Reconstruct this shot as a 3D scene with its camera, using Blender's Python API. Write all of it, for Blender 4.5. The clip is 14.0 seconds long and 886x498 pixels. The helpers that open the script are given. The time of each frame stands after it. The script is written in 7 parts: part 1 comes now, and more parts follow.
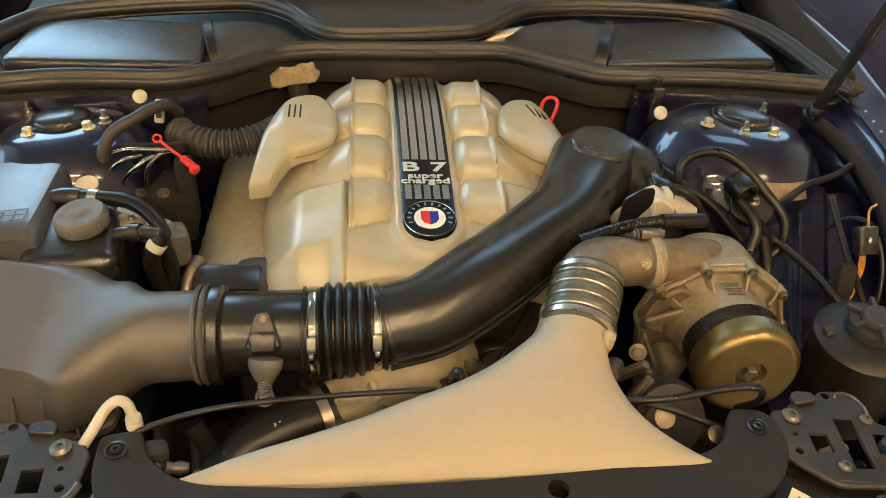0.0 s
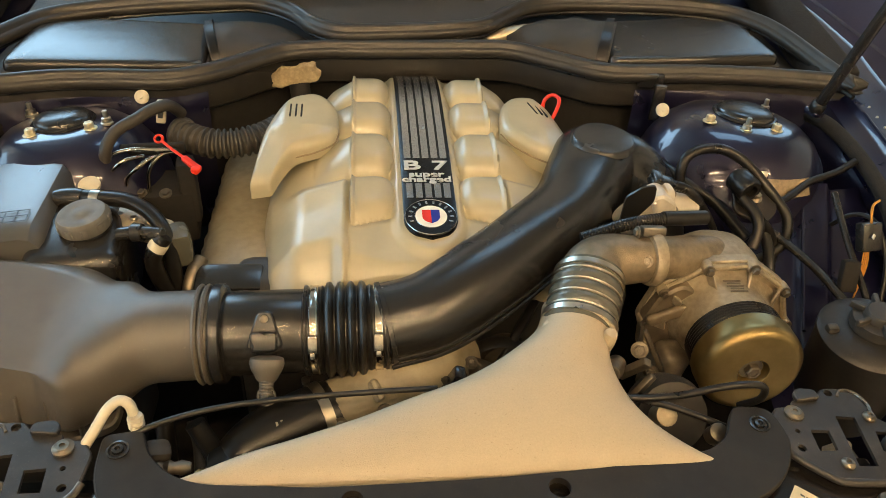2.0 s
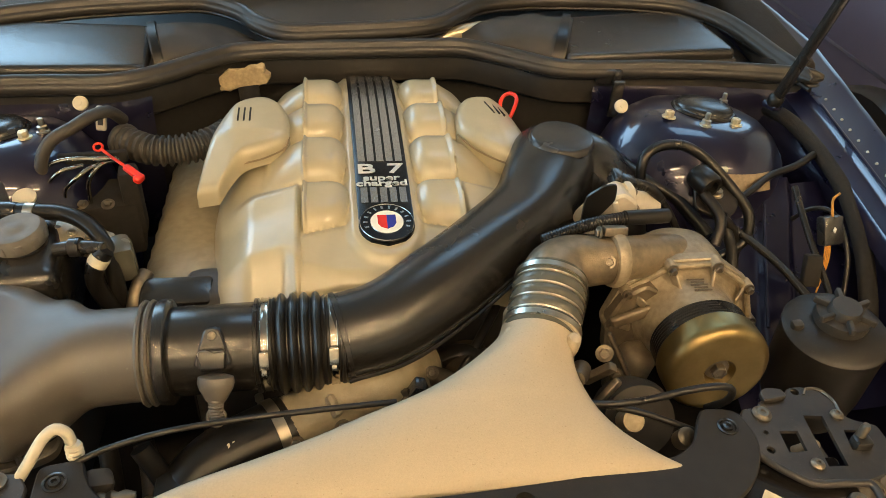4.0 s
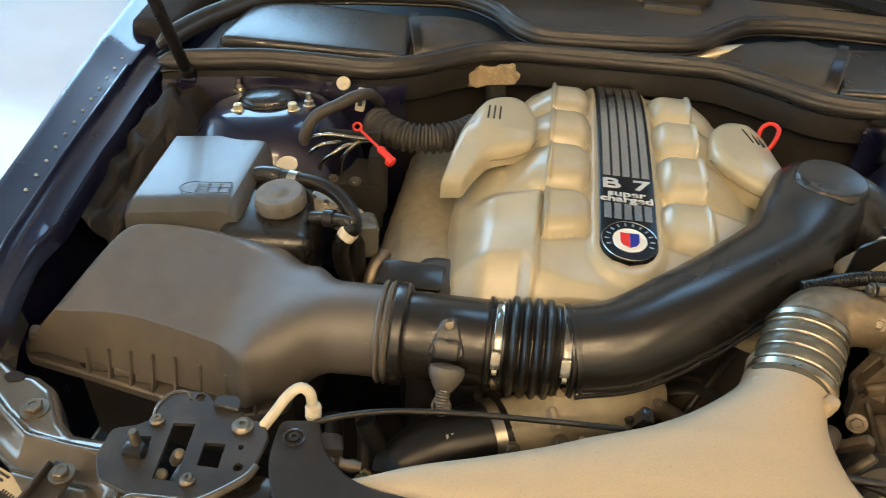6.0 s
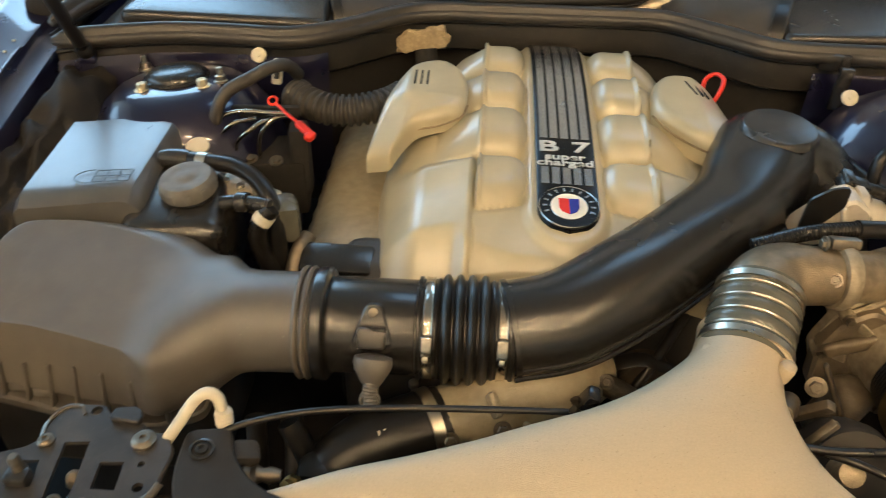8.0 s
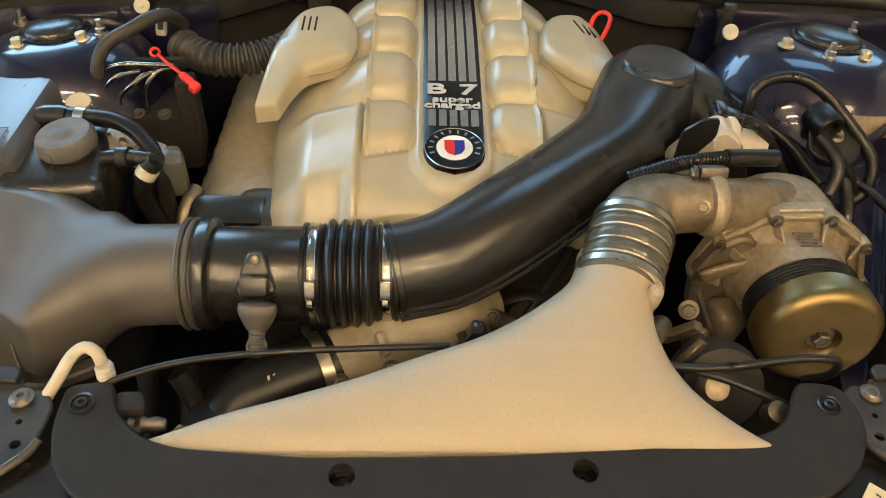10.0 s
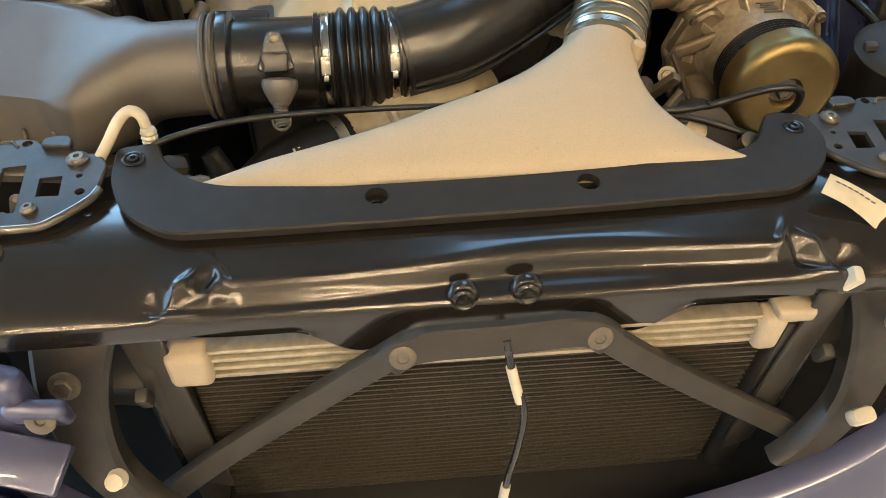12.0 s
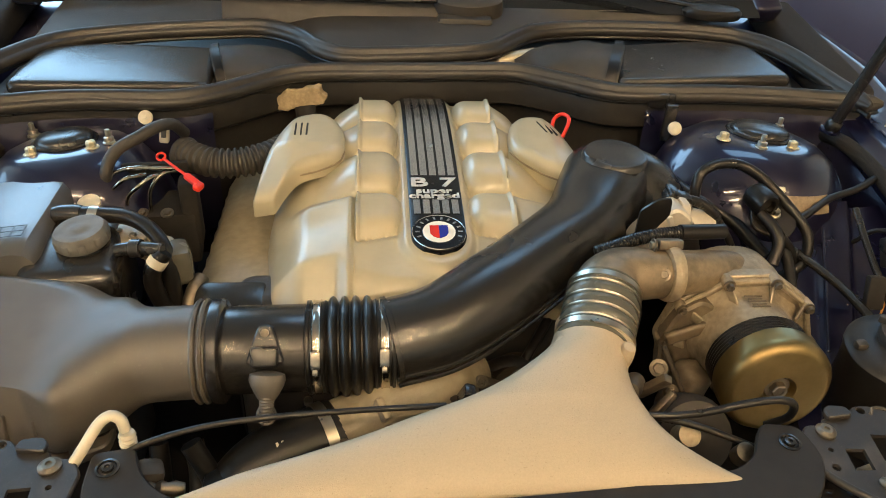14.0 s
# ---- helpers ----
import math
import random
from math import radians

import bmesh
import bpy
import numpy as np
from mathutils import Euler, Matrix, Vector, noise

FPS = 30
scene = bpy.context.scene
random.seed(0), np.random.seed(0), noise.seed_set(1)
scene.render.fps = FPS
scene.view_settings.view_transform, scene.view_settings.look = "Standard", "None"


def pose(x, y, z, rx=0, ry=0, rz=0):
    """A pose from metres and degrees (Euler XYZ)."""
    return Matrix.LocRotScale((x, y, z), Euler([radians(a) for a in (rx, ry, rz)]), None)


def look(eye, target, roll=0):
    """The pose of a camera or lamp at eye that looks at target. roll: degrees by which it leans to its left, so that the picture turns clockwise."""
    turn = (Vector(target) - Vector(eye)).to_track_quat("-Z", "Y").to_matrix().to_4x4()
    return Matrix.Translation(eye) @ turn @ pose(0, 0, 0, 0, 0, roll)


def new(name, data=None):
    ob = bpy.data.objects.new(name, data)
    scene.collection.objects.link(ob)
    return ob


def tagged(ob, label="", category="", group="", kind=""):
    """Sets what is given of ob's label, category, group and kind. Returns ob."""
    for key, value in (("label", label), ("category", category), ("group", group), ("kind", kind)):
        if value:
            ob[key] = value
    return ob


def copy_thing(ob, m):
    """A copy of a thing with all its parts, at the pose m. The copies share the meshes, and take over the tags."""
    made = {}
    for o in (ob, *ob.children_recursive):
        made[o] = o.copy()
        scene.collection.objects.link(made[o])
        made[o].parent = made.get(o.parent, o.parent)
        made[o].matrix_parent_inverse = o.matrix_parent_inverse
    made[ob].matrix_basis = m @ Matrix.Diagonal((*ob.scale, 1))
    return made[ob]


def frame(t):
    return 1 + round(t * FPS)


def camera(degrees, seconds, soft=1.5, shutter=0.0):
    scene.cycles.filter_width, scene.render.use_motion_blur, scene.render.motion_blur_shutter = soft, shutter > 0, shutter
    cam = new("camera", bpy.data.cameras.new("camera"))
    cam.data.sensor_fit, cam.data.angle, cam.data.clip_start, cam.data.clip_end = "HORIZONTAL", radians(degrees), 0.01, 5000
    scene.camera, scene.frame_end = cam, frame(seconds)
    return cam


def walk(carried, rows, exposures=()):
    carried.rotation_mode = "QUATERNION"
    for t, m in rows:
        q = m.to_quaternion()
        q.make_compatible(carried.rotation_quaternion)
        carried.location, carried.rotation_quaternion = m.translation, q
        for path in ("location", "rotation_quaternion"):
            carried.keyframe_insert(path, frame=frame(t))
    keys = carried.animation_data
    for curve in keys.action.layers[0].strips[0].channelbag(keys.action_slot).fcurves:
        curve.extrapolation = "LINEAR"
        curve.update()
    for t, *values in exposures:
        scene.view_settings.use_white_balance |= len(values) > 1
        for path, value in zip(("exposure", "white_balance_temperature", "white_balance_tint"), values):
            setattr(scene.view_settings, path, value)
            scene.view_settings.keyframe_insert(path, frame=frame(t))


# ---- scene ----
# The camera and its path: seconds, eye, target, roll.
cam = camera(60.7, 14.0, soft=0.65, shutter=0.35)
PATH = [
    (0, (-0.086, 0.018, 1.513), (0.123, 1.593, 0.298), 4.6),
    (0.5, (-0.085, 0.018, 1.511), (0.12, 1.589, 0.29), 4.8),
    (1, (-0.084, 0.02, 1.51), (0.122, 1.587, 0.283), 4.7),
    (1.5, (-0.081, 0.018, 1.512), (0.123, 1.587, 0.289), 4.4),
    (2, (-0.08, 0.018, 1.513), (0.115, 1.592, 0.294), 4.0),
    (2.5, (-0.08, 0.019, 1.513), (0.109, 1.593, 0.295), 3.9),
    (3, (-0.079, 0.02, 1.508), (0.156, 1.593, 0.296), 4.3),
    (3.2, (-0.062, 0.034, 1.497), (0.227, 1.6, 0.287), 4.3),
    (5.3, (-0.09, 0.062, 1.501), (0.118, 1.63, 0.277), 5.4),
    (5.5, (-0.122, 0.065, 1.493), (-0.039, 1.646, 0.271), 5.1),
    (6, (-0.159, 0.069, 1.481), (-0.318, 1.642, 0.257), 3.9),
    (6.5, (-0.164, 0.072, 1.48), (-0.385, 1.637, 0.255), 3.3),
    (7, (-0.163, 0.071, 1.465), (-0.389, 1.625, 0.227), 2.8),
    (7.5, (-0.135, 0.08, 1.439), (-0.322, 1.624, 0.183), 3.1),
    (8, (-0.111, 0.141, 1.432), (-0.182, 1.685, 0.163), 2.3),
    (8.2, (-0.095, 0.155, 1.448), (-0.11, 1.696, 0.174), 1.9),
    (10.3, (-0.034, 0.107, 1.423), (0.044, 1.571, 0.062), 3.3),
    (10.5, (-0.032, 0.061, 1.403), (0.045, 1.523, 0.04), 3.3),
    (11, (-0.062, -0.031, 1.354), (0.028, 1.403, -0.038), 1.8),
    (11.5, (-0.082, -0.08, 1.341), (0.051, 1.297, -0.103), 0.3),
    (12, (-0.099, -0.087, 1.343), (0.068, 1.273, -0.114), 2.1),
    (12.5, (-0.1, -0.075, 1.361), (0.075, 1.333, -0.049), 3.8),
    (13, (-0.096, -0.038, 1.408), (0.096, 1.52, 0.169), 4.1),
    (13.5, (-0.094, -0.002, 1.447), (0.092, 1.625, 0.299), 3.7),
    (14, (-0.078, 0.022, 1.453), (0.098, 1.67, 0.335), 3.2),
]
walk(cam, [(t, look(eye, target, roll)) for t, eye, target, roll in PATH],
     [(0.0, 0.09, 6950, 10), (3.0, 0.09, 6950, 10), (5.5, 0.14, 6420, 10), (6.5, 0.05, 6120, 9), (7.0, 0.05, 6120, 9), (8.0, 0.05, 6480, 10), (10.5, 0.13, 6350, 9), (12.0, 0.2, 5960, 9), (13.0, 0.19, 6160, 9), (14.0, 0.10, 6400, 10)])

# ---- world and lights ----
scene.view_settings.exposure = 0.0
world = bpy.data.worlds.new("hall_daylight")
scene.world = world
world.use_nodes = True
_sky = world.node_tree.nodes.new("ShaderNodeTexSky")
_sky.sky_type = "NISHITA"
_sky.sun_disc = False
_sky.sun_elevation = radians(32)
_sky.sun_rotation = radians(150)
world.node_tree.links.new(_sky.outputs[0], world.node_tree.nodes["Background"].inputs[0])
world.node_tree.nodes["Background"].inputs[1].default_value = 0.12


def opening_light(name, m, sx, sy, power, colour):
    """An area lamp in an opening: the left window's daylight, elsewhere added blue light."""
    data = bpy.data.lights.new(name, "AREA")
    data.shape, data.size, data.size_y, data.energy, data.color = "RECTANGLE", sx, sy, power, colour
    ob = new(name, data)
    ob.matrix_world = m
    return ob


# unseen rear and roof lights, added to put blue reflections on flat tops
opening_light("added_blue_light_rear_left", pose(-3.8, 5.86, 3.4, -90, 0, 0), 3.8, 2.6, 222, (0.42, 0.72, 1.0))
opening_light("added_blue_light_rear_right", pose(4.3, 5.86, 3.4, -90, 0, 0), 2.2, 2.6, 38, (0.42, 0.72, 1.0))
opening_light("added_blue_light_roof", pose(1.5, 3.6, 5.55), 2.4, 1.4, 45, (0.40, 0.70, 1.0))
opening_light("window_light_left", look((-6.4, 0.6, 1.9), (0, 0.6, 1.9)), 7.4, 2.8, 212, (0.46, 0.76, 1.0))


# ---- materials ----
def mat(name, colour, rough=0.5, metal=0.0, vary=0.12, scale=40.0, bump=0.0, bscale=600.0, stain=0.0, sscale=9.0, stain_colour=None,
        coat=0.0, coat_rough=0.05, spec=0.5, rvary=0.1, speck=0.0, speck_colour=(0.3, 0.27, 0.22), speck_scale=420.0):
    """A procedural surface: grain at one scale, stains at another, fine relief and uneven gloss."""
    m = bpy.data.materials.new(name)
    m.use_nodes = True
    nt = m.node_tree
    n, ln = nt.nodes, nt.links.new
    b = n["Principled BSDF"]
    tc = n.new("ShaderNodeTexCoord")
    info = n.new("ShaderNodeObjectInfo")
    add = n.new("ShaderNodeVectorMath")
    add.operation = "ADD"
    off = n.new("ShaderNodeVectorMath")
    off.operation = "SCALE"
    off.inputs["Scale"].default_value = 3.0
    comb = n.new("ShaderNodeCombineXYZ")
    for i in range(3):
        ln(info.outputs["Random"], comb.inputs[i])
    ln(comb.outputs[0], off.inputs[0])
    ln(tc.outputs["Object"], add.inputs[0])
    ln(off.outputs[0], add.inputs[1])
    grain = n.new("ShaderNodeTexNoise")
    grain.inputs["Scale"].default_value, grain.inputs["Detail"].default_value = scale, 4.0
    ln(add.outputs[0], grain.inputs["Vector"])
    blot = n.new("ShaderNodeTexNoise")
    blot.inputs["Scale"].default_value, blot.inputs["Detail"].default_value, blot.inputs["Roughness"].default_value = sscale, 5.0, 0.65
    ln(add.outputs[0], blot.inputs["Vector"])
    ramp = n.new("ShaderNodeValToRGB")
    ramp.color_ramp.elements[0].position, ramp.color_ramp.elements[1].position = 0.3, 0.7
    lo, hi = max(0.0, 1 - vary), 1 + vary
    ramp.color_ramp.elements[0].color = (*[min(1, c * lo) for c in colour], 1)
    ramp.color_ramp.elements[1].color = (*[min(1, c * hi) for c in colour], 1)
    ln(grain.outputs["Fac"], ramp.inputs["Fac"])
    out = ramp.outputs["Color"]
    if stain > 0:
        cut = n.new("ShaderNodeValToRGB")
        cut.color_ramp.elements[0].position, cut.color_ramp.elements[1].position = 0.48, 0.72
        cut.color_ramp.elements[1].color = (stain, stain, stain, 1)
        ln(blot.outputs["Fac"], cut.inputs["Fac"])
        mix = n.new("ShaderNodeMix")
        mix.data_type = "RGBA"
        ln(cut.outputs["Color"], mix.inputs[0])
        ln(out, mix.inputs[6])
        mix.inputs[7].default_value = (*(stain_colour or [c * 0.35 for c in colour]), 1)
        out = mix.outputs[2]
    if speck > 0:
        dots = n.new("ShaderNodeTexNoise")
        dots.inputs["Scale"].default_value, dots.inputs["Detail"].default_value = speck_scale, 1.0
        ln(add.outputs[0], dots.inputs["Vector"])
        keep = n.new("ShaderNodeValToRGB")
        keep.color_ramp.elements[0].position, keep.color_ramp.elements[1].position = 0.70, 0.76
        keep.color_ramp.elements[1].color = (speck, speck, speck, 1)
        ln(dots.outputs["Fac"], keep.inputs["Fac"])
        over = n.new("ShaderNodeMix")
        over.data_type = "RGBA"
        ln(keep.outputs["Color"], over.inputs[0])
        ln(out, over.inputs[6])
        over.inputs[7].default_value = (*speck_colour, 1)
        out = over.outputs[2]
    ln(out, b.inputs["Base Color"])
    rr = n.new("ShaderNodeMapRange")
    rr.inputs["To Min"].default_value, rr.inputs["To Max"].default_value = max(0.02, rough - rvary), min(1.0, rough + rvary)
    ln(blot.outputs["Fac"], rr.inputs["Value"])
    ln(rr.outputs[0], b.inputs["Roughness"])
    b.inputs["Metallic"].default_value = metal
    b.inputs["Specular IOR Level"].default_value = spec
    b.inputs["Coat Weight"].default_value, b.inputs["Coat Roughness"].default_value = coat, coat_rough
    if bump > 0:
        fine = n.new("ShaderNodeTexNoise")
        fine.inputs["Scale"].default_value, fine.inputs["Detail"].default_value = bscale, 3.0
        ln(add.outputs[0], fine.inputs["Vector"])
        bp = n.new("ShaderNodeBump")
        bp.inputs["Strength"].default_value, bp.inputs["Distance"].default_value = bump, 0.001
        ln(fine.outputs["Fac"], bp.inputs["Height"])
        ln(bp.outputs[0], b.inputs["Normal"])
    return m


def lamp_mat(name, colour, strength):
    m = bpy.data.materials.new(name)
    m.use_nodes = True
    b = m.node_tree.nodes["Principled BSDF"]
    b.inputs["Base Color"].default_value = (0.8, 0.8, 0.8, 1)
    b.inputs["Emission Color"].default_value, b.inputs["Emission Strength"].default_value = (*colour, 1), strength
    return m


M = {
    "cream": mat("cream_paint", (0.445, 0.396, 0.268), 0.36, vary=0.06, scale=25, bump=0.12, bscale=900, stain=0.22, sscale=12, stain_colour=(0.40, 0.33, 0.21), coat=0.65, coat_rough=0.21),
    "cream_shadow": mat("cream_seam_shade", (0.25, 0.20, 0.125), 0.6, vary=0.1),
    "cream_cast": mat("cream_cast_paint", (0.475, 0.398, 0.285), 0.46, vary=0.045, scale=420, bump=0.32, bscale=900, stain=0.07, sscale=9, stain_colour=(0.40, 0.32, 0.20), speck=0.3, speck_colour=(0.2, 0.15, 0.09), speck_scale=330),
    "tan_cast": mat("dirty_tan_casting", (0.30, 0.255, 0.17), 0.40, vary=0.12, scale=60, bump=0.35, bscale=500, stain=0.75, sscale=26, stain_colour=(0.22, 0.18, 0.11)),
    # shaded copy of cast: the gap's darkness is put into the colour
    "cast_dark": mat("shaded_dark_casting", (0.075, 0.06, 0.042), 0.5, metal=0.3, vary=0.25, scale=60, bump=0.6, bscale=400, stain=0.8, sscale=18, stain_colour=(0.05, 0.04, 0.03)),
    "cast_brown": mat("brown_casting", (0.17, 0.135, 0.092), 0.42, metal=0.3, vary=0.2, scale=70, bump=0.5, bscale=500, stain=0.7, sscale=16, stain_colour=(0.07, 0.055, 0.038)),
    "cast_elbow": mat("sooty_cast_aluminium", (0.27, 0.215, 0.145), 0.40, metal=0.45, vary=0.18, scale=90, bump=0.4, bscale=600, stain=0.85, sscale=14, stain_colour=(0.095, 0.073, 0.048)),
    "cast_white": mat("pale_cast_alloy", (0.66, 0.60, 0.50), 0.42, metal=0.25, vary=0.1, scale=80, bump=0.4, bscale=600, stain=0.35, sscale=40, stain_colour=(0.35, 0.29, 0.20)),
    "cast": mat("weathered_cast_aluminium", (0.40, 0.335, 0.235), 0.44, metal=0.4, vary=0.15, scale=120, bump=0.5, bscale=600, stain=0.6, sscale=22, stain_colour=(0.13, 0.10, 0.07)),
    "black": mat("black_plastic", (0.016, 0.0148, 0.0135), 0.27, vary=0.12, scale=14, bump=0.05, bscale=1500, stain=0.25, sscale=3, stain_colour=(0.032, 0.028, 0.024), spec=0.85, rvary=0.05, speck=0.12, speck_scale=700),
    "trim": mat("satin_black_trim", (0.024, 0.0212, 0.0182), 0.5, vary=0.15, scale=50, bump=0.2, bscale=1500, stain=0.3, sscale=8, stain_colour=(0.036, 0.031, 0.026), spec=0.28, speck=0.12, speck_scale=700),
    "black_dusty": mat("dusty_black_plastic", (0.040, 0.0355, 0.030), 0.48, vary=0.15, scale=40, bump=0.3, bscale=1400, stain=0.5, sscale=6, stain_colour=(0.075, 0.065, 0.050)),
    "tank": mat("dusty_dark_tank", (0.016, 0.0140, 0.0115), 0.42, vary=0.2, scale=50, bump=0.2, bscale=1200, stain=0.6, sscale=16, stain_colour=(0.040, 0.033, 0.025), speck=0.2),
    "airbox": mat("grey_black_plastic", (0.105, 0.094, 0.080), 0.36, spec=0.75, vary=0.1, scale=30, bump=0.35, bscale=1600, stain=0.5, sscale=5, stain_colour=(0.15, 0.132, 0.105), speck=0.3),
    "rubber": mat("black_rubber", (0.010, 0.0093, 0.0085), 0.30, vary=0.2, scale=60, bump=0.15, bscale=900, stain=0.3, sscale=12, stain_colour=(0.03, 0.026, 0.021)),
    "seal": mat("dusty_rubber_seal", (0.026, 0.0235, 0.0205), 0.40, vary=0.2, scale=60, bump=0.2, bscale=900, stain=0.5, sscale=10, stain_colour=(0.050, 0.044, 0.036), spec=0.6),
    "bracket": mat("dusty_black_bracket", (0.027, 0.0232, 0.0195), 0.42, vary=0.2, scale=40, bump=0.15, bscale=800, stain=0.5, sscale=18, stain_colour=(0.085, 0.072, 0.056), spec=0.6, speck=0.2, speck_scale=600),
    "felt": mat("black_felt_and_shade", (0.014, 0.012, 0.010), 0.85, vary=0.25, scale=120, bump=0.6, bscale=900, stain=0.4, sscale=10, stain_colour=(0.03, 0.025, 0.02)),
    "felt_brown": mat("crumpled_felt", (0.012, 0.010, 0.0085), 0.75, vary=0.3, scale=90, bump=0.8, bscale=500, stain=0.5, sscale=14, stain_colour=(0.030, 0.025, 0.019)),
    "lacquer": mat("black_lacquered_steel", (0.016, 0.0145, 0.014), 0.24, vary=0.2, scale=30, stain=0.35, sscale=14, stain_colour=(0.05, 0.043, 0.036), coat=0.5, coat_rough=0.14, rvary=0.12, speck=0.15, speck_scale=700),
    # lit copy of carrier: dust, plus warm reflected light put into the colour
    "carrier_lit": mat("glossy_dusty_steel_lit", (0.180, 0.157, 0.128), 0.21, metal=0.5, vary=0.15, scale=30, stain=0.5, sscale=8, stain_colour=(0.10, 0.088, 0.075), coat=0.6, coat_rough=0.08, rvary=0.08),
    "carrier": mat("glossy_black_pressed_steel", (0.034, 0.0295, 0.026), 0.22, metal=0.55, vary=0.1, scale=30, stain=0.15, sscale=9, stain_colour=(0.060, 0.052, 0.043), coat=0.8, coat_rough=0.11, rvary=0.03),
    "blue": mat("dark_blue_metallic_paint", (0.012, 0.0115, 0.038), 0.30, metal=0.4, vary=0.2, scale=900, coat=1.0, coat_rough=0.05, stain=0.15, sscale=14, stain_colour=(0.03, 0.026, 0.03)),
    # lit copy of the same blue paint, direct light put into the colour
    "blue_lit": mat("dark_blue_paint_lit", (0.095, 0.100, 0.185), 0.36, metal=0.45, vary=0.12, scale=1200, coat=1.0, coat_rough=0.04, stain=0.12, sscale=10, stain_colour=(0.06, 0.06, 0.11)),
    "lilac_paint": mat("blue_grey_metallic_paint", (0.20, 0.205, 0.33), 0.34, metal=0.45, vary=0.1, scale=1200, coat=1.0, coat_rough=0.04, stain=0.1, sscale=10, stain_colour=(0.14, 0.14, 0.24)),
    "zinc": mat("yellow_zinc_nut", (0.68, 0.60, 0.42), 0.38, metal=0.6, vary=0.15, scale=90, stain=0.3, sscale=60),
    "steel": mat("zinc_plated_steel", (0.62, 0.57, 0.48), 0.3, metal=1.0, vary=0.15, scale=80, stain=0.35, sscale=40, stain_colour=(0.3, 0.25, 0.18)),
    "clamp": mat("bright_clamp_steel", (0.50, 0.46, 0.40), 0.18, metal=1.0, vary=0.2, scale=120, stain=0.25, sscale=30, stain_colour=(0.25, 0.22, 0.18)),
    "bolt": mat("dull_bolt_steel", (0.24, 0.205, 0.16), 0.42, metal=0.9, vary=0.2, scale=120, stain=0.4, sscale=60, stain_colour=(0.16, 0.12, 0.08)),
    "dust_grey": mat("dust_covered_plastic", (0.15, 0.142, 0.125), 0.6, vary=0.15, scale=60, bump=0.3, stain=0.4, sscale=20, stain_colour=(0.09, 0.08, 0.065)),
    "gold": mat("gold_chromated_steel", (0.33, 0.245, 0.105), 0.36, metal=0.9, vary=0.15, scale=30, stain=0.4, sscale=14, stain_colour=(0.17, 0.12, 0.05)),
    "red": mat("red_plastic", (0.75, 0.035, 0.015), 0.4, vary=0.1),
    "white": mat("off_white_plastic", (0.66, 0.60, 0.47), 0.5, vary=0.1, scale=60, stain=0.3, sscale=30),
    "letter": mat("bright_letter_silver", (0.78, 0.78, 0.76), 0.3, metal=0.5, vary=0.05),
    "silver": mat("brushed_silver", (0.50, 0.50, 0.49), 0.24, metal=0.95, vary=0.1, scale=200),
    "gloss_black": mat("gloss_black_plate", (0.006, 0.006, 0.007), 0.25, vary=0.1, spec=0.3),
    "lid": mat("smooth_black_lid", (0.028, 0.0265, 0.025), 0.26, vary=0.08, scale=20, bump=0.1, bscale=1500, stain=0.3, sscale=5, stain_colour=(0.04, 0.036, 0.03), spec=0.62, rvary=0.05),
    "grey_lid": mat("dusty_lid_plastic", (0.075, 0.073, 0.069), 0.30, vary=0.08, scale=20, bump=0.25, bscale=1500, stain=0.4, sscale=6, stain_colour=(0.14, 0.13, 0.115), spec=0.6, coat=0.5, coat_rough=0.26),
    "hose_sil": mat("grey_silicone", (0.105, 0.104, 0.082), 0.24, vary=0.12, scale=40, stain=0.4, sscale=20, stain_colour=(0.075, 0.07, 0.055)),
    "paper": mat("cream_paper_label", (0.68, 0.60, 0.44), 0.7, vary=0.05, stain=0.25, sscale=30),
    "paper_tan": mat("tan_paper_label", (0.30, 0.23, 0.15), 0.5, vary=0.2, scale=160, stain=0.4, sscale=60),
    "floor": mat("sealed_hall_floor", (0.72, 0.76, 0.82), 0.12, vary=0.05, scale=3, stain=0.2, sscale=2, stain_colour=(0.62, 0.66, 0.72)),
    "wall": mat("white_hall_wall", (0.52, 0.49, 0.43), 0.8, vary=0.05, scale=3),
    "ceiling": mat("grey_hall_ceiling", (0.25, 0.22, 0.18), 0.8, vary=0.05, scale=3),
    "fin": mat("dark_radiator_fins", (0.060, 0.053, 0.043), 0.45, metal=0.3, vary=0.3, scale=300, stain=0.4, sscale=14, stain_colour=(0.085, 0.072, 0.055)),
    "alu": mat("raw_aluminium", (0.60, 0.53, 0.40), 0.45, metal=0.7, vary=0.15, scale=90, stain=0.4, sscale=25, stain_colour=(0.3, 0.24, 0.16)),
    # near-black for gaps and openings, their shade put into the colour
    "dark": mat("void_shade", (0.008, 0.007, 0.006), 0.8, vary=0.2),
    "foam": mat("tan_foam", (0.42, 0.33, 0.20), 0.9, vary=0.2, scale=150, bump=1.0, bscale=400, stain=0.4, sscale=40),
    "lamp": lamp_mat("warm_tube", (1.0, 0.715, 0.40), 225.0),
    "logo_red": mat("enamel_red", (0.62, 0.03, 0.02), 0.25),
    "logo_blue": mat("enamel_blue", (0.02, 0.03, 0.30), 0.25),
    "logo_white": mat("enamel_white", (0.82, 0.80, 0.74), 0.25),
    "mark": mat("dark_print", (0.06, 0.06, 0.06), 0.6),
    "orange": mat("orange_wire", (0.60, 0.27, 0.05), 0.5),
    "glass": mat("dark_windscreen_glass", (0.012, 0.013, 0.014), 0.05, vary=0.1, coat=1.0, coat_rough=0.02),
}


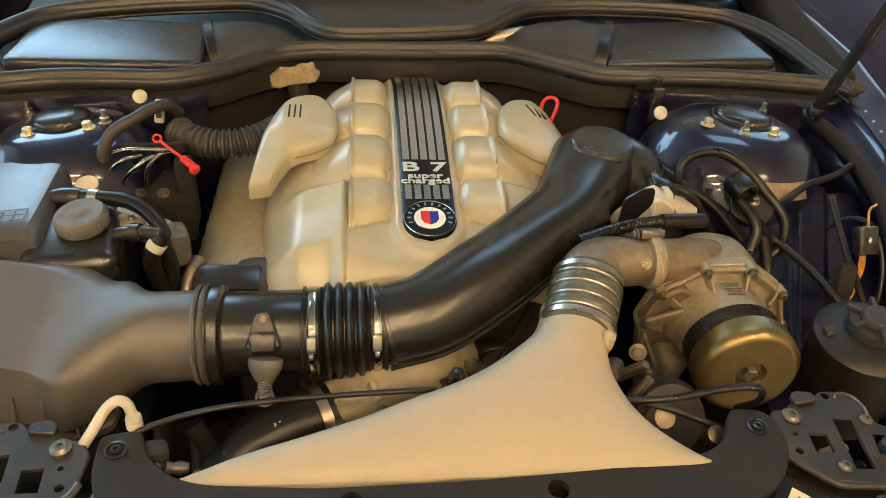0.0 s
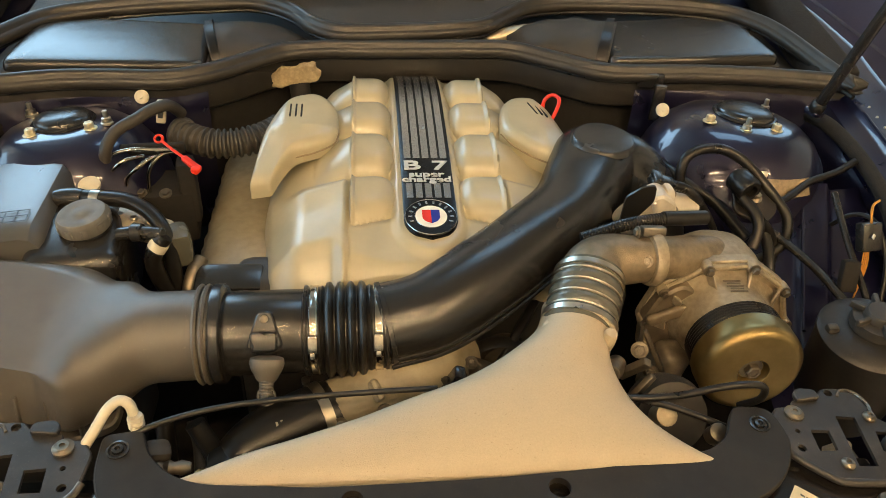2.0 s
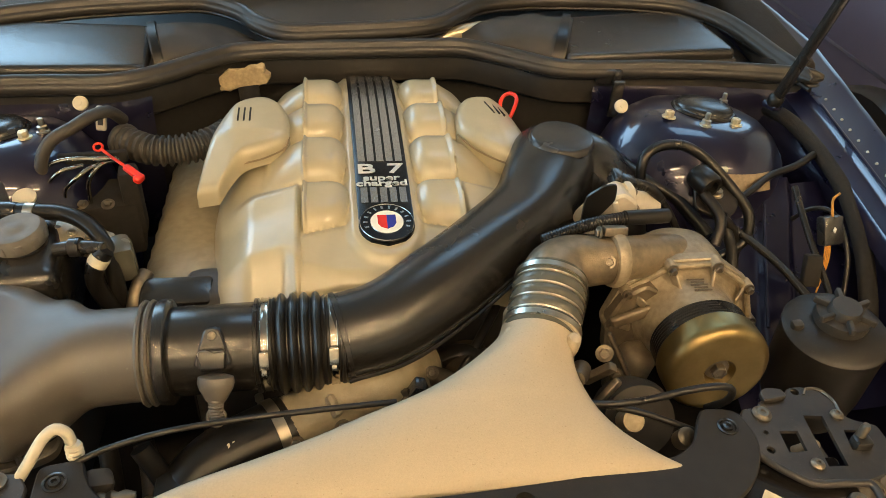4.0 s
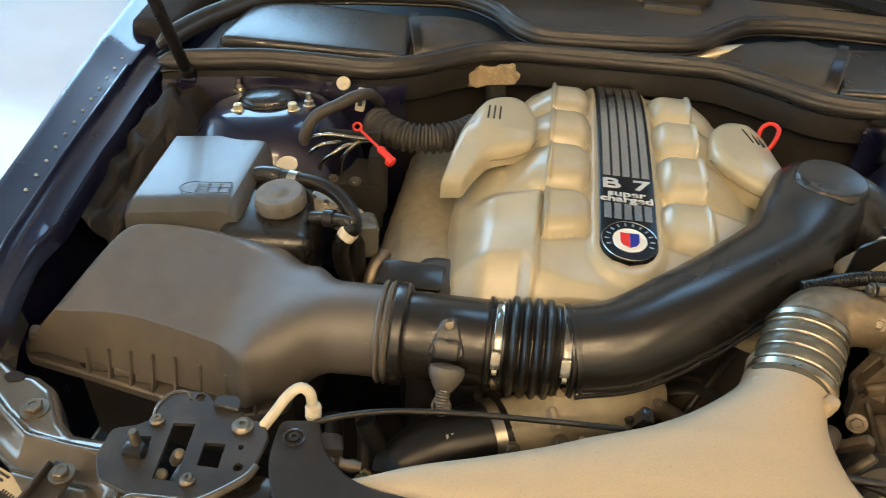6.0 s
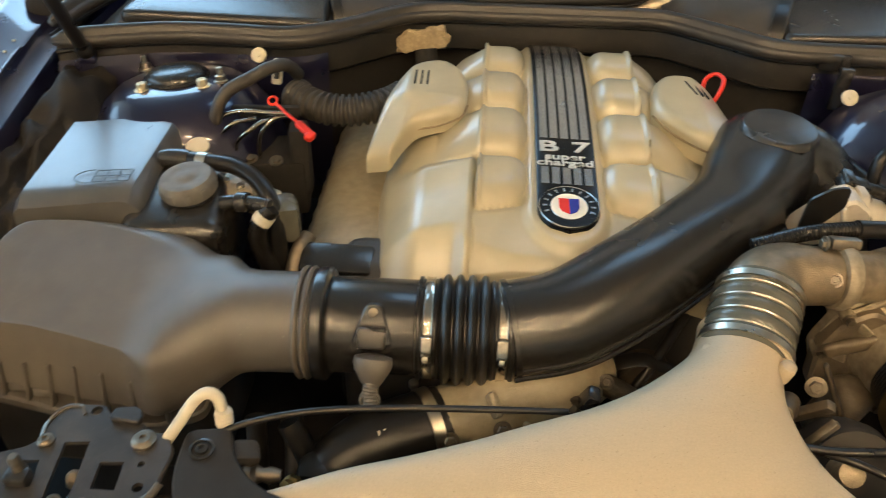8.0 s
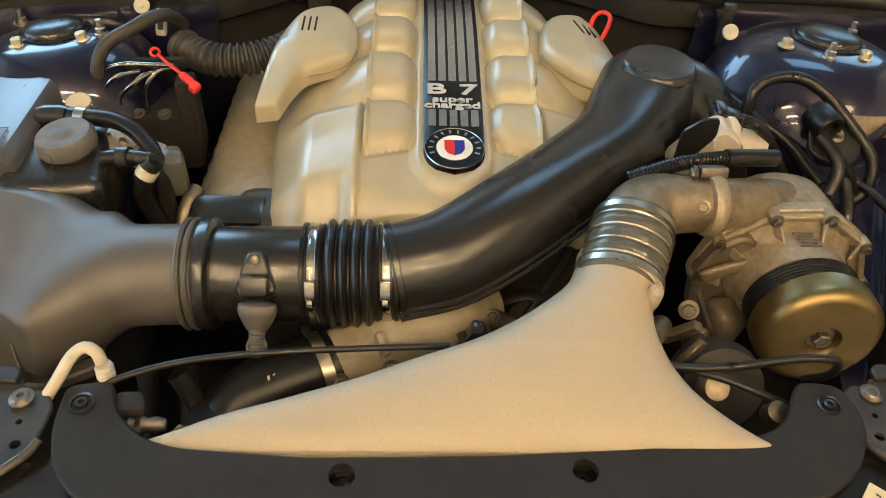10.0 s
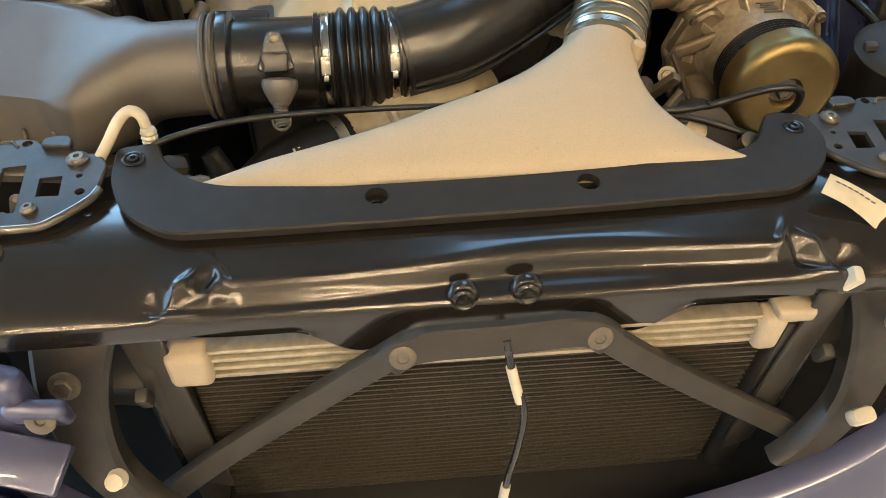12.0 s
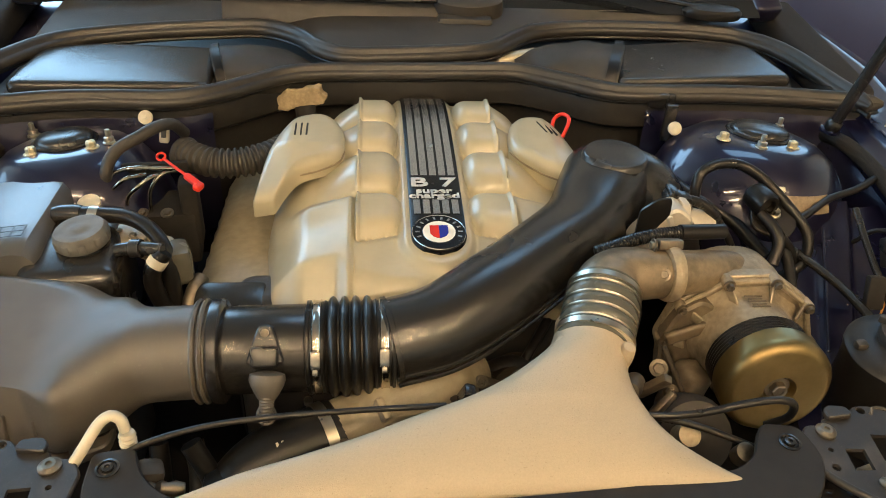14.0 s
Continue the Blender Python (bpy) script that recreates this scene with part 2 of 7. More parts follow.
# ---- building tools ----
def bm_obj(name, bm, material, smooth=40):
    me = bpy.data.meshes.new(name)
    bmesh.ops.recalc_face_normals(bm, faces=bm.faces)
    bm.to_mesh(me)
    bm.free()
    if smooth:
        me.shade_smooth()
        me.set_sharp_from_angle(angle=radians(smooth))
    me.materials.append(M[material])
    return new(name, me)


def part(name, bm, material, parent, label="", smooth=40, kind=""):
    """One bmesh as one mesh object under a thing or a part."""
    ob = bm_obj(name, bm, material, smooth)
    ob.parent = parent
    if parent is not None:
        ob.matrix_parent_inverse = parent.matrix_basis.inverted()
    return tagged(ob, label, kind=kind)


def thing(name, label, category, at=(0, 0, 0), group="", kind=""):
    ob = new(name)
    ob.empty_display_size = 0.05
    ob.matrix_basis = Matrix.Translation(at)
    return tagged(ob, label, category, group, kind)


def solid(name, bm, material, label, category, group="", kind="", smooth=40):
    return tagged(bm_obj(name, bm, material, smooth), label, category, group, kind)


def curve_pts(points, n):
    """Points evenly spread along a smooth line through the given ones (any number of columns)."""
    p = np.array(points, float)
    p = np.vstack([2 * p[0] - p[1], p, 2 * p[-1] - p[-2]])
    out = []
    for i in range(1, len(p) - 2):
        for s in np.linspace(0, 1, 16, endpoint=False):
            a, b, c, d = p[i - 1], p[i], p[i + 1], p[i + 2]
            out.append(0.5 * (2 * b + (c - a) * s + (2 * a - 5 * b + 4 * c - d) * s**2 + (3 * b - a - 3 * c + d) * s**3))
    out.append(p[-2])
    out = np.array(out)
    run = np.r_[0, np.cumsum(np.linalg.norm(np.diff(out[:, :3], axis=0), axis=1))]
    return np.array([[np.interp(s, run, out[:, k]) for k in range(out.shape[1])] for s in np.linspace(0, run[-1], n)])


def skin(bm, rings, caps=True, closed=True):
    """Faces between rings of points; caps close the two ends."""
    vs = [[bm.verts.new(p) for p in ring] for ring in rings]
    n = len(vs[0])
    for a, b in zip(vs, vs[1:]):
        for i in range(n if closed else n - 1):
            j = (i + 1) % n
            bm.faces.new((a[i], a[j], b[j], b[i]))
    if caps and closed:
        bm.faces.new(vs[0][::-1])
        bm.faces.new(vs[-1])
    return bm


def sweep(path, radius, sides=16, bm=None, flat=1.0, caps=True, up=(0, 0, 1)):
    """A tube along points; radius a number or one a point; flat: the height of its section over its width."""
    bm = bm or bmesh.new()
    p = np.array(path, float)[:, :3]
    r = np.full(len(p), radius, float) if np.isscalar(radius) else np.array(radius, float)
    tang = np.gradient(p, axis=0)
    tang /= np.linalg.norm(tang, axis=1)[:, None]
    ref = np.array(up, float)
    if abs(tang[0] @ ref) > 0.95:
        ref = np.array([0.0, 1.0, 0.2])
    rings = []
    side = np.cross(tang[0], ref)
    for k in range(len(p)):
        side = side - tang[k] * (side @ tang[k])
        side /= np.linalg.norm(side)
        top = np.cross(side, tang[k])
        rings.append([p[k] + r[k] * (math.cos(a) * side + flat * math.sin(a) * top) for a in np.linspace(0, 2 * math.pi, sides, endpoint=False)])
    return skin(bm, rings, caps)


def pipe(points, radius, n=32, sides=12, bm=None, flat=1.0):
    return sweep(curve_pts(points, n), radius, sides, bm, flat)


def turned(profile, m=None, sides=32, bm=None):
    """A body turned about z from (radius, height) pairs, then put at m."""
    bm = bm or bmesh.new()
    m = m or Matrix()
    rings = [[m @ Vector((max(r, 1e-5) * math.cos(a), max(r, 1e-5) * math.sin(a), h)) for a in np.linspace(0, 2 * math.pi, sides, endpoint=False)] for r, h in profile]
    return skin(bm, rings)


def block(size, m=None, bevel=0.003, segs=2, bm=None):
    """A box of that size about its middle, its edges rounded, put at m."""
    own = bmesh.new()
    bmesh.ops.create_cube(own, size=1.0)
    bmesh.ops.scale(own, vec=size, verts=own.verts)
    if bevel > 0:
        bmesh.ops.bevel(own, geom=own.edges[:], offset=min(bevel, 0.45 * min(size)), segments=segs, affect="EDGES", profile=0.5)
    bmesh.ops.transform(own, matrix=m or Matrix(), verts=own.verts)
    if bm is None:
        return own
    me = bpy.data.meshes.new("tmp")
    own.to_mesh(me)
    own.free()
    bm.from_mesh(me)
    bpy.data.meshes.remove(me)
    return bm


def rounded(points, radius, steps=5):
    """A polygon with its corners rounded; radius a number or one a corner."""
    pts, out = [Vector(p).to_2d() if len(p) > 2 else Vector(p) for p in points], []
    for i, p in enumerate(pts):
        a, b = (pts[i - 1] - p), (pts[(i + 1) % len(pts)] - p)
        r = radius if np.isscalar(radius) else radius[i]
        r = min(r, 0.49 * a.length, 0.49 * b.length)
        p0, p1 = p + a.normalized() * r, p + b.normalized() * r
        for s in np.linspace(0, 1, steps):
            out.append((1 - s) ** 2 * p0 + 2 * s * (1 - s) * p + s * s * p1)
    return out


def plate(outline, z0, z1, holes=(), m=None, edge=0.0, rise=None):
    """A flat sheet between two heights with that outline and holes through it; edge: a rounded upper rim; rise(x, y) lifts it."""
    bm = bmesh.new()
    m = m or Matrix()
    lift = rise or (lambda x, y: 0.0)

    def loop(pts, z, shrink=0.0):
        if shrink:
            c = []
            for i, p in enumerate(pts):
                d = (Vector(pts[(i + 1) % len(pts)]) - Vector(pts[i - 1]))
                nrm = Vector((d.y, -d.x)).normalized() if d.length else Vector((0, 0))
                c.append(Vector(p) - nrm * shrink)
            pts = c
        return [bm.verts.new((p[0], p[1], z + lift(p[0], p[1]))) for p in pts]

    area = sum(a[0] * b[1] - b[0] * a[1] for a, b in zip(outline, list(outline[1:]) + [outline[0]]))
    if area < 0:
        outline = list(outline)[::-1]
    levels = [(z0, 0.0), (z1 - edge, 0.0), (z1, edge)] if edge else [(z0, 0.0), (z1, 0.0)]
    outs = [loop(outline, z, s) for z, s in levels]
    inner = [[loop(h, z1), loop(h, z0)] for h in holes]
    for a, b in zip(outs, outs[1:]):
        for i in range(len(a)):
            j = (i + 1) % len(a)
            bm.faces.new((a[i], a[j], b[j], b[i]))
    for a, b in inner:
        for i in range(len(a)):
            j = (i + 1) % len(a)
            bm.faces.new((a[i], a[j], b[j], b[i]))
    for loops in ([outs[-1]] + [a for a, _ in inner], [outs[0]] + [b for _, b in inner]):
        edges = []
        for lp in loops:
            for i in range(len(lp)):
                e = bm.edges.get((lp[i], lp[(i + 1) % len(lp)])) or bm.edges.new((lp[i], lp[(i + 1) % len(lp)]))
                edges.append(e)
        bmesh.ops.triangle_fill(bm, edges=edges, use_beauty=True)
    bmesh.ops.transform(bm, matrix=m, verts=bm.verts)
    return bm


def circle(x, y, r, n=20):
    return [(x + r * math.cos(a), y + r * math.sin(a)) for a in np.linspace(0, 2 * math.pi, n, endpoint=False)]


def aim(at, way, roll=0.0):
    """A pose at a place with its z along a way."""
    return Matrix.Translation(at) @ Vector(way).to_track_quat("Z", "Y").to_matrix().to_4x4() @ Matrix.Rotation(radians(roll), 4, "Z")


def hex_bolt(name, at, way, r, parent=None, material="bolt", washer=True, label="", group="", h=None):
    """A hexagon bolt with its washer."""
    m = aim(at, way)
    h = h or r * 0.9
    bm = bmesh.new()
    if washer:
        turned([(r * 1.5, -0.001), (r * 1.55, 0.0008), (r * 1.5, r * 0.22), (r * 1.0, r * 0.25)], m, 20, bm)
    turned([(r * 0.98, 0), (r, r * 0.1), (r, h * 0.85), (r * 0.86, h), (r * 0.5, h), (r * 0.46, h * 0.9)], m, 6, bm)
    if parent is None:
        return solid(name, bm, material, label, "bolt", group, smooth=25)
    return part(name, bm, material, parent, label, smooth=25)


def smooth01(a, b, v):
    s = min(1.0, max(0.0, (v - a) / (b - a)))
    return s * s * (3 - 2 * s)


# ---- the hall round the car ----
def hall():
    solid("floor", block((30, 30, 0.1), pose(0, 3, -0.05), 0), "floor", "light grey glossy sealed hall floor", "floor", kind="structure")
    # the ceiling, opened behind the car for the added blue light
    bm = bmesh.new()
    for lo, hi, y0, y1 in ((-6.8, 6.8, -7.2, 2.9), (-6.8, 6.8, 4.3, 6.2), (-6.8, 0.3, 2.9, 4.3), (2.7, 6.8, 2.9, 4.3)):
        block((hi - lo, y1 - y0, 0.12), pose((lo + hi) / 2, (y0 + y1) / 2, 5.66), 0, bm=bm)
    solid("ceiling", bm, "ceiling", "grey hall ceiling with an opening for an added light", "ceiling", kind="structure")
    # walls: name, ends, and openings as (from, to, sill, head)
    for name, x0, y0, x1, y1, openings in (
        ("wall_west", -6.6, -7, -6.6, 6, [(-3.2, 4.4, 0.45, 3.4)]),
        ("wall_east", 6.6, -7, 6.6, 6, []),
        # unseen rear openings, made up for the two added lights
        ("wall_north", -6.6, 6, 6.6, 6, [(-5.7, -1.9, 2.1, 4.7), (3.2, 5.4, 2.1, 4.7)]),
        ("wall_south", -6.6, -7, 6.6, -7, []),
    ):
        bm = bmesh.new()
        along_x = y0 == y1
        a0, a1 = (x0, x1) if along_x else (y0, y1)

        def seg(lo, hi, z0, z1):
            size = (hi - lo, 0.25, z1 - z0) if along_x else (0.25, hi - lo, z1 - z0)
            mid = ((lo + hi) / 2, y0, (z0 + z1) / 2) if along_x else (x0, (lo + hi) / 2, (z0 + z1) / 2)
            block(size, pose(*mid), 0, bm=bm)

        at = a0
        for lo, hi, sill, head in openings:
            seg(at, lo, 0, 5.6)
            seg(lo, hi, 0, sill)
            seg(lo, hi, head, 5.6)
            at = hi
        seg(at, a1, 0, 5.6)
        solid(name, bm, "wall", "plain off-white hall wall", "wall", kind="structure")


def ceiling_light(m):
    lamp = thing("ceiling_light", "long warm white tube light on the ceiling", "ceiling light", group="ceiling tube lights")
    part("housing", block((1.5, 0.05, 0.05), pose(0, 0, 0.026), 0.01), "white", lamp)
    for x in (-0.6, 0.6):
        part("hanger", block((0.01, 0.01, 0.36), pose(x, 0, 0.22), 0.002), "steel", lamp, "thin steel hanger")
    part("tube", block((1.42, 0.052, 0.03), pose(0, 0, -0.014), 0.012), "lamp", lamp, "glowing warm tube")
    lamp.matrix_basis = m
    return lamp


hall()
_first = ceiling_light(pose(-2.8, -5.6, 5.20))
for _x in (-2.8, 0.2, 3.2):
    for _y in (-5.6, -3.9, -2.2):
        if (_x, _y) != (-2.8, -5.6):
            copy_thing(_first, pose(_x, _y, 5.20))


# ---- the car's body round the engine bay ----
CAR = thing("car_body", "dark blue car front with an open engine bay", "car")


def bay():
    # undertray and engine filler far below the parts; near-black colour puts the shade in
    part("undertray", block((1.66, 1.60, 0.02), pose(0.0, 1.08, 0.36), 0.004), "dark", CAR, "near-black undertray")
    part("engine_block", block((0.66, 0.52, 0.30), pose(0.02, 1.20, 0.55), 0.03), "dark", CAR, "near-black filler block for the engine")
    # inner wings
    for s, x in ((-1, -0.80), (1, 0.80)):
        prof = [(0.0, 0.40), (0.0, 0.74), (0.02 * s, 0.80), (0.05 * s, 0.835)]
        bm = bmesh.new()
        rings = []
        for y in np.linspace(0.50, 1.62, 24):
            rings.append([(x + 0.02 * s * math.sin(3 * y) + dx, y, z + 0.02 * (y - 0.6)) for dx, z in prof])
        skin(bm, rings, closed=False)
        part("inner_wing", bm, "blue", CAR, "dark blue painted inner wing")


def wing_lines(y):
    """Half widths of the inner edge, the crease and the outer edge of a wing, and its height."""
    inner = float(np.interp(y, [0.42, 0.60, 0.858, 1.042, 1.257, 1.60, 2.7], [0.70, 0.745, 0.780, 0.804, 0.812, 0.825, 0.84]))
    crease = float(np.interp(y, [0.42, 0.658, 0.720, 0.784, 0.865, 1.033, 1.241, 1.60, 2.7], [0.735, 0.773, 0.791, 0.806, 0.818, 0.842, 0.866, 0.890, 0.90]))
    outer = float(np.interp(y, [0.42, 0.62, 0.78, 0.975, 1.20, 1.48, 2.7], [0.780, 0.830, 0.862, 0.893, 0.930, 0.965, 0.970]))
    z = 0.825 + 0.05 * min(1.0, (y - 0.42) / 0.9) + 0.02 * smooth01(1.2, 1.7, y) - 0.07 * max(0.0, (0.62 - y) / 0.2) ** 2
    return inner, crease, outer, z


def wing(s):
    """A front wing: inner flange with its step, the outer skin and the gutter."""
    bm = bmesh.new()
    rings = []
    for y in np.linspace(0.625, 2.70, 84):
        inner, crease, outer, z = wing_lines(y)
        inner = max(inner, crease - 0.022 - 0.02 * smooth01(0.78, 0.88, y))
        prof = [(inner - 0.004, z - 0.045), (inner, z - 0.020), (inner + 0.004, z - 0.014), (crease - 0.010, z - 0.010), (crease - 0.004, z - 0.004), (crease, z + 0.004), (crease + 0.006, z + 0.006), (crease + 0.016, z + 0.006), (outer - 0.010, z + 0.006 + 0.30 * (outer - crease - 0.026)),
                (outer - 0.003, z + 0.008 + 0.30 * (outer - crease - 0.026)), (outer, z + 0.007 + 0.30 * (outer - crease - 0.026)), (outer + 0.003, z + 0.006), (outer + 0.006, z - 0.02), (outer + 0.022, z - 0.16), (outer + 0.03, z - 0.40)]
        rings.append([(s * px, y, pz) for px, pz in prof])
    skin(bm, rings, closed=False)
    w = part("wing", bm, "blue", CAR, "glossy dark blue front wing")
    # weld dabs on the broad flange and inner sheet joints; bright steel puts in glints
    for k in range(15):
        y = 0.665 + 0.031 * k if k < 3 else 0.88 + 0.036 * (k - 3)
        inner, crease, outer, z = wing_lines(y)
        part("weld_dab", turned([(0.0030, -0.001), (0.0026, 0.0012), (0.0014, 0.0024), (0, 0.0027)], pose(s * (crease + 0.020), y, z + 0.0075), 10), "steel", w)
    rail = [(s * (wing_lines(y)[1] + 0.003), y, wing_lines(y)[3] + 0.005) for y in np.linspace(0.64, 1.26, 36)]
    part("flange_rail", sweep(rail, 0.0032, 8), "blue", w)


def strut_tower(at, r, s):
    """A painted spring-strut tower: dome, its cap and the nuts round it."""
    x, y, z = at
    m = pose(x, y, z, -6, 4 * s, 0)
    dome = part("strut_tower", turned([(r * 1.52, -0.28), (r * 1.50, -0.14), (r * 1.44, -0.095), (r * 1.30, -0.055), (r * 1.08, -0.022), (r * 0.84, -0.005), (r * 0.62, 0.0), (r * 0.42, 0.002), (r * 0.40, -0.002), (0, -0.002)], m, 48), "blue", CAR, "glossy dark blue painted strut tower")
    if s > 0:
        # a tan paper label on the flank
        rings = []
        for a in np.linspace(-98, -62, 12):
            rings.append([m @ Vector(((r * rr + 0.0012) * math.cos(radians(a)), (r * rr + 0.0012) * math.sin(radians(a)), zz + 0.0012 + up)) for rr, zz, up in ((1.40, -0.0813, 0.0), (1.36, -0.0721, 0.0006), (1.31, -0.0580, 0.0006), (1.285, -0.0532, 0.0))])
        part("paper_label", skin(bmesh.new(), rings, closed=False), "paper_tan", dome, "tan paper label stuck on the tower")
    part("strut_cap", turned([(r * 0.41, -0.004), (r * 0.43, 0.004), (r * 0.42, 0.010), (r * 0.37, 0.015), (r * 0.2, 0.0185), (0, 0.019)], m, 36), "black", dome, "round black plastic strut cap")
    part("cap_rim", turned([(r * 0.47, -0.002), (r * 0.485, 0.003), (r * 0.46, 0.006), (r * 0.43, 0.006)], m, 40), "lacquer", dome)
    # zinc nuts, and bare studs with their collars
    for k, (a, far) in enumerate(((35, 0.60), (205, 0.76), (300, 0.56), (248, 0.62)) if s > 0 else ((147, 0.78), (231, 0.56), (329, 0.56), (352, 0.70))):
        p = m @ Vector((r * far * math.cos(radians(a)), r * far * math.sin(radians(a)), -0.001))
        up = m.to_3x3() @ Vector((0, 0, 1))
        if k in (1, 2):
            hex_bolt("nut", p, up, 0.0082, dome, "zinc", h=0.012)
        else:
            part("stud", turned([(0.011, -0.001), (0.011, 0.002), (0.008, 0.003), (0.008, 0.010), (0.0045, 0.011), (0.0045, 0.022), (0.0035, 0.023)], aim(p, up), 16), "steel", dome, "bare threaded stud")


def lock_panel():
    """The black pressed cross panel in front of the engine with its folds."""
    def crease(d, w):
        return math.exp(-((d / w) ** 2))

    rings = []
    for x in np.linspace(-0.475, 0.515, 300):
        k = (x - 0.02) / 0.42
        rise = 0.006 * math.exp(-((x - 0.09) / 0.15) ** 2)
        fold = 0.409 + 0.012 * x + 1.6 * rise
        end = smooth01(0.60, 0.86, abs(k))
        prof = curve_pts([(0.536, 0.784), (0.51, 0.788), (0.47, 0.790), (0.44, 0.7865 + rise), (fold + 0.008, 0.7850 + rise), (fold, 0.7815 + rise), (fold - 0.005, 0.7755 + rise), (fold - 0.012, 0.7690), (0.391, 0.7655), (0.3855, 0.764),
                          (0.3812, 0.7605), (0.3785, 0.752), (0.377, 0.740), (0.374 + 0.006 * end, 0.706 + 0.037 * smooth01(0.34, 0.50, abs(k)))], 84)
        plain = max(1 - smooth01(-0.345, -0.295, x), smooth01(0.36, 0.41, x))
        ring = []
        for y, z in prof[:, :2]:
            if 0.3812 < y < 0.44:
                z += plain * (0.7605 + 0.026 * ((y - 0.3812) / 0.0588) ** 0.8 - z)
            for cx, s in ((-0.265, -1), (0.330, 1)):
                # a pinched gusset: two short ridges round a hollow
                u, v = s * (x - cx), y - 0.413
                z -= 0.0090 * math.exp(-((u - 0.006 + 0.35 * v) / 0.010) ** 2 - (v / 0.013) ** 2)
                z += 0.0041 * crease(u + 0.014 - 0.5 * v, 0.0045) * math.exp(-((v - 0.006) / 0.020) ** 2)
                z += 0.0049 * crease(u - 0.024 + 0.7 * v, 0.0055) * math.exp(-((v + 0.008) / 0.018) ** 2)
                z += 0.0037 * crease(v + 0.022 + 0.12 * u, 0.0045) * math.exp(-((u - 0.035) / 0.030) ** 2)
                z -= 0.0045 * math.exp(-((u - 0.052) / 0.012) ** 2 - ((v + 0.012) / 0.014) ** 2)
            ring.append((x, y + 0.012 * x, z))
        rings.append(ring)
    p = part("lock_panel", skin(bmesh.new(), rings, closed=False), "carrier", CAR, "black lacquered pressed steel cross panel", smooth=70)
    for x, y, z in ((-0.019, 0.3785, 0.765), (0.045, 0.3795, 0.768)):
        part("screw_boss", turned([(0.0175, -0.010), (0.0165, -0.004), (0.0150, -0.0015), (0.013, -0.0008), (0, -0.0008)], aim((x, y + 0.004, z), (0, -0.97, 0.22)), 32), "carrier", p)
        part("panel_screw", turned([(0.0125, -0.002), (0.0125, 0.0015), (0.010, 0.003), (0.0075, 0.001), (0.004, 0.001), (0.0035, 0.003), (0.002, 0.003)], aim((x, y + 0.0030, z), (0, -0.97, 0.22)), 28), "lacquer", p)


bay()
wing(-1)
wing(1)
strut_tower((-0.594, 1.213, 0.864), 0.108, -1)
strut_tower((0.614, 1.228, 0.884), 0.122, 1)
lock_panel()


# ---- the cowl behind the engine ----
def bar_like(a, b, wide, thick):
    """A straight bar between two places."""
    a, b = Vector(a), Vector(b)
    m = Matrix.Translation((a + b) / 2) @ (b - a).to_track_quat("X", "Z").to_matrix().to_4x4()
    return block(((b - a).length, wide, thick), m, 0.012, 3)


def seal_profile(c):
    """A rubber section with two soft ridges and a groove between, drawn along a line."""
    t = np.gradient(c[:, :2], axis=0)
    t /= np.linalg.norm(t, axis=1)[:, None]
    prof = ((0.013, -0.010), (0.012, 0.000), (0.008, 0.0055), (0.002, 0.0070), (-0.003, 0.0050), (-0.0060, 0.0005), (-0.0072, -0.0045), (-0.0085, -0.0060), (-0.0115, -0.0075), (-0.0140, -0.0125), (-0.0140, -0.0190), (-0.0115, -0.0240), (-0.006, -0.0260), (0.004, -0.0230))
    rings = []
    n = len(c)
    for i, (p, d) in enumerate(zip(c, t)):
        k = min(1.0, 0.35 + 0.65 * math.sqrt(min(i, n - 1 - i) / 2.0))
        rings.append([(p[0] - d[1] * o * k, p[1] + d[0] * o * k, p[2] + (h + 0.009) * k - 0.009) for o, h in prof])
    return skin(bmesh.new(), rings)


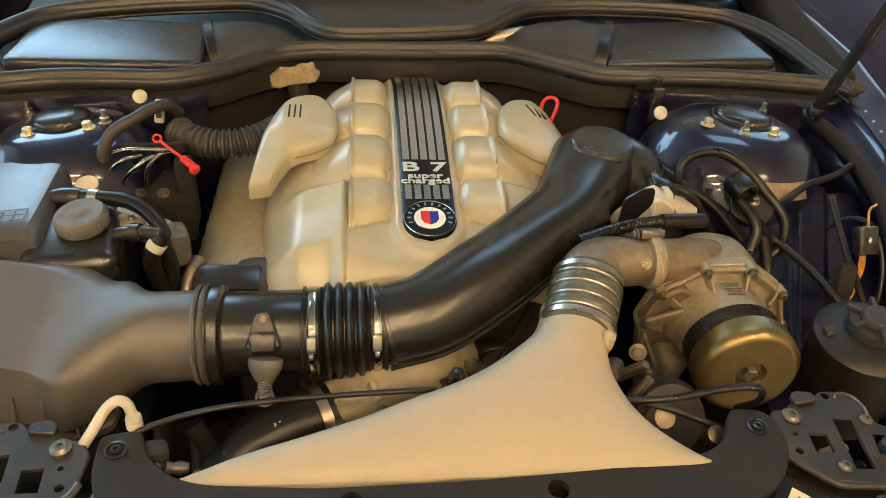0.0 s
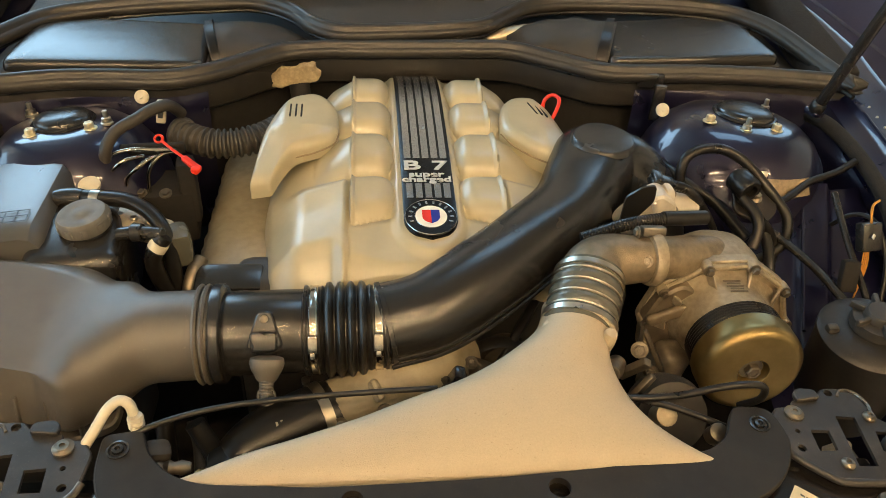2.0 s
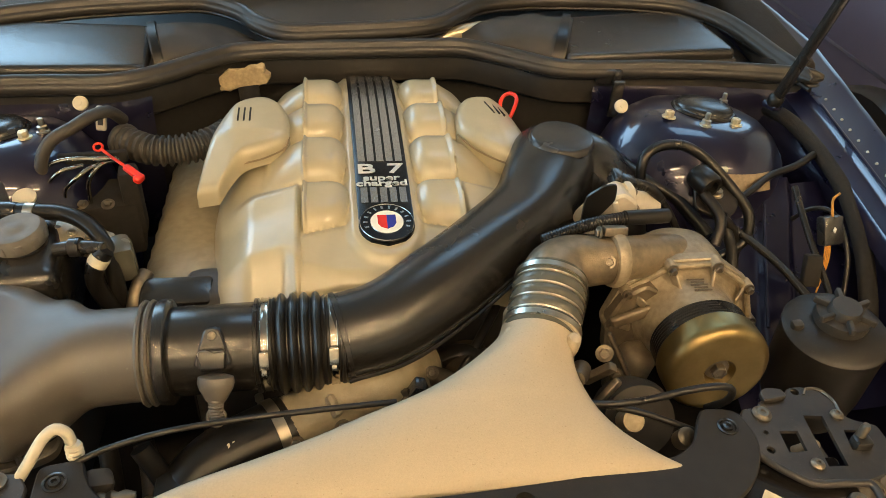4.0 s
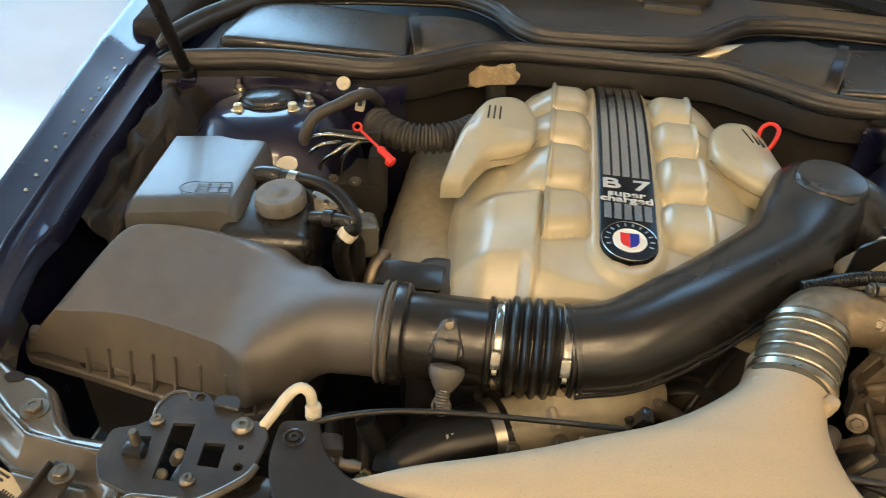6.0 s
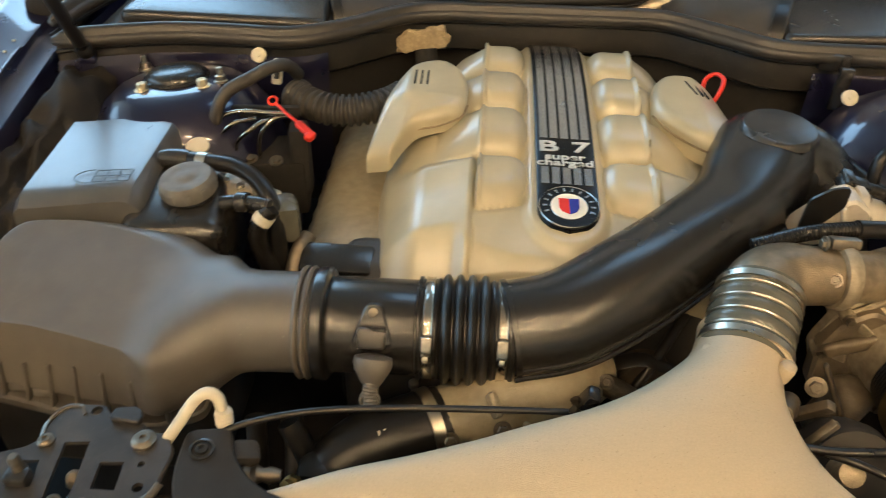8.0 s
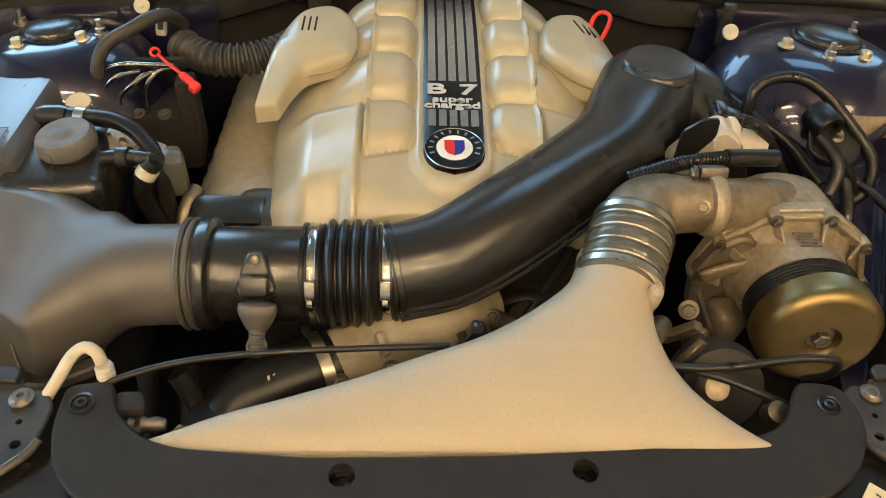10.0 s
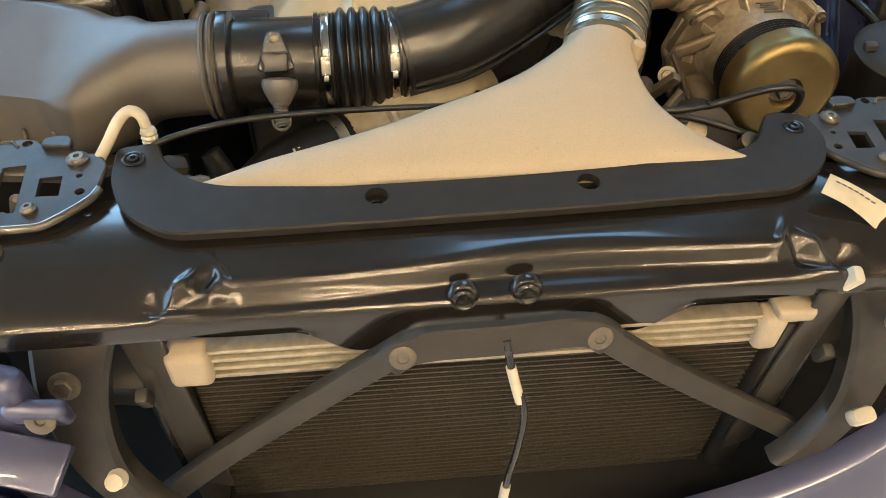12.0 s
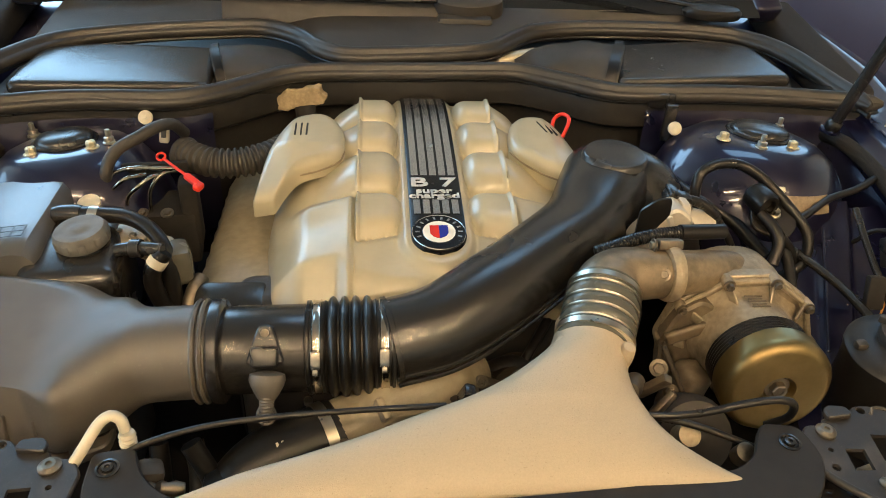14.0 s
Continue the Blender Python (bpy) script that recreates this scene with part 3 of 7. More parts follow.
def cowl():
    front = [(-0.800, 1.240, 0.912), (-0.76, 1.252, 0.915), (-0.704, 1.272, 0.915), (-0.621, 1.294, 0.915), (-0.52, 1.300, 0.915), (-0.43, 1.302, 0.915), (-0.356, 1.340, 0.915), (-0.254, 1.424, 0.915), (-0.18, 1.447, 0.915), (-0.10, 1.452, 0.915),
             (0.046, 1.460, 0.915), (0.14, 1.465, 0.915), (0.209, 1.462, 0.915), (0.294, 1.414, 0.915), (0.375, 1.366, 0.915), (0.466, 1.361, 0.915), (0.591, 1.364, 0.915), (0.714, 1.356, 0.915), (0.83, 1.338, 0.915), (0.90, 1.322, 0.915)]
    c = curve_pts(front, 110)
    bm = skin(bmesh.new(), [[(x, y + 0.010, z - 0.020), (x, y + 0.004, z - 0.036), (x, y + 0.002, z - 0.080), (x, y + 0.010, z - 0.086), (x, y + 0.03, z - 0.088)] for x, y, z in c], closed=False)
    part("bulkhead_edge", bm, "tank", CAR, "dusty black upper edge of the bulkhead")
    bm = skin(bmesh.new(), [[(x, y + 0.028, z - 0.080), (x, y + 0.030, z - 0.14), (x, y + 0.034, z - 0.36)] for x, y, z in c], closed=False)
    part("bulkhead", bm, "felt", CAR, "black felt-lined bulkhead")
    bm = skin(bmesh.new(), [[(x, y - 0.001, z - 0.045), (x, y - 0.010, z - 0.075), (x, y - 0.014, z - 0.30)] for x, y, z in c if x > 0.43], closed=False)
    part("bulkhead_panel", bm, "blue", CAR, "dark blue painted bulkhead panel beside the tower")
    bm = skin(bmesh.new(), [[(x, y - 0.001, z - 0.045), (x, y - 0.010, z - 0.075), (x, y - 0.014, z - 0.30)] for x, y, z in c if x < -0.36], closed=False)
    part("bulkhead_panel", bm, "blue", CAR, "dark blue painted bulkhead panel beside the tower")
    seal = thing("front_cowl_seal", "black rubber seal along the bulkhead edge", "rubber seal", at=front[0])
    part("seal_bead", seal_profile(c), "seal", seal, smooth=70)
    part("seal_lip", sweep(c + [0, 0.003, -0.030], 0.004, 8), "rubber", seal)
    rear = [(-0.815, 1.275, 0.925), (-0.79, 1.345, 0.935), (-0.755, 1.42, 0.94), (-0.691, 1.526, 0.94), (-0.548, 1.589, 0.94), (-0.40, 1.622, 0.94), (-0.311, 1.630, 0.94), (-0.236, 1.580, 0.94), (-0.19, 1.510, 0.94), (-0.137, 1.472, 0.94), (-0.07, 1.475, 0.94),
            (0.054, 1.492, 0.94), (0.151, 1.518, 0.94), (0.205, 1.575, 0.94), (0.269, 1.639, 0.94), (0.38, 1.670, 0.94), (0.531, 1.674, 0.94), (0.64, 1.665, 0.94), (0.728, 1.637, 0.94), (0.78, 1.575, 0.94), (0.81, 1.505, 0.935), (0.838, 1.40, 0.925), (0.86, 1.30, 0.92)]
    c2 = curve_pts(rear, 120)
    seal2 = thing("rear_cowl_seal", "black rubber bonnet seal along the windscreen cowl", "rubber seal", at=rear[0])
    part("seal_bead", seal_profile(c2), "seal", seal2, smooth=70)
    part("seal_lip", sweep(c2 + [0, -0.006, -0.028], 0.005, 8), "rubber", seal2)
    # tray under the cabin filter boxes and the panel behind the rear seal
    part("cowl_tray", skin(bmesh.new(), [[(x, y + 0.016, z - 0.047), (x, y + 0.03, z - 0.052), (x, 1.84, z - 0.052), (x, 1.86, z - 0.02)] for x, y, z in c], closed=False), "black_dusty", CAR, "black plastic cowl tray")
    bm = skin(bmesh.new(), [[(x, y + 0.0, z - 0.01), (x, y + 0.03, z - 0.005), (x, 1.715, 0.958), (x, 1.725, 0.950)] for x, y, z in c2 if abs(x) < 0.735], closed=False)
    part("cowl_panel", bm, "black_dusty", CAR, "grey-black windscreen cowl panel")
    for s in (-1, 1):
        # near-black filler, the gap's shade put into its colour
        part("cowl_side", block((0.10, 0.50, 0.06), pose(s * 0.885, 1.62, 0.905, 4, 0, -4 * s), 0.02, 3), "felt", CAR, "black filler between cowl and wing")
        part("windscreen_pillar", bar_like((s * 0.83, 1.72, 0.95), (s * 0.70, 2.40, 1.42), 0.07, 0.05), "blue", CAR, "dark blue windscreen pillar")
    part("cabin_body", block((1.86, 1.9, 0.60), pose(0, 2.75, 0.60), 0.05, 3), "blue_lit", CAR, "dark blue cabin side")
    # roof, side glass and wheels behind
    rings = []
    for y, h, w in ((2.36, 1.385, 0.60), (2.8, 1.44, 0.62), (3.3, 1.41, 0.60), (3.68, 1.28, 0.56)):
        rings.append([(-w - 0.16, y, 0.90), (-w, y, h - 0.03), (-w + 0.06, y, h), (0, y, h + 0.02), (w - 0.06, y, h), (w, y, h - 0.03), (w + 0.16, y, 0.90)])
    part("cabin_roof", skin(bmesh.new(), rings), "blue", CAR, "dark blue roof and cabin")
    for s in (-1, 1):
        for y in (1.22, 3.25):
            wheel = part("wheel", turned([(0.20, -0.10), (0.30, -0.10), (0.315, -0.07), (0.315, 0.07), (0.30, 0.10), (0.20, 0.10)], aim((s * 0.955, y, 0.315), (s, 0, 0)), 32), "rubber", CAR, "black tyre")
            part("rim", turned([(0.20, -0.05), (0.20, 0.06), (0.15, 0.08), (0.05, 0.09), (0, 0.09)], aim((s * 0.955, y, 0.315), (s, 0, 0)), 24), "silver", wheel, "silver wheel rim")
    solid("windscreen", skin(bmesh.new(), [[(x, 1.722 - 0.03 * (x / 0.8) ** 2, 0.955), (x, 2.35, 1.40), (x, 2.36, 1.40), (x, 1.732 - 0.03 * (x / 0.8) ** 2, 0.951)] for x in np.linspace(-0.8, 0.8, 17)]), "glass", "dark tinted windscreen above the cowl", "windscreen", kind="structure")


cowl()


def parked_car():
    """The side of the next car in the hall."""
    car = thing("parked_car", "blue-grey metallic car parked alongside in the hall", "car", at=(2.3, 3.4, 0))
    rings = []
    for y in np.linspace(0.9, 5.6, 48):
        nose = 1 - 0.25 * max(0.0, (1.5 - y) / 0.6) ** 2
        w = 0.88 * (1 - 0.10 * max(0.0, (1.6 - y) / 0.7) ** 2)
        prof = [(-0.90, 0.20), (-0.97, 0.32), (-1.0, 0.50), (-0.985, 0.640), (-0.978, 0.655), (-0.99, 0.672), (-0.96, 0.80), (-0.90, 0.90), (-0.78, 0.95), (0, 0.99), (0.78, 0.95), (0.90, 0.90), (0.96, 0.80), (0.99, 0.672), (1.0, 0.50), (0.90, 0.20)]
        rings.append([(2.33 + w * px, y, 0.2 + (pz - 0.2) * nose) for px, pz in prof])
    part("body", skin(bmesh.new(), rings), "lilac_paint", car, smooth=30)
    rings = []
    for y, h in ((2.2, 0.98), (3.0, 1.38), (3.8, 1.45), (4.6, 1.38), (5.3, 1.0)):
        rings.append([(2.33 - 0.74, y, 0.94), (2.33 - 0.56, y, h), (2.33, y, h + 0.03), (2.33 + 0.56, y, h), (2.33 + 0.74, y, 0.94)])
    part("cabin", skin(bmesh.new(), rings), "glass", car, "dark glazed cabin")
    for x in (1.50, 3.16):
        for y in (1.75, 4.65):
            wheel = part("wheel", turned([(0.20, -0.10), (0.31, -0.10), (0.325, -0.07), (0.325, 0.07), (0.31, 0.10), (0.20, 0.10)], aim((x, y, 0.325), (1, 0, 0)), 36), "rubber", car, "black tyre")
            part("rim", turned([(0.20, -0.06), (0.20, 0.06), (0.15, 0.09), (0.05, 0.10), (0, 0.10)], aim((x, y, 0.325), (-1 if x < 2 else 1, 0, 0)), 24), "silver", wheel, "silver wheel rim")


parked_car()


# ---- engine cover ----
COVER_X = 0.0125
ROW_IN = (0.968, 1.063, 1.181, 1.292, 1.402)
ROW_OUT = (0.950, 1.060, 1.179, 1.289, 1.398)


def cover_base(y):
    """The height of the cover's spine along its length."""
    return float(np.interp(y, BASE_Y, BASE_Z))


_b = curve_pts([(0.80, 0.815, 0), (0.88, 0.838, 0), (0.95, 0.8495, 0), (1.10, 0.8625, 0), (1.25, 0.8690, 0), (1.35, 0.8660, 0), (1.42, 0.8545, 0), (1.47, 0.838, 0)], 120)
BASE_Y, BASE_Z = _b[:, 0], _b[:, 1]


def cover_height(x, y):
    """The height of the moulded engine cover: spine, four barrel pillows a side, their fins and tails, the front shoulders."""
    d = abs(x - COVER_X)
    spine = 1 - smooth01(0.046, 0.060, math.hypot(d, 0.85 * max(0.0, 0.945 - y)))
    z = cover_base(y) - 0.010 * (1 - spine)
    if d <= 0.121:
        u = min(1.0, max(0.0, (d - 0.05) / 0.07))
        rows = [p + (q - p) * u for p, q in zip(ROW_IN, ROW_OUT)]
        for i, (a, b) in enumerate(zip(rows, rows[1:])):
            if a <= y < b:
                v = abs(2 * (y - a) / (b - a) - 1)
                t = min(1.0, max(0.0, (d - 0.0535 - 0.012 * v**3) / 0.028))
                inner = math.sqrt(max(0.0, 1 - (1 - t) ** 2.2))
                lift = 0.029 if i else 0.022
                z += inner * (lift * max(0.0, 1 - v**2.5) ** 0.62) - 0.007 * smooth01(0.046, 0.06, d) * v**8
                # the thin fin at the outer end of each pillow
                z += 0.0055 * smooth01(0.1135, 0.1175, d) * max(0.0, 1 - v**6)
        if y < rows[0]:
            z -= 0.003 * (1 - smooth01(0.0, 0.012, rows[0] - y)) * (1 - spine)
    else:
        e = d - 0.121
        slope = 0.20 if y > 1.05 else 0.20 + 0.10 * smooth01(1.05, 0.98, y)
        z -= 0.002 + slope * e + 1.3 * max(0.0, e - 0.070) ** 1.4
        for i, (a, b) in enumerate(zip(ROW_OUT, ROW_OUT[1:])):
            aa, bb = a + 0.05 * e, b - 0.22 * e
            if i and aa <= y < bb:
                v = abs(2 * (y - aa) / (bb - aa) - 1)
                k = max(0.0, 1 - e / (0.062 if i == 1 else 0.050))
                z += k**0.8 * 0.0265 * max(0.0, 1 - v**2.2) ** 0.65
        if y < 1.075:
            # the smooth shoulder beside the front pillow
            w = smooth01(0.0, 0.035, 1.075 - 0.15 * e - y)
            z += w * 0.0130 * smooth01(0.0, 0.010, e) * (1 - smooth01(0.075, 0.135, e))
    # the front face falls away below a soft fold
    fold = 0.878 + 0.016 * smooth01(0.06, 0.121, d) + 0.028 * smooth01(0.121, 0.150, d) - 1.6 * max(0.0, d - 0.170) ** 2
    drop = max(0.0, fold - y)
    if drop > 0:
        z -= 0.72 * (math.sqrt(drop * drop + 0.010**2) - 0.010)
    return z


def cap(outline, centre, top, wall, bm=None, soft=0.007, radius=0.02):
    """A rounded lid with that outline: top(x, y) gives its height, wall the depth of its sides."""
    bm = bm or bmesh.new()
    pts = [Vector(p) for p in rounded(outline, radius, 6)]
    c = Vector(centre)
    rings = []
    for inset, drop in ((0, wall), (0, soft), (0.08 * soft, 0.6 * soft), (0.35 * soft, 0.25 * soft), (0.8 * soft, 0.06 * soft), (1.4 * soft, 0)):
        rings.append([(*(c + (p - c) * (1 - inset / (p - c).length)), drop) for p in pts])
    for k in (0.75, 0.55, 0.35, 0.15):
        rings.append([(*(c + (p - c) * k), 0) for p in pts])
    skin(bm, [[(x, y, top(x, y) - q) for x, y, q in r] for r in rings], closed=True)
    return bm


def pod_left(x, y):
    return 0.8935 - 0.30 * max(0.0, 1.165 - y) ** 1.12 / 0.1**0.12 - 0.34 * max(0.0, -0.222 - x) - 0.6 * max(0.0, x + 0.175) ** 1.5 + 0.02 * (y - 1.2)


def pod_right(x, y):
    return 0.8905 - 0.25 * max(0.0, 1.15 - y) - 0.42 * max(0.0, x - 0.222) - 0.5 * max(0.0, 0.185 - x) ** 1.4


def engine_cover():
    cover = thing("engine_cover", "cream painted moulded engine cover with a black centre strip", "engine cover", at=(0, 1.1, 0.80))
    bm = bmesh.new()
    nu, nv = 210, 230
    rows = []
    for v in np.linspace(0, 1, nv):
        y = 0.858 + 0.595 * v
        left = np.interp(y, [0.858, 0.90, 0.97, 1.08, 1.18, 1.28, 1.352, 1.415, 1.437, 1.453], [-0.236, -0.241, -0.247, -0.254, -0.250, -0.215, -0.174, -0.126, -0.076, -0.031])
        right = np.interp(y, [0.858, 0.90, 1.08, 1.20, 1.29, 1.355, 1.39, 1.42, 1.444, 1.453], [0.25, 0.26, 0.272, 0.268, 0.235, 0.193, 0.170, 0.140, 0.095, 0.058])
        row = []
        for u in np.linspace(0, 1, nu):
            x = left + (right - left) * u
            edge = min(u, 1 - u) * (right - left)
            z = cover_height(x, y)
            if edge < 0.018:
                z -= 0.035 * (1 - edge / 0.018) ** 2
            row.append((x, y, z))
        rows.append([(row[0][0], y, row[0][2] - 0.05)] + row + [(row[-1][0], y, row[-1][2] - 0.05)])
    skin(bm, [[(p[0], p[1] + 0.002, p[2] - 0.06) for p in rows[-1]], *rows[::-1], [(p[0], p[1] - 0.002, p[2] - 0.018) for p in rows[0]]], closed=False)
    part("cover_shell", bm, "cream", cover, smooth=55)
    out = [(-0.130, 1.157), (-0.131, 1.225), (-0.146, 1.262), (-0.172, 1.284), (-0.211, 1.273), (-0.234, 1.235), (-0.250, 1.190), (-0.261, 1.130), (-0.267, 1.088), (-0.271, 1.062), (-0.236, 1.056), (-0.219, 1.086), (-0.203, 1.112), (-0.172, 1.124), (-0.143, 1.136)]
    part("cover_pod", cap(out, (-0.205, 1.165), pod_left, 0.034, soft=0.013, radius=[0.02] * 9 + [0.004, 0.004] + [0.02] * 4), "cream", cover, "rounded cream side pod with three slots", smooth=60)
    out = [(0.150, 1.170), (0.152, 1.225), (0.164, 1.265), (0.190, 1.288), (0.222, 1.287), (0.248, 1.266), (0.262, 1.215), (0.272, 1.160), (0.262, 1.105), (0.232, 1.098), (0.200, 1.112), (0.170, 1.138)]
    part("cover_pod", cap(out, (0.212, 1.195), pod_right, 0.045, soft=0.013), "cream", cover, "rounded cream side pod with three slots", smooth=60)
    # the moulded lines under both lids, their crease shade put into a darker cream
    for pts in ([(-0.130, 1.165, 0.874), (-0.138, 1.136, 0.870), (-0.170, 1.120, 0.862), (-0.207, 1.109, 0.856), (-0.231, 1.072, 0.846)], [(0.150, 1.172, 0.872), (0.170, 1.136, 0.868), (0.200, 1.110, 0.862), (0.232, 1.096, 0.856)]):
        part("pod_seam", pipe(pts, 0.0016, 24, 6), "cream_shadow", cover)

    def on(x, y):
        return cover_base(y) + 0.001

    # centre strip with its rounded end
    n = 70
    bm = bmesh.new()
    rings = []
    for y in np.linspace(0.9045, 1.447, n):
        k = (y - 0.945) / 0.50
        mid, half = 0.0135, 0.0405 + 0.003 * k
        if y < 0.945:
            half = math.sqrt(max(0.0, 0.0405**2 - (0.945 - y) ** 2)) + 0.0005
        h = on(0, y)
        rings.append([(mid - half, y, h - 0.006), (mid - half, y, h + 0.003), (mid - half + 0.0015, y, h + 0.0042), (mid + half - 0.0015, y, h + 0.0042), (mid + half, y, h + 0.003), (mid + half, y, h - 0.004)])
    skin(bm, rings)
    strip = part("centre_strip", bm, "gloss_black", cover, "gloss black centre strip with silver bars")
    # silver bars: five long ones behind the lettering, six short ones before it
    def bar(y0, y1, k, count, width):
        bm = bmesh.new()
        rings = []
        for y in np.linspace(y0, y1, 24):
            q = (y - 0.945) / 0.50
            mid, half = 0.0135, 0.0405 + 0.003 * q
            x = mid + (k - (count - 1) / 2) * 2 * half * 0.90 / count
            h = on(0, y) + 0.0042
            rings.append([(x - width / 2, y, h - 0.001), (x - width / 2, y, h + 0.0008), (x + width / 2, y, h + 0.0008), (x + width / 2, y, h - 0.001)])
        skin(bm, rings)
        part("silver_bar", bm, "silver", strip, smooth=20)
    for k in range(5):
        bar(1.096, 1.440, k, 5, 0.0112)
    for k in range(5):
        bar(0.992, 1.028, k, 5, 0.0105)

    def words(text, y, size, stretch, name, x=0.0125, bold=0.0):
        cu = bpy.data.curves.new(name, "FONT")
        cu.body, cu.size, cu.offset, cu.extrude, cu.align_x, cu.align_y = text, size, bold, 0.0006, "CENTER", "CENTER"
        ob = new(name, cu)
        me = bpy.data.meshes.new_from_object(ob.evaluated_get(bpy.context.evaluated_depsgraph_get()))
        bpy.data.objects.remove(ob)
        tilt = math.degrees(math.atan((on(0, y + 0.01) - on(0, y - 0.01)) / 0.02))
        me.transform(pose(x, y, on(0, y) + 0.0052, tilt, 0, 0.5) @ Matrix.Diagonal((stretch, 1, 1, 1)))
        me.materials.append(M["letter"])
        ob = new(name, me)
        ob.parent = strip
        ob.matrix_parent_inverse = strip.matrix_basis.inverted()
    words("B", 1.0745, 0.034, 1.55, "model_letter", -0.0105, 0.0007)
    words("7", 1.0745, 0.034, 1.55, "model_letter", 0.0355, 0.0007)
    words("super", 1.0510, 0.0185, 1.35, "model_word", bold=0.0005)
    words("charged", 1.0375, 0.0185, 1.35, "model_word", bold=0.0005)
    # the round badge
    tilt = math.degrees(math.atan((on(0, 0.965) - on(0, 0.925)) / 0.04))
    m = pose(0.0135, 0.945, on(0, 0.945) + 0.0042, tilt, 0, 0.5) @ Matrix.Diagonal((0.92, 0.92, 1, 1))
    part("round_badge", turned([(0.043, 0), (0.043, 0.002), (0.0415, 0.0032), (0, 0.0032)], m, 48), "gloss_black", strip, "round enamel badge, black ring round a red and blue shield")
    for r in (0.0425, 0.0265):
        ring = skin(bmesh.new(), [[m @ Vector(((r + dr) * math.cos(a), (r + dr) * math.sin(a), 0.0028 + dz)) for dr, dz in ((-0.0008, 0), (0, 0.0012), (0.0008, 0))] for a in np.linspace(0, 2 * math.pi, 49)], closed=False)
        part("badge_ring", ring, "silver", strip)
    part("badge_field", turned([(0.0258, 0.003), (0.0258, 0.0038), (0, 0.0038)], m, 40), "logo_white", strip, "white enamel field")
    for side, col in ((-1, "logo_red"), (1, "logo_blue")):
        shield = [(0, 0.015), (side * 0.0145, 0.015), (side * 0.0145, -0.004), (side * 0.010, -0.012), (0, -0.017)]
        part("badge_shield", plate(shield, 0.0036, 0.0046, m=m), col, strip, "enamel half shield")
    for k in range(12):
        a = radians(200 - k * 20)
        if math.sin(a) > -0.35:
            part("badge_mark", block((0.0035, 0.007, 0.0008), m @ Matrix.Translation((0.0342 * math.cos(a), 0.0342 * math.sin(a), 0.0036)) @ Matrix.Rotation(a - math.pi / 2, 4, "Z"), 0), "silver", strip)
    # slots in the pods: near-black strips paint in the shade of their depth
    for px, py, top, turn in ((-0.2035, 1.211, pod_left, 1), (0.2245, 1.236, pod_right, 14)):
        for k in (-1, 0, 1):
            x = px + 0.0095 * k
            gx, gy = (top(x + 0.004, py) - top(x - 0.004, py)) / 0.008, (top(x, py + 0.01) - top(x, py - 0.01)) / 0.02
            part("vent_slot", block((0.0032, 0.045, 0.004), pose(x, py, top(x, py) - 0.0012, math.degrees(math.atan(gy)), -math.degrees(math.atan(gx)), turn), 0.001), "dark", cover, "narrow black vent slot")


engine_cover()


def side_cover():
    c = thing("cylinder_head_cover", "cream and tan ribbed cylinder head cover beside the engine cover", "head cover", at=(-0.33, 1.1, 0.7))
    bm = bmesh.new()
    rings = []
    for y in np.linspace(0.90, 1.33, 40):
        w = 0.002 * math.sin(y * 160)
        rings.append([(-0.375 + w, y, 0.64), (-0.36 + w, y, 0.71), (-0.345, y, 0.735), (-0.32, y, 0.748), (-0.27, y, 0.752), (-0.22, y, 0.75), (-0.22, y, 0.64)])
    skin(bm, rings)
    part("head_casting", bm, "tan_cast", c)
    part("coil_cover", block((0.10, 0.05, 0.02), pose(-0.29, 0.915, 0.762, 12, 0, 0), 0.006), "black", c, "black plastic coil cover")
    return c


side_cover()


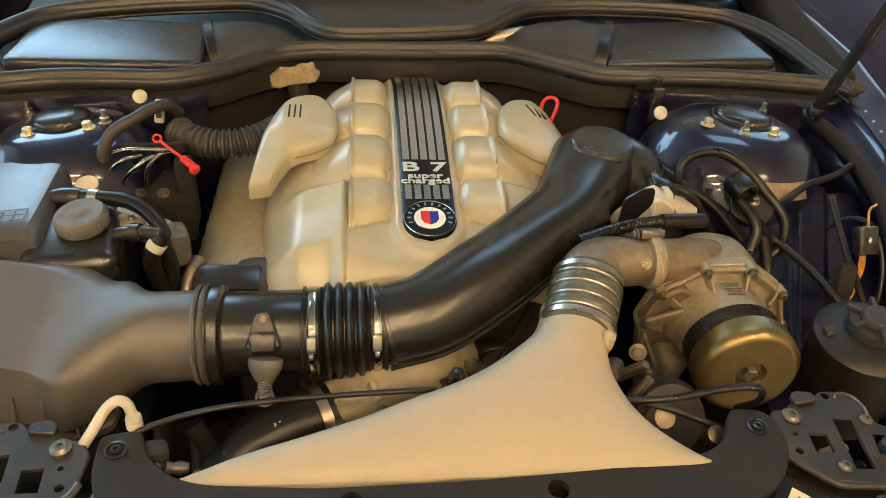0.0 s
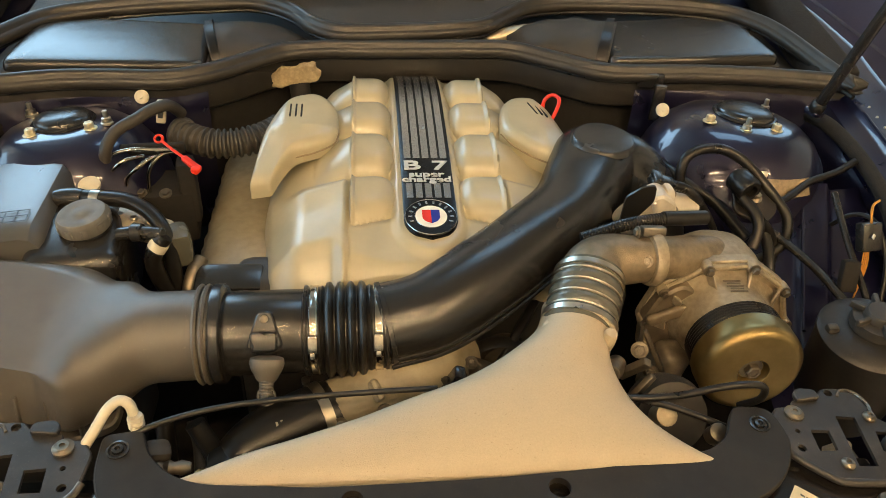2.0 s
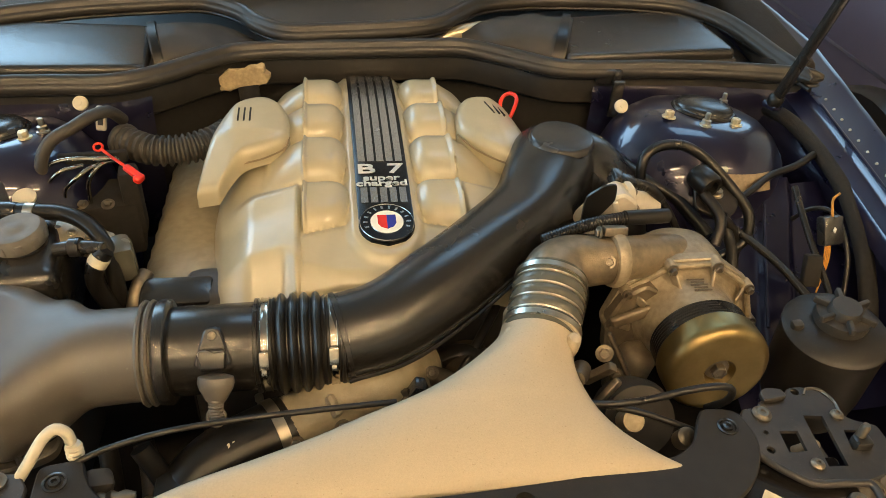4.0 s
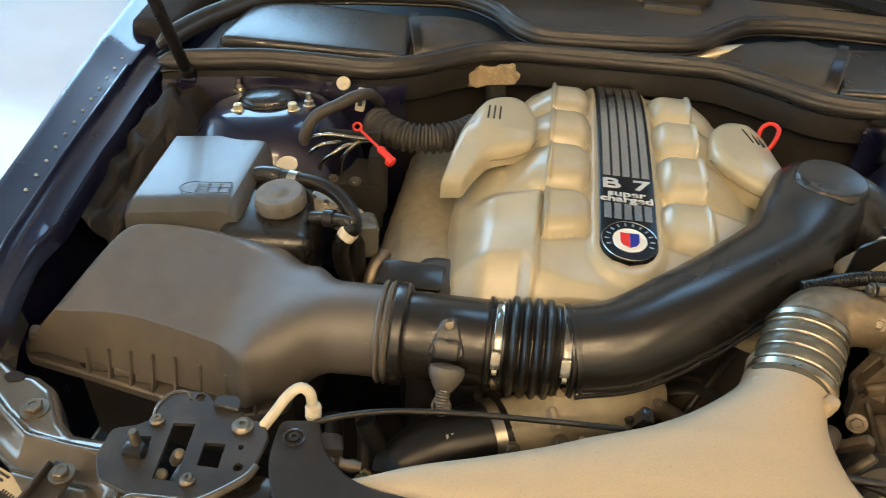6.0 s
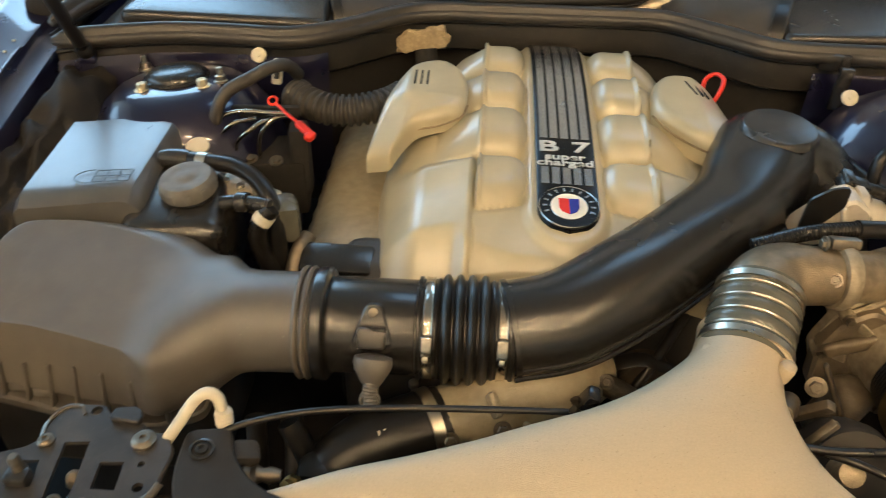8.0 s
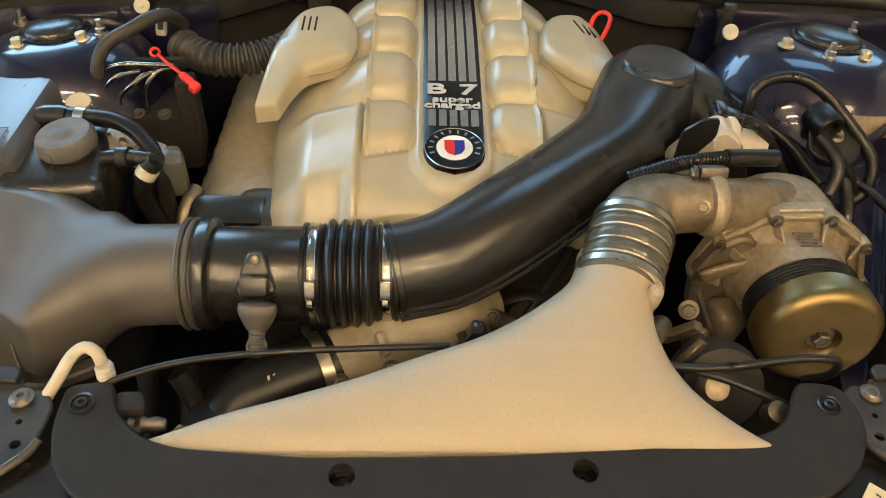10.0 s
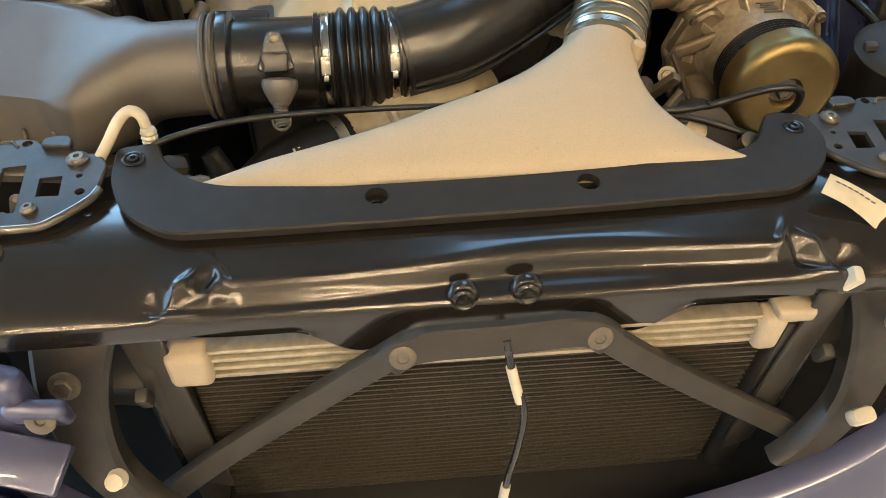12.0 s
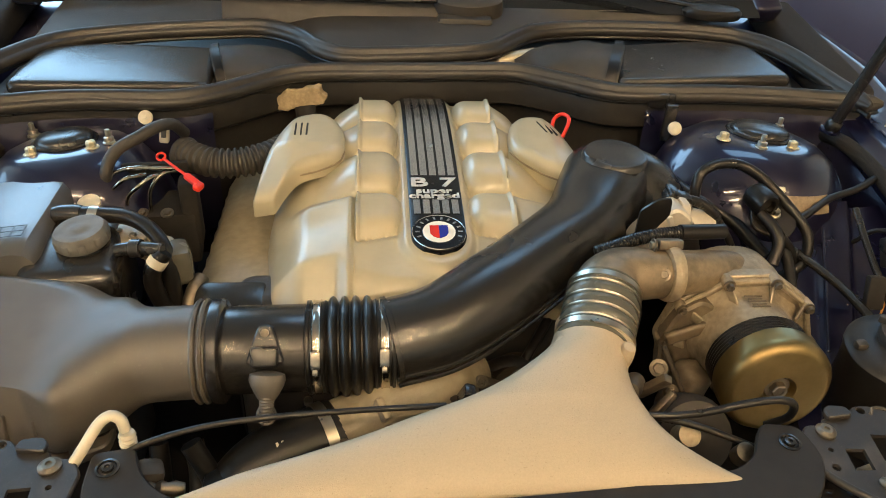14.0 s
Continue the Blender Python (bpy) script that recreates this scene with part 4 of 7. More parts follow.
# ---- intake tract ----
def intake_duct():
    duct = thing("intake_duct", "large smooth black plastic intake duct with a seam lip", "intake duct", at=(0.1, 0.9, 0.8))
    pts = [(-0.063, 0.771, 0.798, 0.0572), (0.004, 0.786, 0.810, 0.0575), (0.083, 0.8403, 0.8245, 0.0590), (0.163, 0.912, 0.832, 0.0585), (0.2305, 0.9785, 0.8348, 0.0625), (0.274, 1.046, 0.838, 0.0725), (0.300, 1.100, 0.838, 0.0770),
           (0.313, 1.138, 0.834, 0.072), (0.321, 1.166, 0.828, 0.056), (0.325, 1.180, 0.825, 0.030)]
    c = curve_pts(pts, 120)
    tang = np.gradient(c[:, :3], axis=0)
    tang /= np.linalg.norm(tang, axis=1)[:, None]
    rings = []
    side = np.cross(tang[0], (0, 0, 1.0))
    for p, t in zip(c, tang):
        side = side - t * (side @ t)
        side /= np.linalg.norm(side)
        top = np.cross(side, t)
        # squarer towards the head, as a moulding of two halves
        e = 2.0 + 0.7 * smooth01(0.10, 0.27, p[0])
        ring = []
        for a in np.linspace(0, 2 * math.pi, 48, endpoint=False):
            ca, sa = math.cos(a), math.sin(a)
            r = p[3] / (abs(ca) ** e + abs(sa) ** e) ** (1 / e) * (1 - 0.04 * smooth01(0.10, 0.27, p[0]))
            ring.append(p[:3] + r * (ca * side + sa * top))
        rings.append(ring)
    part("duct_body", skin(bmesh.new(), rings), "black", duct, smooth=70)
    out = curve_pts([(0.300, 1.105, 0.842, 0.070), (0.355, 1.118, 0.826, 0.072), (0.395, 1.105, 0.792, 0.0665), (0.422, 1.086, 0.750, 0.0575), (0.435, 1.06, 0.70, 0.052)], 40)
    part("duct_outlet", sweep(out[:, :3], out[:, 3], 40), "black", duct, "black outlet of the duct turning down")
    lip = []
    for i, p in enumerate(c[:96]):
        t = tang[i]
        out = np.cross(t, (0, 0, 1.0))
        out /= np.linalg.norm(out)
        lip.append(p[:3] + out * p[3] * 0.97 + np.array([0, 0, -0.24 * p[3]]))
    lip = curve_pts(np.array(lip)[::3], 90)
    part("seam_lip", sweep(lip, 0.0034, 8), "black", duct)
    part("seam_lip", sweep(lip + np.array([0.002, -0.003, -0.0085]), 0.0030, 8), "black", duct)
    part("end_bead", turned([(0.0575, -0.004), (0.0605, -0.003), (0.0605, 0.003), (0.0575, 0.004)], aim((-0.058, 0.7715, 0.7985), (1, 0.2, 0.12)), 40), "black", duct)
    part("top_boss", turned([(0.054, -0.010), (0.0515, -0.0035), (0.0490, -0.0008), (0.0460, 0.0), (0, 0.0)], pose(0.3065, 1.090, 0.9140, 1, 1, 0), 48), "lid", duct, "flat round boss on top of the duct")


intake_duct()

AX = Vector((1, 0.02, 0.012)).normalized()


def along(x):
    """The middle of the straight intake pipe at x."""
    return Vector((x, 0.770 + 0.02 * (x + 0.16), 0.793 + 0.012 * (x + 0.16)))


def hose_clamp(parent, x, r, name="hose_clamp"):
    m = aim(along(x), AX)
    clamp = part(name, turned([(r, -0.0055), (r + 0.0012, -0.0055), (r + 0.0022, -0.0045), (r + 0.0012, -0.0032), (r + 0.0012, 0.0032), (r + 0.0022, 0.0045), (r + 0.0012, 0.0055), (r, 0.0055)], m, 64), "clamp", parent, "bright worm-drive hose clamp")
    a = radians(27)
    # the worm housing on the front of the band
    side = Vector((0, -math.cos(a), math.sin(a)))
    way = Vector((0, math.sin(a), math.cos(a)))
    p = along(x) + side * (r + 0.006)
    q = Matrix.Translation(p) @ Matrix((AX, way, side)).transposed().to_4x4()
    part("worm_housing", block((0.0125, 0.024, 0.008), q, 0.002), "clamp", clamp)
    part("worm_screw", turned([(0.0055, 0), (0.006, 0.002), (0.006, 0.008), (0.0045, 0.010)], q @ pose(0, -0.010, 0.0, 90, 0, 0), 6), "clamp", clamp)
    return clamp


def bellows_hose():
    hose = thing("bellows_hose", "black rubber bellows hose with two steel clamps", "intake hose", at=along(-0.11))
    prof = [(0.0575, -0.056), (0.061, -0.055), (0.061, -0.051), (0.0585, -0.050), (0.0585, -0.034), (0.0605, -0.032)]
    for k in range(4):
        c = -0.0225 + 0.0145 * k
        prof += [(0.0575, c - 0.0065), (0.0635, c - 0.0035), (0.0655, c), (0.0635, c + 0.0035), (0.0575, c + 0.0065)]
    prof += [(0.0605, 0.032), (0.0585, 0.034), (0.0585, 0.050), (0.061, 0.051), (0.061, 0.055), (0.0575, 0.056)]
    part("bellows", turned(prof, aim(along(-0.110), AX), 56), "rubber", hose)
    hose_clamp(hose, -0.152, 0.0592)
    hose_clamp(hose, -0.068, 0.0592)


bellows_hose()


def air_flow_meter():
    af = thing("air_flow_meter", "black plastic air flow meter pipe with a plug", "air flow meter", at=along(-0.22))
    part("pipe", turned([(0.055, -0.055), (0.0565, -0.05), (0.0565, 0.055), (0.054, 0.06)], aim(along(-0.22), AX), 48), "black", af)
    part("flange", turned([(0.056, -0.008), (0.066, -0.007), (0.067, -0.004), (0.067, 0.005), (0.064, 0.008), (0.056, 0.009)], aim(along(-0.276), AX), 48), "black", af)
    side = Vector((0, -0.80, 0.60))
    way = Vector((0, 0.60, 0.80))
    q = Matrix.Translation(along(-0.212) + side * 0.056) @ Matrix((AX, way, side)).transposed().to_4x4()
    tri = rounded([(-0.024, -0.014), (0.024, -0.014), (0.008, 0.034), (-0.008, 0.034)], 0.008)
    part("sensor_base", plate(tri, -0.006, 0.008, m=q, edge=0.002), "black", af)
    part("sensor_body", block((0.032, 0.024, 0.02), q @ pose(0, -0.004, 0.010), 0.004), "black", af)
    part("screw", turned([(0.005, 0), (0.005, 0.004), (0.003, 0.005)], q @ pose(0, 0.024, 0.007), 12), "bolt", af)
    way = Vector((-0.03, -0.55, -0.83)).normalized()
    pm = aim((-0.208, 0.697, 0.812), way) @ Matrix.Diagonal((1.08, 0.72, 0.92, 1))
    part("plug", turned([(0.012, -0.006), (0.0195, -0.003), (0.0205, 0.004), (0.0185, 0.012), (0.0115, 0.027), (0.0085, 0.031)], pm, 24), "airbox", af, "grey connector plug")
    part("plug_tail", pipe([pm @ Vector((0, 0, 0.026)), pm @ Vector((0, 0, 0.042)), pm @ Vector((0.002, 0, 0.056))], [0.0085 + 0.0008 * (k % 2) for k in range(16)], 16, 12), "airbox", af)
    part("plug_clip", sweep([pm @ Vector((0.012 * math.cos(a) * 0.8, 0, 0.050 + 0.012 * math.sin(a))) for a in np.linspace(0, 2 * math.pi, 17)], 0.0022, 8, caps=False), "airbox", af)


air_flow_meter()


def airbox():
    box = thing("airbox", "large matt black plastic air filter box with ribbed front", "airbox", at=(-0.55, 0.76, 0.72))
    st = [(-0.790, 0.788, 0.064, 0.706, 0.006, 5.0), (-0.772, 0.782, 0.078, 0.720, 0.014, 5.0), (-0.748, 0.775, 0.090, 0.734, 0.030, 5.0), (-0.730, 0.771, 0.104, 0.740, 0.046, 5.5), (-0.706, 0.768, 0.111, 0.746, 0.068, 5.5), (-0.684, 0.768, 0.113, 0.753, 0.083, 5.5), (-0.660, 0.770, 0.115, 0.757, 0.0875, 5.2), (-0.60, 0.775, 0.118, 0.757, 0.087, 5.0), (-0.53, 0.776, 0.120, 0.755, 0.086, 4.2),
          (-0.47, 0.766, 0.122, 0.757, 0.081, 3.8), (-0.428, 0.768, 0.098, 0.767, 0.071, 2.7), (-0.400, 0.772, 0.083, 0.775, 0.0655, 2.7), (-0.372, 0.768, 0.0635, 0.785, 0.0605, 2.1), (-0.34, 0.767, 0.0605, 0.789, 0.0595, 2.0), (-0.285, 0.768, 0.060, 0.791, 0.060, 2.0)]
    def rim_y(x):
        return float(np.interp(x, [-0.790, -0.775, -0.725, -0.680, -0.598, -0.560, -0.460, -0.41], [0.726, 0.711, 0.704, 0.699, 0.684, 0.679, 0.668, 0.690]))

    def crease_y(x):
        return float(np.interp(x, [-0.748, -0.708, -0.684, -0.650, -0.610, -0.551, -0.492, -0.438, -0.40], [0.712, 0.712, 0.716, 0.722, 0.720, 0.708, 0.694, 0.676, 0.692]))

    c = curve_pts([(s[0], 0, 0, *s[1:]) for s in st], 120)
    bm = bmesh.new()
    rings = []
    for x, _, _, yc, a, zc, b, e in c:
        ring = []
        for k in range(140):
            th = 2 * math.pi * k / 140
            cs, sn = math.cos(th), math.sin(th)
            low = 1.0 if sn > 0 else 0.40 + 0.60 * smooth01(-0.50, -0.40, x)
            y, z = yc + a * math.copysign(abs(cs) ** (2 / e), cs), zc + low * b * math.copysign(abs(sn) ** (2 / e), sn)
            # the front slopes back from the rim to a crease, then more gently to the top
            r0, c0 = rim_y(x), crease_y(x)
            c0, fade = max(c0, r0 + 0.004), 1 - smooth01(-0.50, -0.405, x)
            z -= max(0.0, z - 0.802 - 0.22 * max(0.0, y - c0)) * fade
            y += max(0.0, r0 + (c0 - r0) * min(1.0, max(0.0, (z - 0.707) / 0.095)) - y) * fade
            ring.append((x, y, z))
        rings.append(ring)
    skin(bm, rings)
    part("lid", bm, "airbox", box)
    # near-black instead of the lid's plastic: the gap's shade is in the colour
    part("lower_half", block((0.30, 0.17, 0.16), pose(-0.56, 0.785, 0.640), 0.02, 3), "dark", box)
    # rim where the two halves meet, and upright ribs on the sloping front
    rim = rounded([(-0.800, 0.735), (-0.780, 0.709), (-0.680, 0.694), (-0.598, 0.679), (-0.560, 0.673), (-0.460, 0.663), (-0.41, 0.690), (-0.41, 0.87), (-0.74, 0.88), (-0.795, 0.85)], 0.012)
    part("rim", plate(rim, 0.694, 0.708, edge=0.003), "airbox", box)
    for k, x in enumerate((-0.684, -0.652, -0.620, -0.588, -0.555, -0.520, -0.482, -0.446)):
        r0, c0 = rim_y(x), crease_y(x)
        lean = math.degrees(math.atan2(0.095, c0 - r0))
        far = 0.40 + 0.05 * min(k, 4)
        mid = (x, r0 + (c0 - r0) * far / 2, 0.707 + 0.095 * far / 2)
        part("rib", block((0.0042, math.hypot(c0 - r0, 0.095) * far, 0.0110), pose(*mid, lean, 0, 0), 0.0016), "airbox", box)
        if k < 3:
            part("rib_pad", block((0.022, 0.012, 0.007), pose(x + 0.016, r0 + (c0 - r0) * 0.12, 0.7185, lean, 0, 0), 0.003), "airbox", box)
    part("latch", block((0.022, 0.018, 0.016), pose(-0.757, 0.718, 0.748, 0, 18, 20), 0.005), "airbox", box)
    for dx, r in ((-0.300, 0.066), (-0.291, 0.066)):
        part("bead", turned([(0.060, -0.003), (r - 0.001, -0.003), (r + 0.0015, 0), (r - 0.001, 0.003), (0.060, 0.003)], aim(along(dx), AX), 48), "airbox", box)


airbox()


# ---- charge air scoop ----
def charge_pipe():
    pipe_ = thing("charge_air_duct", "cream cast charge air duct, wide flat mouth and round neck", "air duct", at=(0.1, 0.6, 0.8))
    # loft between the two side lines: a flat wide mouth turning into the round neck
    left = curve_pts([(-0.335, 0.522, 0.790), (-0.277, 0.540, 0.797), (-0.224, 0.5625, 0.799), (-0.163, 0.582, 0.800), (-0.099, 0.604, 0.801), (-0.045, 0.626, 0.802), (0.012, 0.647, 0.803), (0.064, 0.674, 0.805), (0.108, 0.706, 0.808), (0.138, 0.734, 0.812), (0.152, 0.760, 0.817), (0.1575, 0.780, 0.822)], 70)
    right = curve_pts([(0.372, 0.524, 0.792), (0.340, 0.528, 0.798), (0.313, 0.537, 0.803), (0.284, 0.557, 0.806), (0.258, 0.583, 0.808), (0.2385, 0.619, 0.809), (0.229, 0.661, 0.811), (0.230, 0.695, 0.815), (0.237, 0.722, 0.820), (0.248, 0.745, 0.826)], 70)
    rings = []
    for i, (p, q) in enumerate(zip(left, right)):
        k = i / 69
        mid, half = (p + q) / 2, (q - p) / 2
        h = float(np.interp(k, [0, 0.12, 0.35, 0.60, 0.80, 1.0], [0.010, 0.016, 0.030, 0.043, 0.0485, 0.0490]))
        upw = np.array((0.06 * k, -0.22 * k, 1.0))
        upw /= np.linalg.norm(upw)
        e = 2.1 - 0.1 * k
        ring = []
        for a in np.linspace(0, 2 * math.pi, 72, endpoint=False):
            ca, sa = math.cos(a), math.sin(a)
            ring.append(mid + half * math.copysign(abs(ca) ** (2 / e), ca) + upw * h * math.copysign(abs(sa) ** (2 / e), sa))
        rings.append(ring)
    part("casting", skin(bmesh.new(), rings), "cream_cast", pipe_, smooth=70)
    # the collar at the neck, its two bosses and the seam along the mouth
    way = Vector((0.35, 0.85, 0.12))
    part("neck_collar", turned([(0.050, -0.010), (0.0535, -0.008), (0.0545, -0.002), (0.0535, 0.004), (0.050, 0.006)], aim((0.2005, 0.737, 0.8185), way) @ Matrix.Diagonal((0.93, 0.93, 1, 1)), 48), "cream_cast", pipe_)
    for dx, dy, dz in ((-0.044, -0.018, 0.020), (0.030, -0.040, 0.026)):
        part("neck_boss", turned([(0.010, -0.014), (0.0095, 0.0), (0.008, 0.006), (0.004, 0.0085), (0, 0.009)], aim((0.198 + dx, 0.738 + dy, 0.8185 + dz), (dx * 6, -0.15, 1)), 20), "cream_cast", pipe_)
    part("mouth_flange", plate(rounded([(-0.335, 0.518), (0.375, 0.522), (0.365, 0.534), (-0.325, 0.530)], 0.004), 0.783, 0.7945), "cream_cast", pipe_)


charge_pipe()


# ---- black trim over the lock panel ----
def front_trim():
    out = [(-0.380, 0.592), (-0.336, 0.600), (-0.326, 0.566), (-0.296, 0.536), (-0.262, 0.523), (-0.137, 0.514), (0.045, 0.518), (0.20, 0.528), (0.318, 0.546), (0.345, 0.566), (0.356, 0.590), (0.369, 0.611), (0.414, 0.606),
           (0.424, 0.560), (0.398, 0.508), (0.350, 0.476), (0.219, 0.4685), (0.036, 0.461), (-0.193, 0.454), (-0.308, 0.453), (-0.358, 0.490), (-0.378, 0.540)]
    rad = [0.010, 0.012, 0.02, 0.03, 0.02, 0.02, 0.05, 0.05, 0.02, 0.02, 0.015, 0.012, 0.015, 0.03, 0.03, 0.02, 0.05, 0.05, 0.05, 0.02, 0.03, 0.02]
    holes = [circle(-0.099, 0.495, 0.0125), circle(0.128, 0.502, 0.0125)]
    trim = thing("radiator_trim", "satin black plastic trim panel over the radiator", "trim panel", at=(0, 0.5, 0.8))
    part("trim_panel", plate(rounded(out, rad), 0.796, 0.806, holes, edge=0.002), "trim", trim)
    for x, y, z in ((-0.358, 0.570, 0.806), (0.391, 0.580, 0.806), (-0.099, 0.495, 0.787), (0.128, 0.502, 0.787)):
        part("fixing", turned([(0.0125, -0.001), (0.0125, 0.0015), (0.010, 0.002), (0.0085, -0.0005), (0.0065, 0.0), (0.006, 0.003), (0.003, 0.0035), (0.0028, 0.001)], pose(x, y, z), 24), "black", trim, "black push-in fixing")


front_trim()




# ---- supercharger and its pipes ----
def supercharger():
    sc = thing("supercharger", "weathered cast aluminium supercharger with a gold pulley", "supercharger", at=(0.43, 0.8, 0.75))
    way = Vector((-0.015, -0.99, -0.03)).normalized()
    m = aim((0.4455, 0.696, 0.762), way, 180)
    # scroll housing behind, cover plate and cone, belt and pulley before it
    part("scroll", turned([(0.04, -0.25), (0.066, -0.245), (0.080, -0.225), (0.084, -0.195), (0.082, -0.165), (0.078, -0.148), (0.05, -0.146)], m, 48), "cast", sc)
    # the bolted cover: lugged plate, tapering hood with facets, raised edges and webs
    face = Matrix.Translation((0, 0.838, 0)) @ Matrix.Rotation(radians(90), 4, "X")
    lugs = [(0.351, 0.803), (0.408, 0.845), (0.476, 0.847), (0.537, 0.803), (0.562, 0.735), (0.530, 0.672), (0.440, 0.650), (0.362, 0.675), (0.335, 0.745)]
    mid = Vector((0.4455, 0.762))
    wide = [tuple(mid + (Vector(p) - mid) * 1.075) for p in lugs]
    part("flange", plate(rounded(wide, 0.009, 4), -0.016, 0.0, m=face, edge=0.002), "cast", sc)

    def reach(a):
        """How far the lugged outline reaches from its middle along an angle."""
        d = Vector((math.cos(a), math.sin(a)))
        best = 0.09
        for p, q in zip(lugs, lugs[1:] + lugs[:1]):
            p, e = Vector(p) - mid, Vector(q) - Vector(p)
            n = Vector((e.y, -e.x))
            if abs(n.dot(d)) > 1e-6:
                r = n.dot(p) / n.dot(d)
                u = (d * r - p).dot(e) / e.length_squared
                if r > 0 and -1e-4 <= u <= 1.0001:
                    best = r
        return best

    rings = []
    for y, k, inset in ((0.839, 1.0, 0.012), (0.832, 0.92, 0.014), (0.822, 0.55, 0.010), (0.806, 0.26, 0.005), (0.790, 0.10, 0.0), (0.777, 0.0, 0.0), (0.772, 0.0, 0.001)):
        ring = []
        for n in range(72):
            a = 2 * math.pi * n / 72
            r = k * (reach(a) - inset) + (1 - k) * (0.0655 - inset)
            # a flat for the cast letters on top
            top = 0.0685 / max(0.3, math.sin(a)) if math.sin(a) > 0.3 else 9.0
            r = min(r, max(top, 0.0655)) if k < 0.6 else r
            ring.append((mid.x + r * math.cos(a), y, mid.y + r * math.sin(a)))
        rings.append(ring)
    part("hood", skin(bmesh.new(), rings), "cast", sc, smooth=28)
    for k, (x, z) in enumerate(lugs):
        nx, nz = lugs[(k + 1) % len(lugs)]
        part("plate_edge", sweep([(x, 0.834, z), (nx, 0.834, nz)], 0.0042, 8), "cast", sc)
        boss = part("bolt_boss", turned([(0.0088, -0.012), (0.0088, 0.004), (0.0075, 0.006)], aim((x, 0.831, z), (0, -1, 0.05)), 18), "cast", sc)
        hex_bolt("cover_bolt", (x, 0.825, z), (0, -1, 0.05), 0.0056, boss, "bolt", h=0.008)
        v = mid - Vector((x, z))
        v.normalize()
        part("web", bar_like((x + v.x * 0.006, 0.829, z + v.y * 0.006), (x + v.x * 0.026, 0.812, z + v.y * 0.030), 0.004, 0.014), "cast", sc)
    for k in range(5):
        part("cast_letters", block((0.026 - 0.006 * (k % 2), 0.0022, 0.0012), pose(0.4430 + 0.001 * k, 0.819 - 0.0052 * k, 0.8312 - 0.0004 * k, 4, 0, 0), 0), "cast_brown", sc)
    part("belt", turned([(0.055, -0.080), (0.0680, -0.079)] + [(0.0700 - 0.0012 * (k % 2), -0.078 + 0.0024 * k) for k in range(15)] + [(0.055, -0.042)], m, 48), "rubber", sc, "ribbed black drive belt")
    pm = aim(m @ Vector((0, -0.003, -0.025)), Vector((-0.015, -0.99, 0.07)).normalized(), 180)
    part("pulley", turned([(0.055, -0.021), (0.0700, -0.0205), (0.0735, -0.018), (0.0740, -0.012), (0.0740, 0.006), (0.0732, 0.013), (0.0690, 0.0185), (0.0655, 0.0215), (0.060, 0.0225), (0.044, 0.0215), (0.026, 0.0225), (0.0225, 0.0225), (0.0205, 0.020), (0.0185, 0.012), (0.0, 0.012)], pm, 64), "gold", sc, "gold chromated belt pulley")
    hex_bolt("pulley_bolt", pm @ Vector((0, 0, 0.012)), pm.to_3x3() @ Vector((0, 0, 1)), 0.011, sc, "bolt", h=0.013)
    # outlet elbow with its V-band clamp
    c = curve_pts([(0.224, 0.800, 0.840, 0.0450), (0.236, 0.826, 0.847, 0.0440), (0.262, 0.843, 0.851, 0.0395), (0.318, 0.846, 0.851, 0.0335), (0.36, 0.856, 0.846, 0.0315), (0.42, 0.880, 0.828, 0.033), (0.48, 0.90, 0.80, 0.036)], 50)
    elbow = part("outlet_elbow", sweep(c[:, :3], c[:, 3], 32), "cast_elbow", sc, "sooty cast outlet elbow")
    vm = aim((0.326, 0.8465, 0.8525), (1, 0.10, -0.06)) @ Matrix.Diagonal((0.90, 0.90, 1, 1))
    part("band_clamp", turned([(0.037, -0.009), (0.043, -0.0085), (0.0455, -0.003), (0.0455, 0.003), (0.043, 0.0085), (0.037, 0.009)], vm, 40), "cast", elbow, "dull steel V-band clamp")
    part("band_lug", block((0.036, 0.016, 0.014), pose(0.323, 0.858, 0.893, -18, 4, 4), 0.003), "bolt", elbow)
    hex_bolt("band_bolt", (0.300, 0.855, 0.893), (-1, -0.1, 0.0), 0.006, elbow, "bolt")
    hex_bolt("elbow_bolt", (0.308, 0.819, 0.869), (-0.3, -0.7, 0.5), 0.006, elbow, "bolt")
    # brown side casting that drops from the left lug, with its web
    side_m = Matrix.Translation((0, 0.842, 0)) @ Matrix.Rotation(radians(90), 4, "X")
    part("side_casting", plate(rounded([(0.345, 0.800), (0.375, 0.822), (0.410, 0.800), (0.425, 0.690), (0.375, 0.640), (0.335, 0.690), (0.328, 0.752)], 0.012, 4), 0.0, 0.022, m=side_m, edge=0.004), "cast_brown", sc, "brown side casting")
    part("side_casting", block((0.050, 0.050, 0.10), pose(0.366, 0.790, 0.680, 4, 10, 14), 0.016, 3), "cast_brown", sc, "brown side casting")
    part("side_rib", bar_like((0.330, 0.812, 0.760), (0.400, 0.812, 0.790), 0.012, 0.020), "cast_brown", sc)
    part("side_web", bar_like((0.300, 0.752, 0.800), (0.345, 0.728, 0.715), 0.010, 0.006), "cast_dark", sc)
    hex_bolt("casting_bolt", (0.296, 0.742, 0.772), (-0.3, -0.8, 0.5), 0.008, sc, "bolt")
    hex_bolt("casting_bolt", (0.318, 0.735, 0.735), (-0.2, -0.9, 0.3), 0.007, sc, "bolt")
    return sc


supercharger()


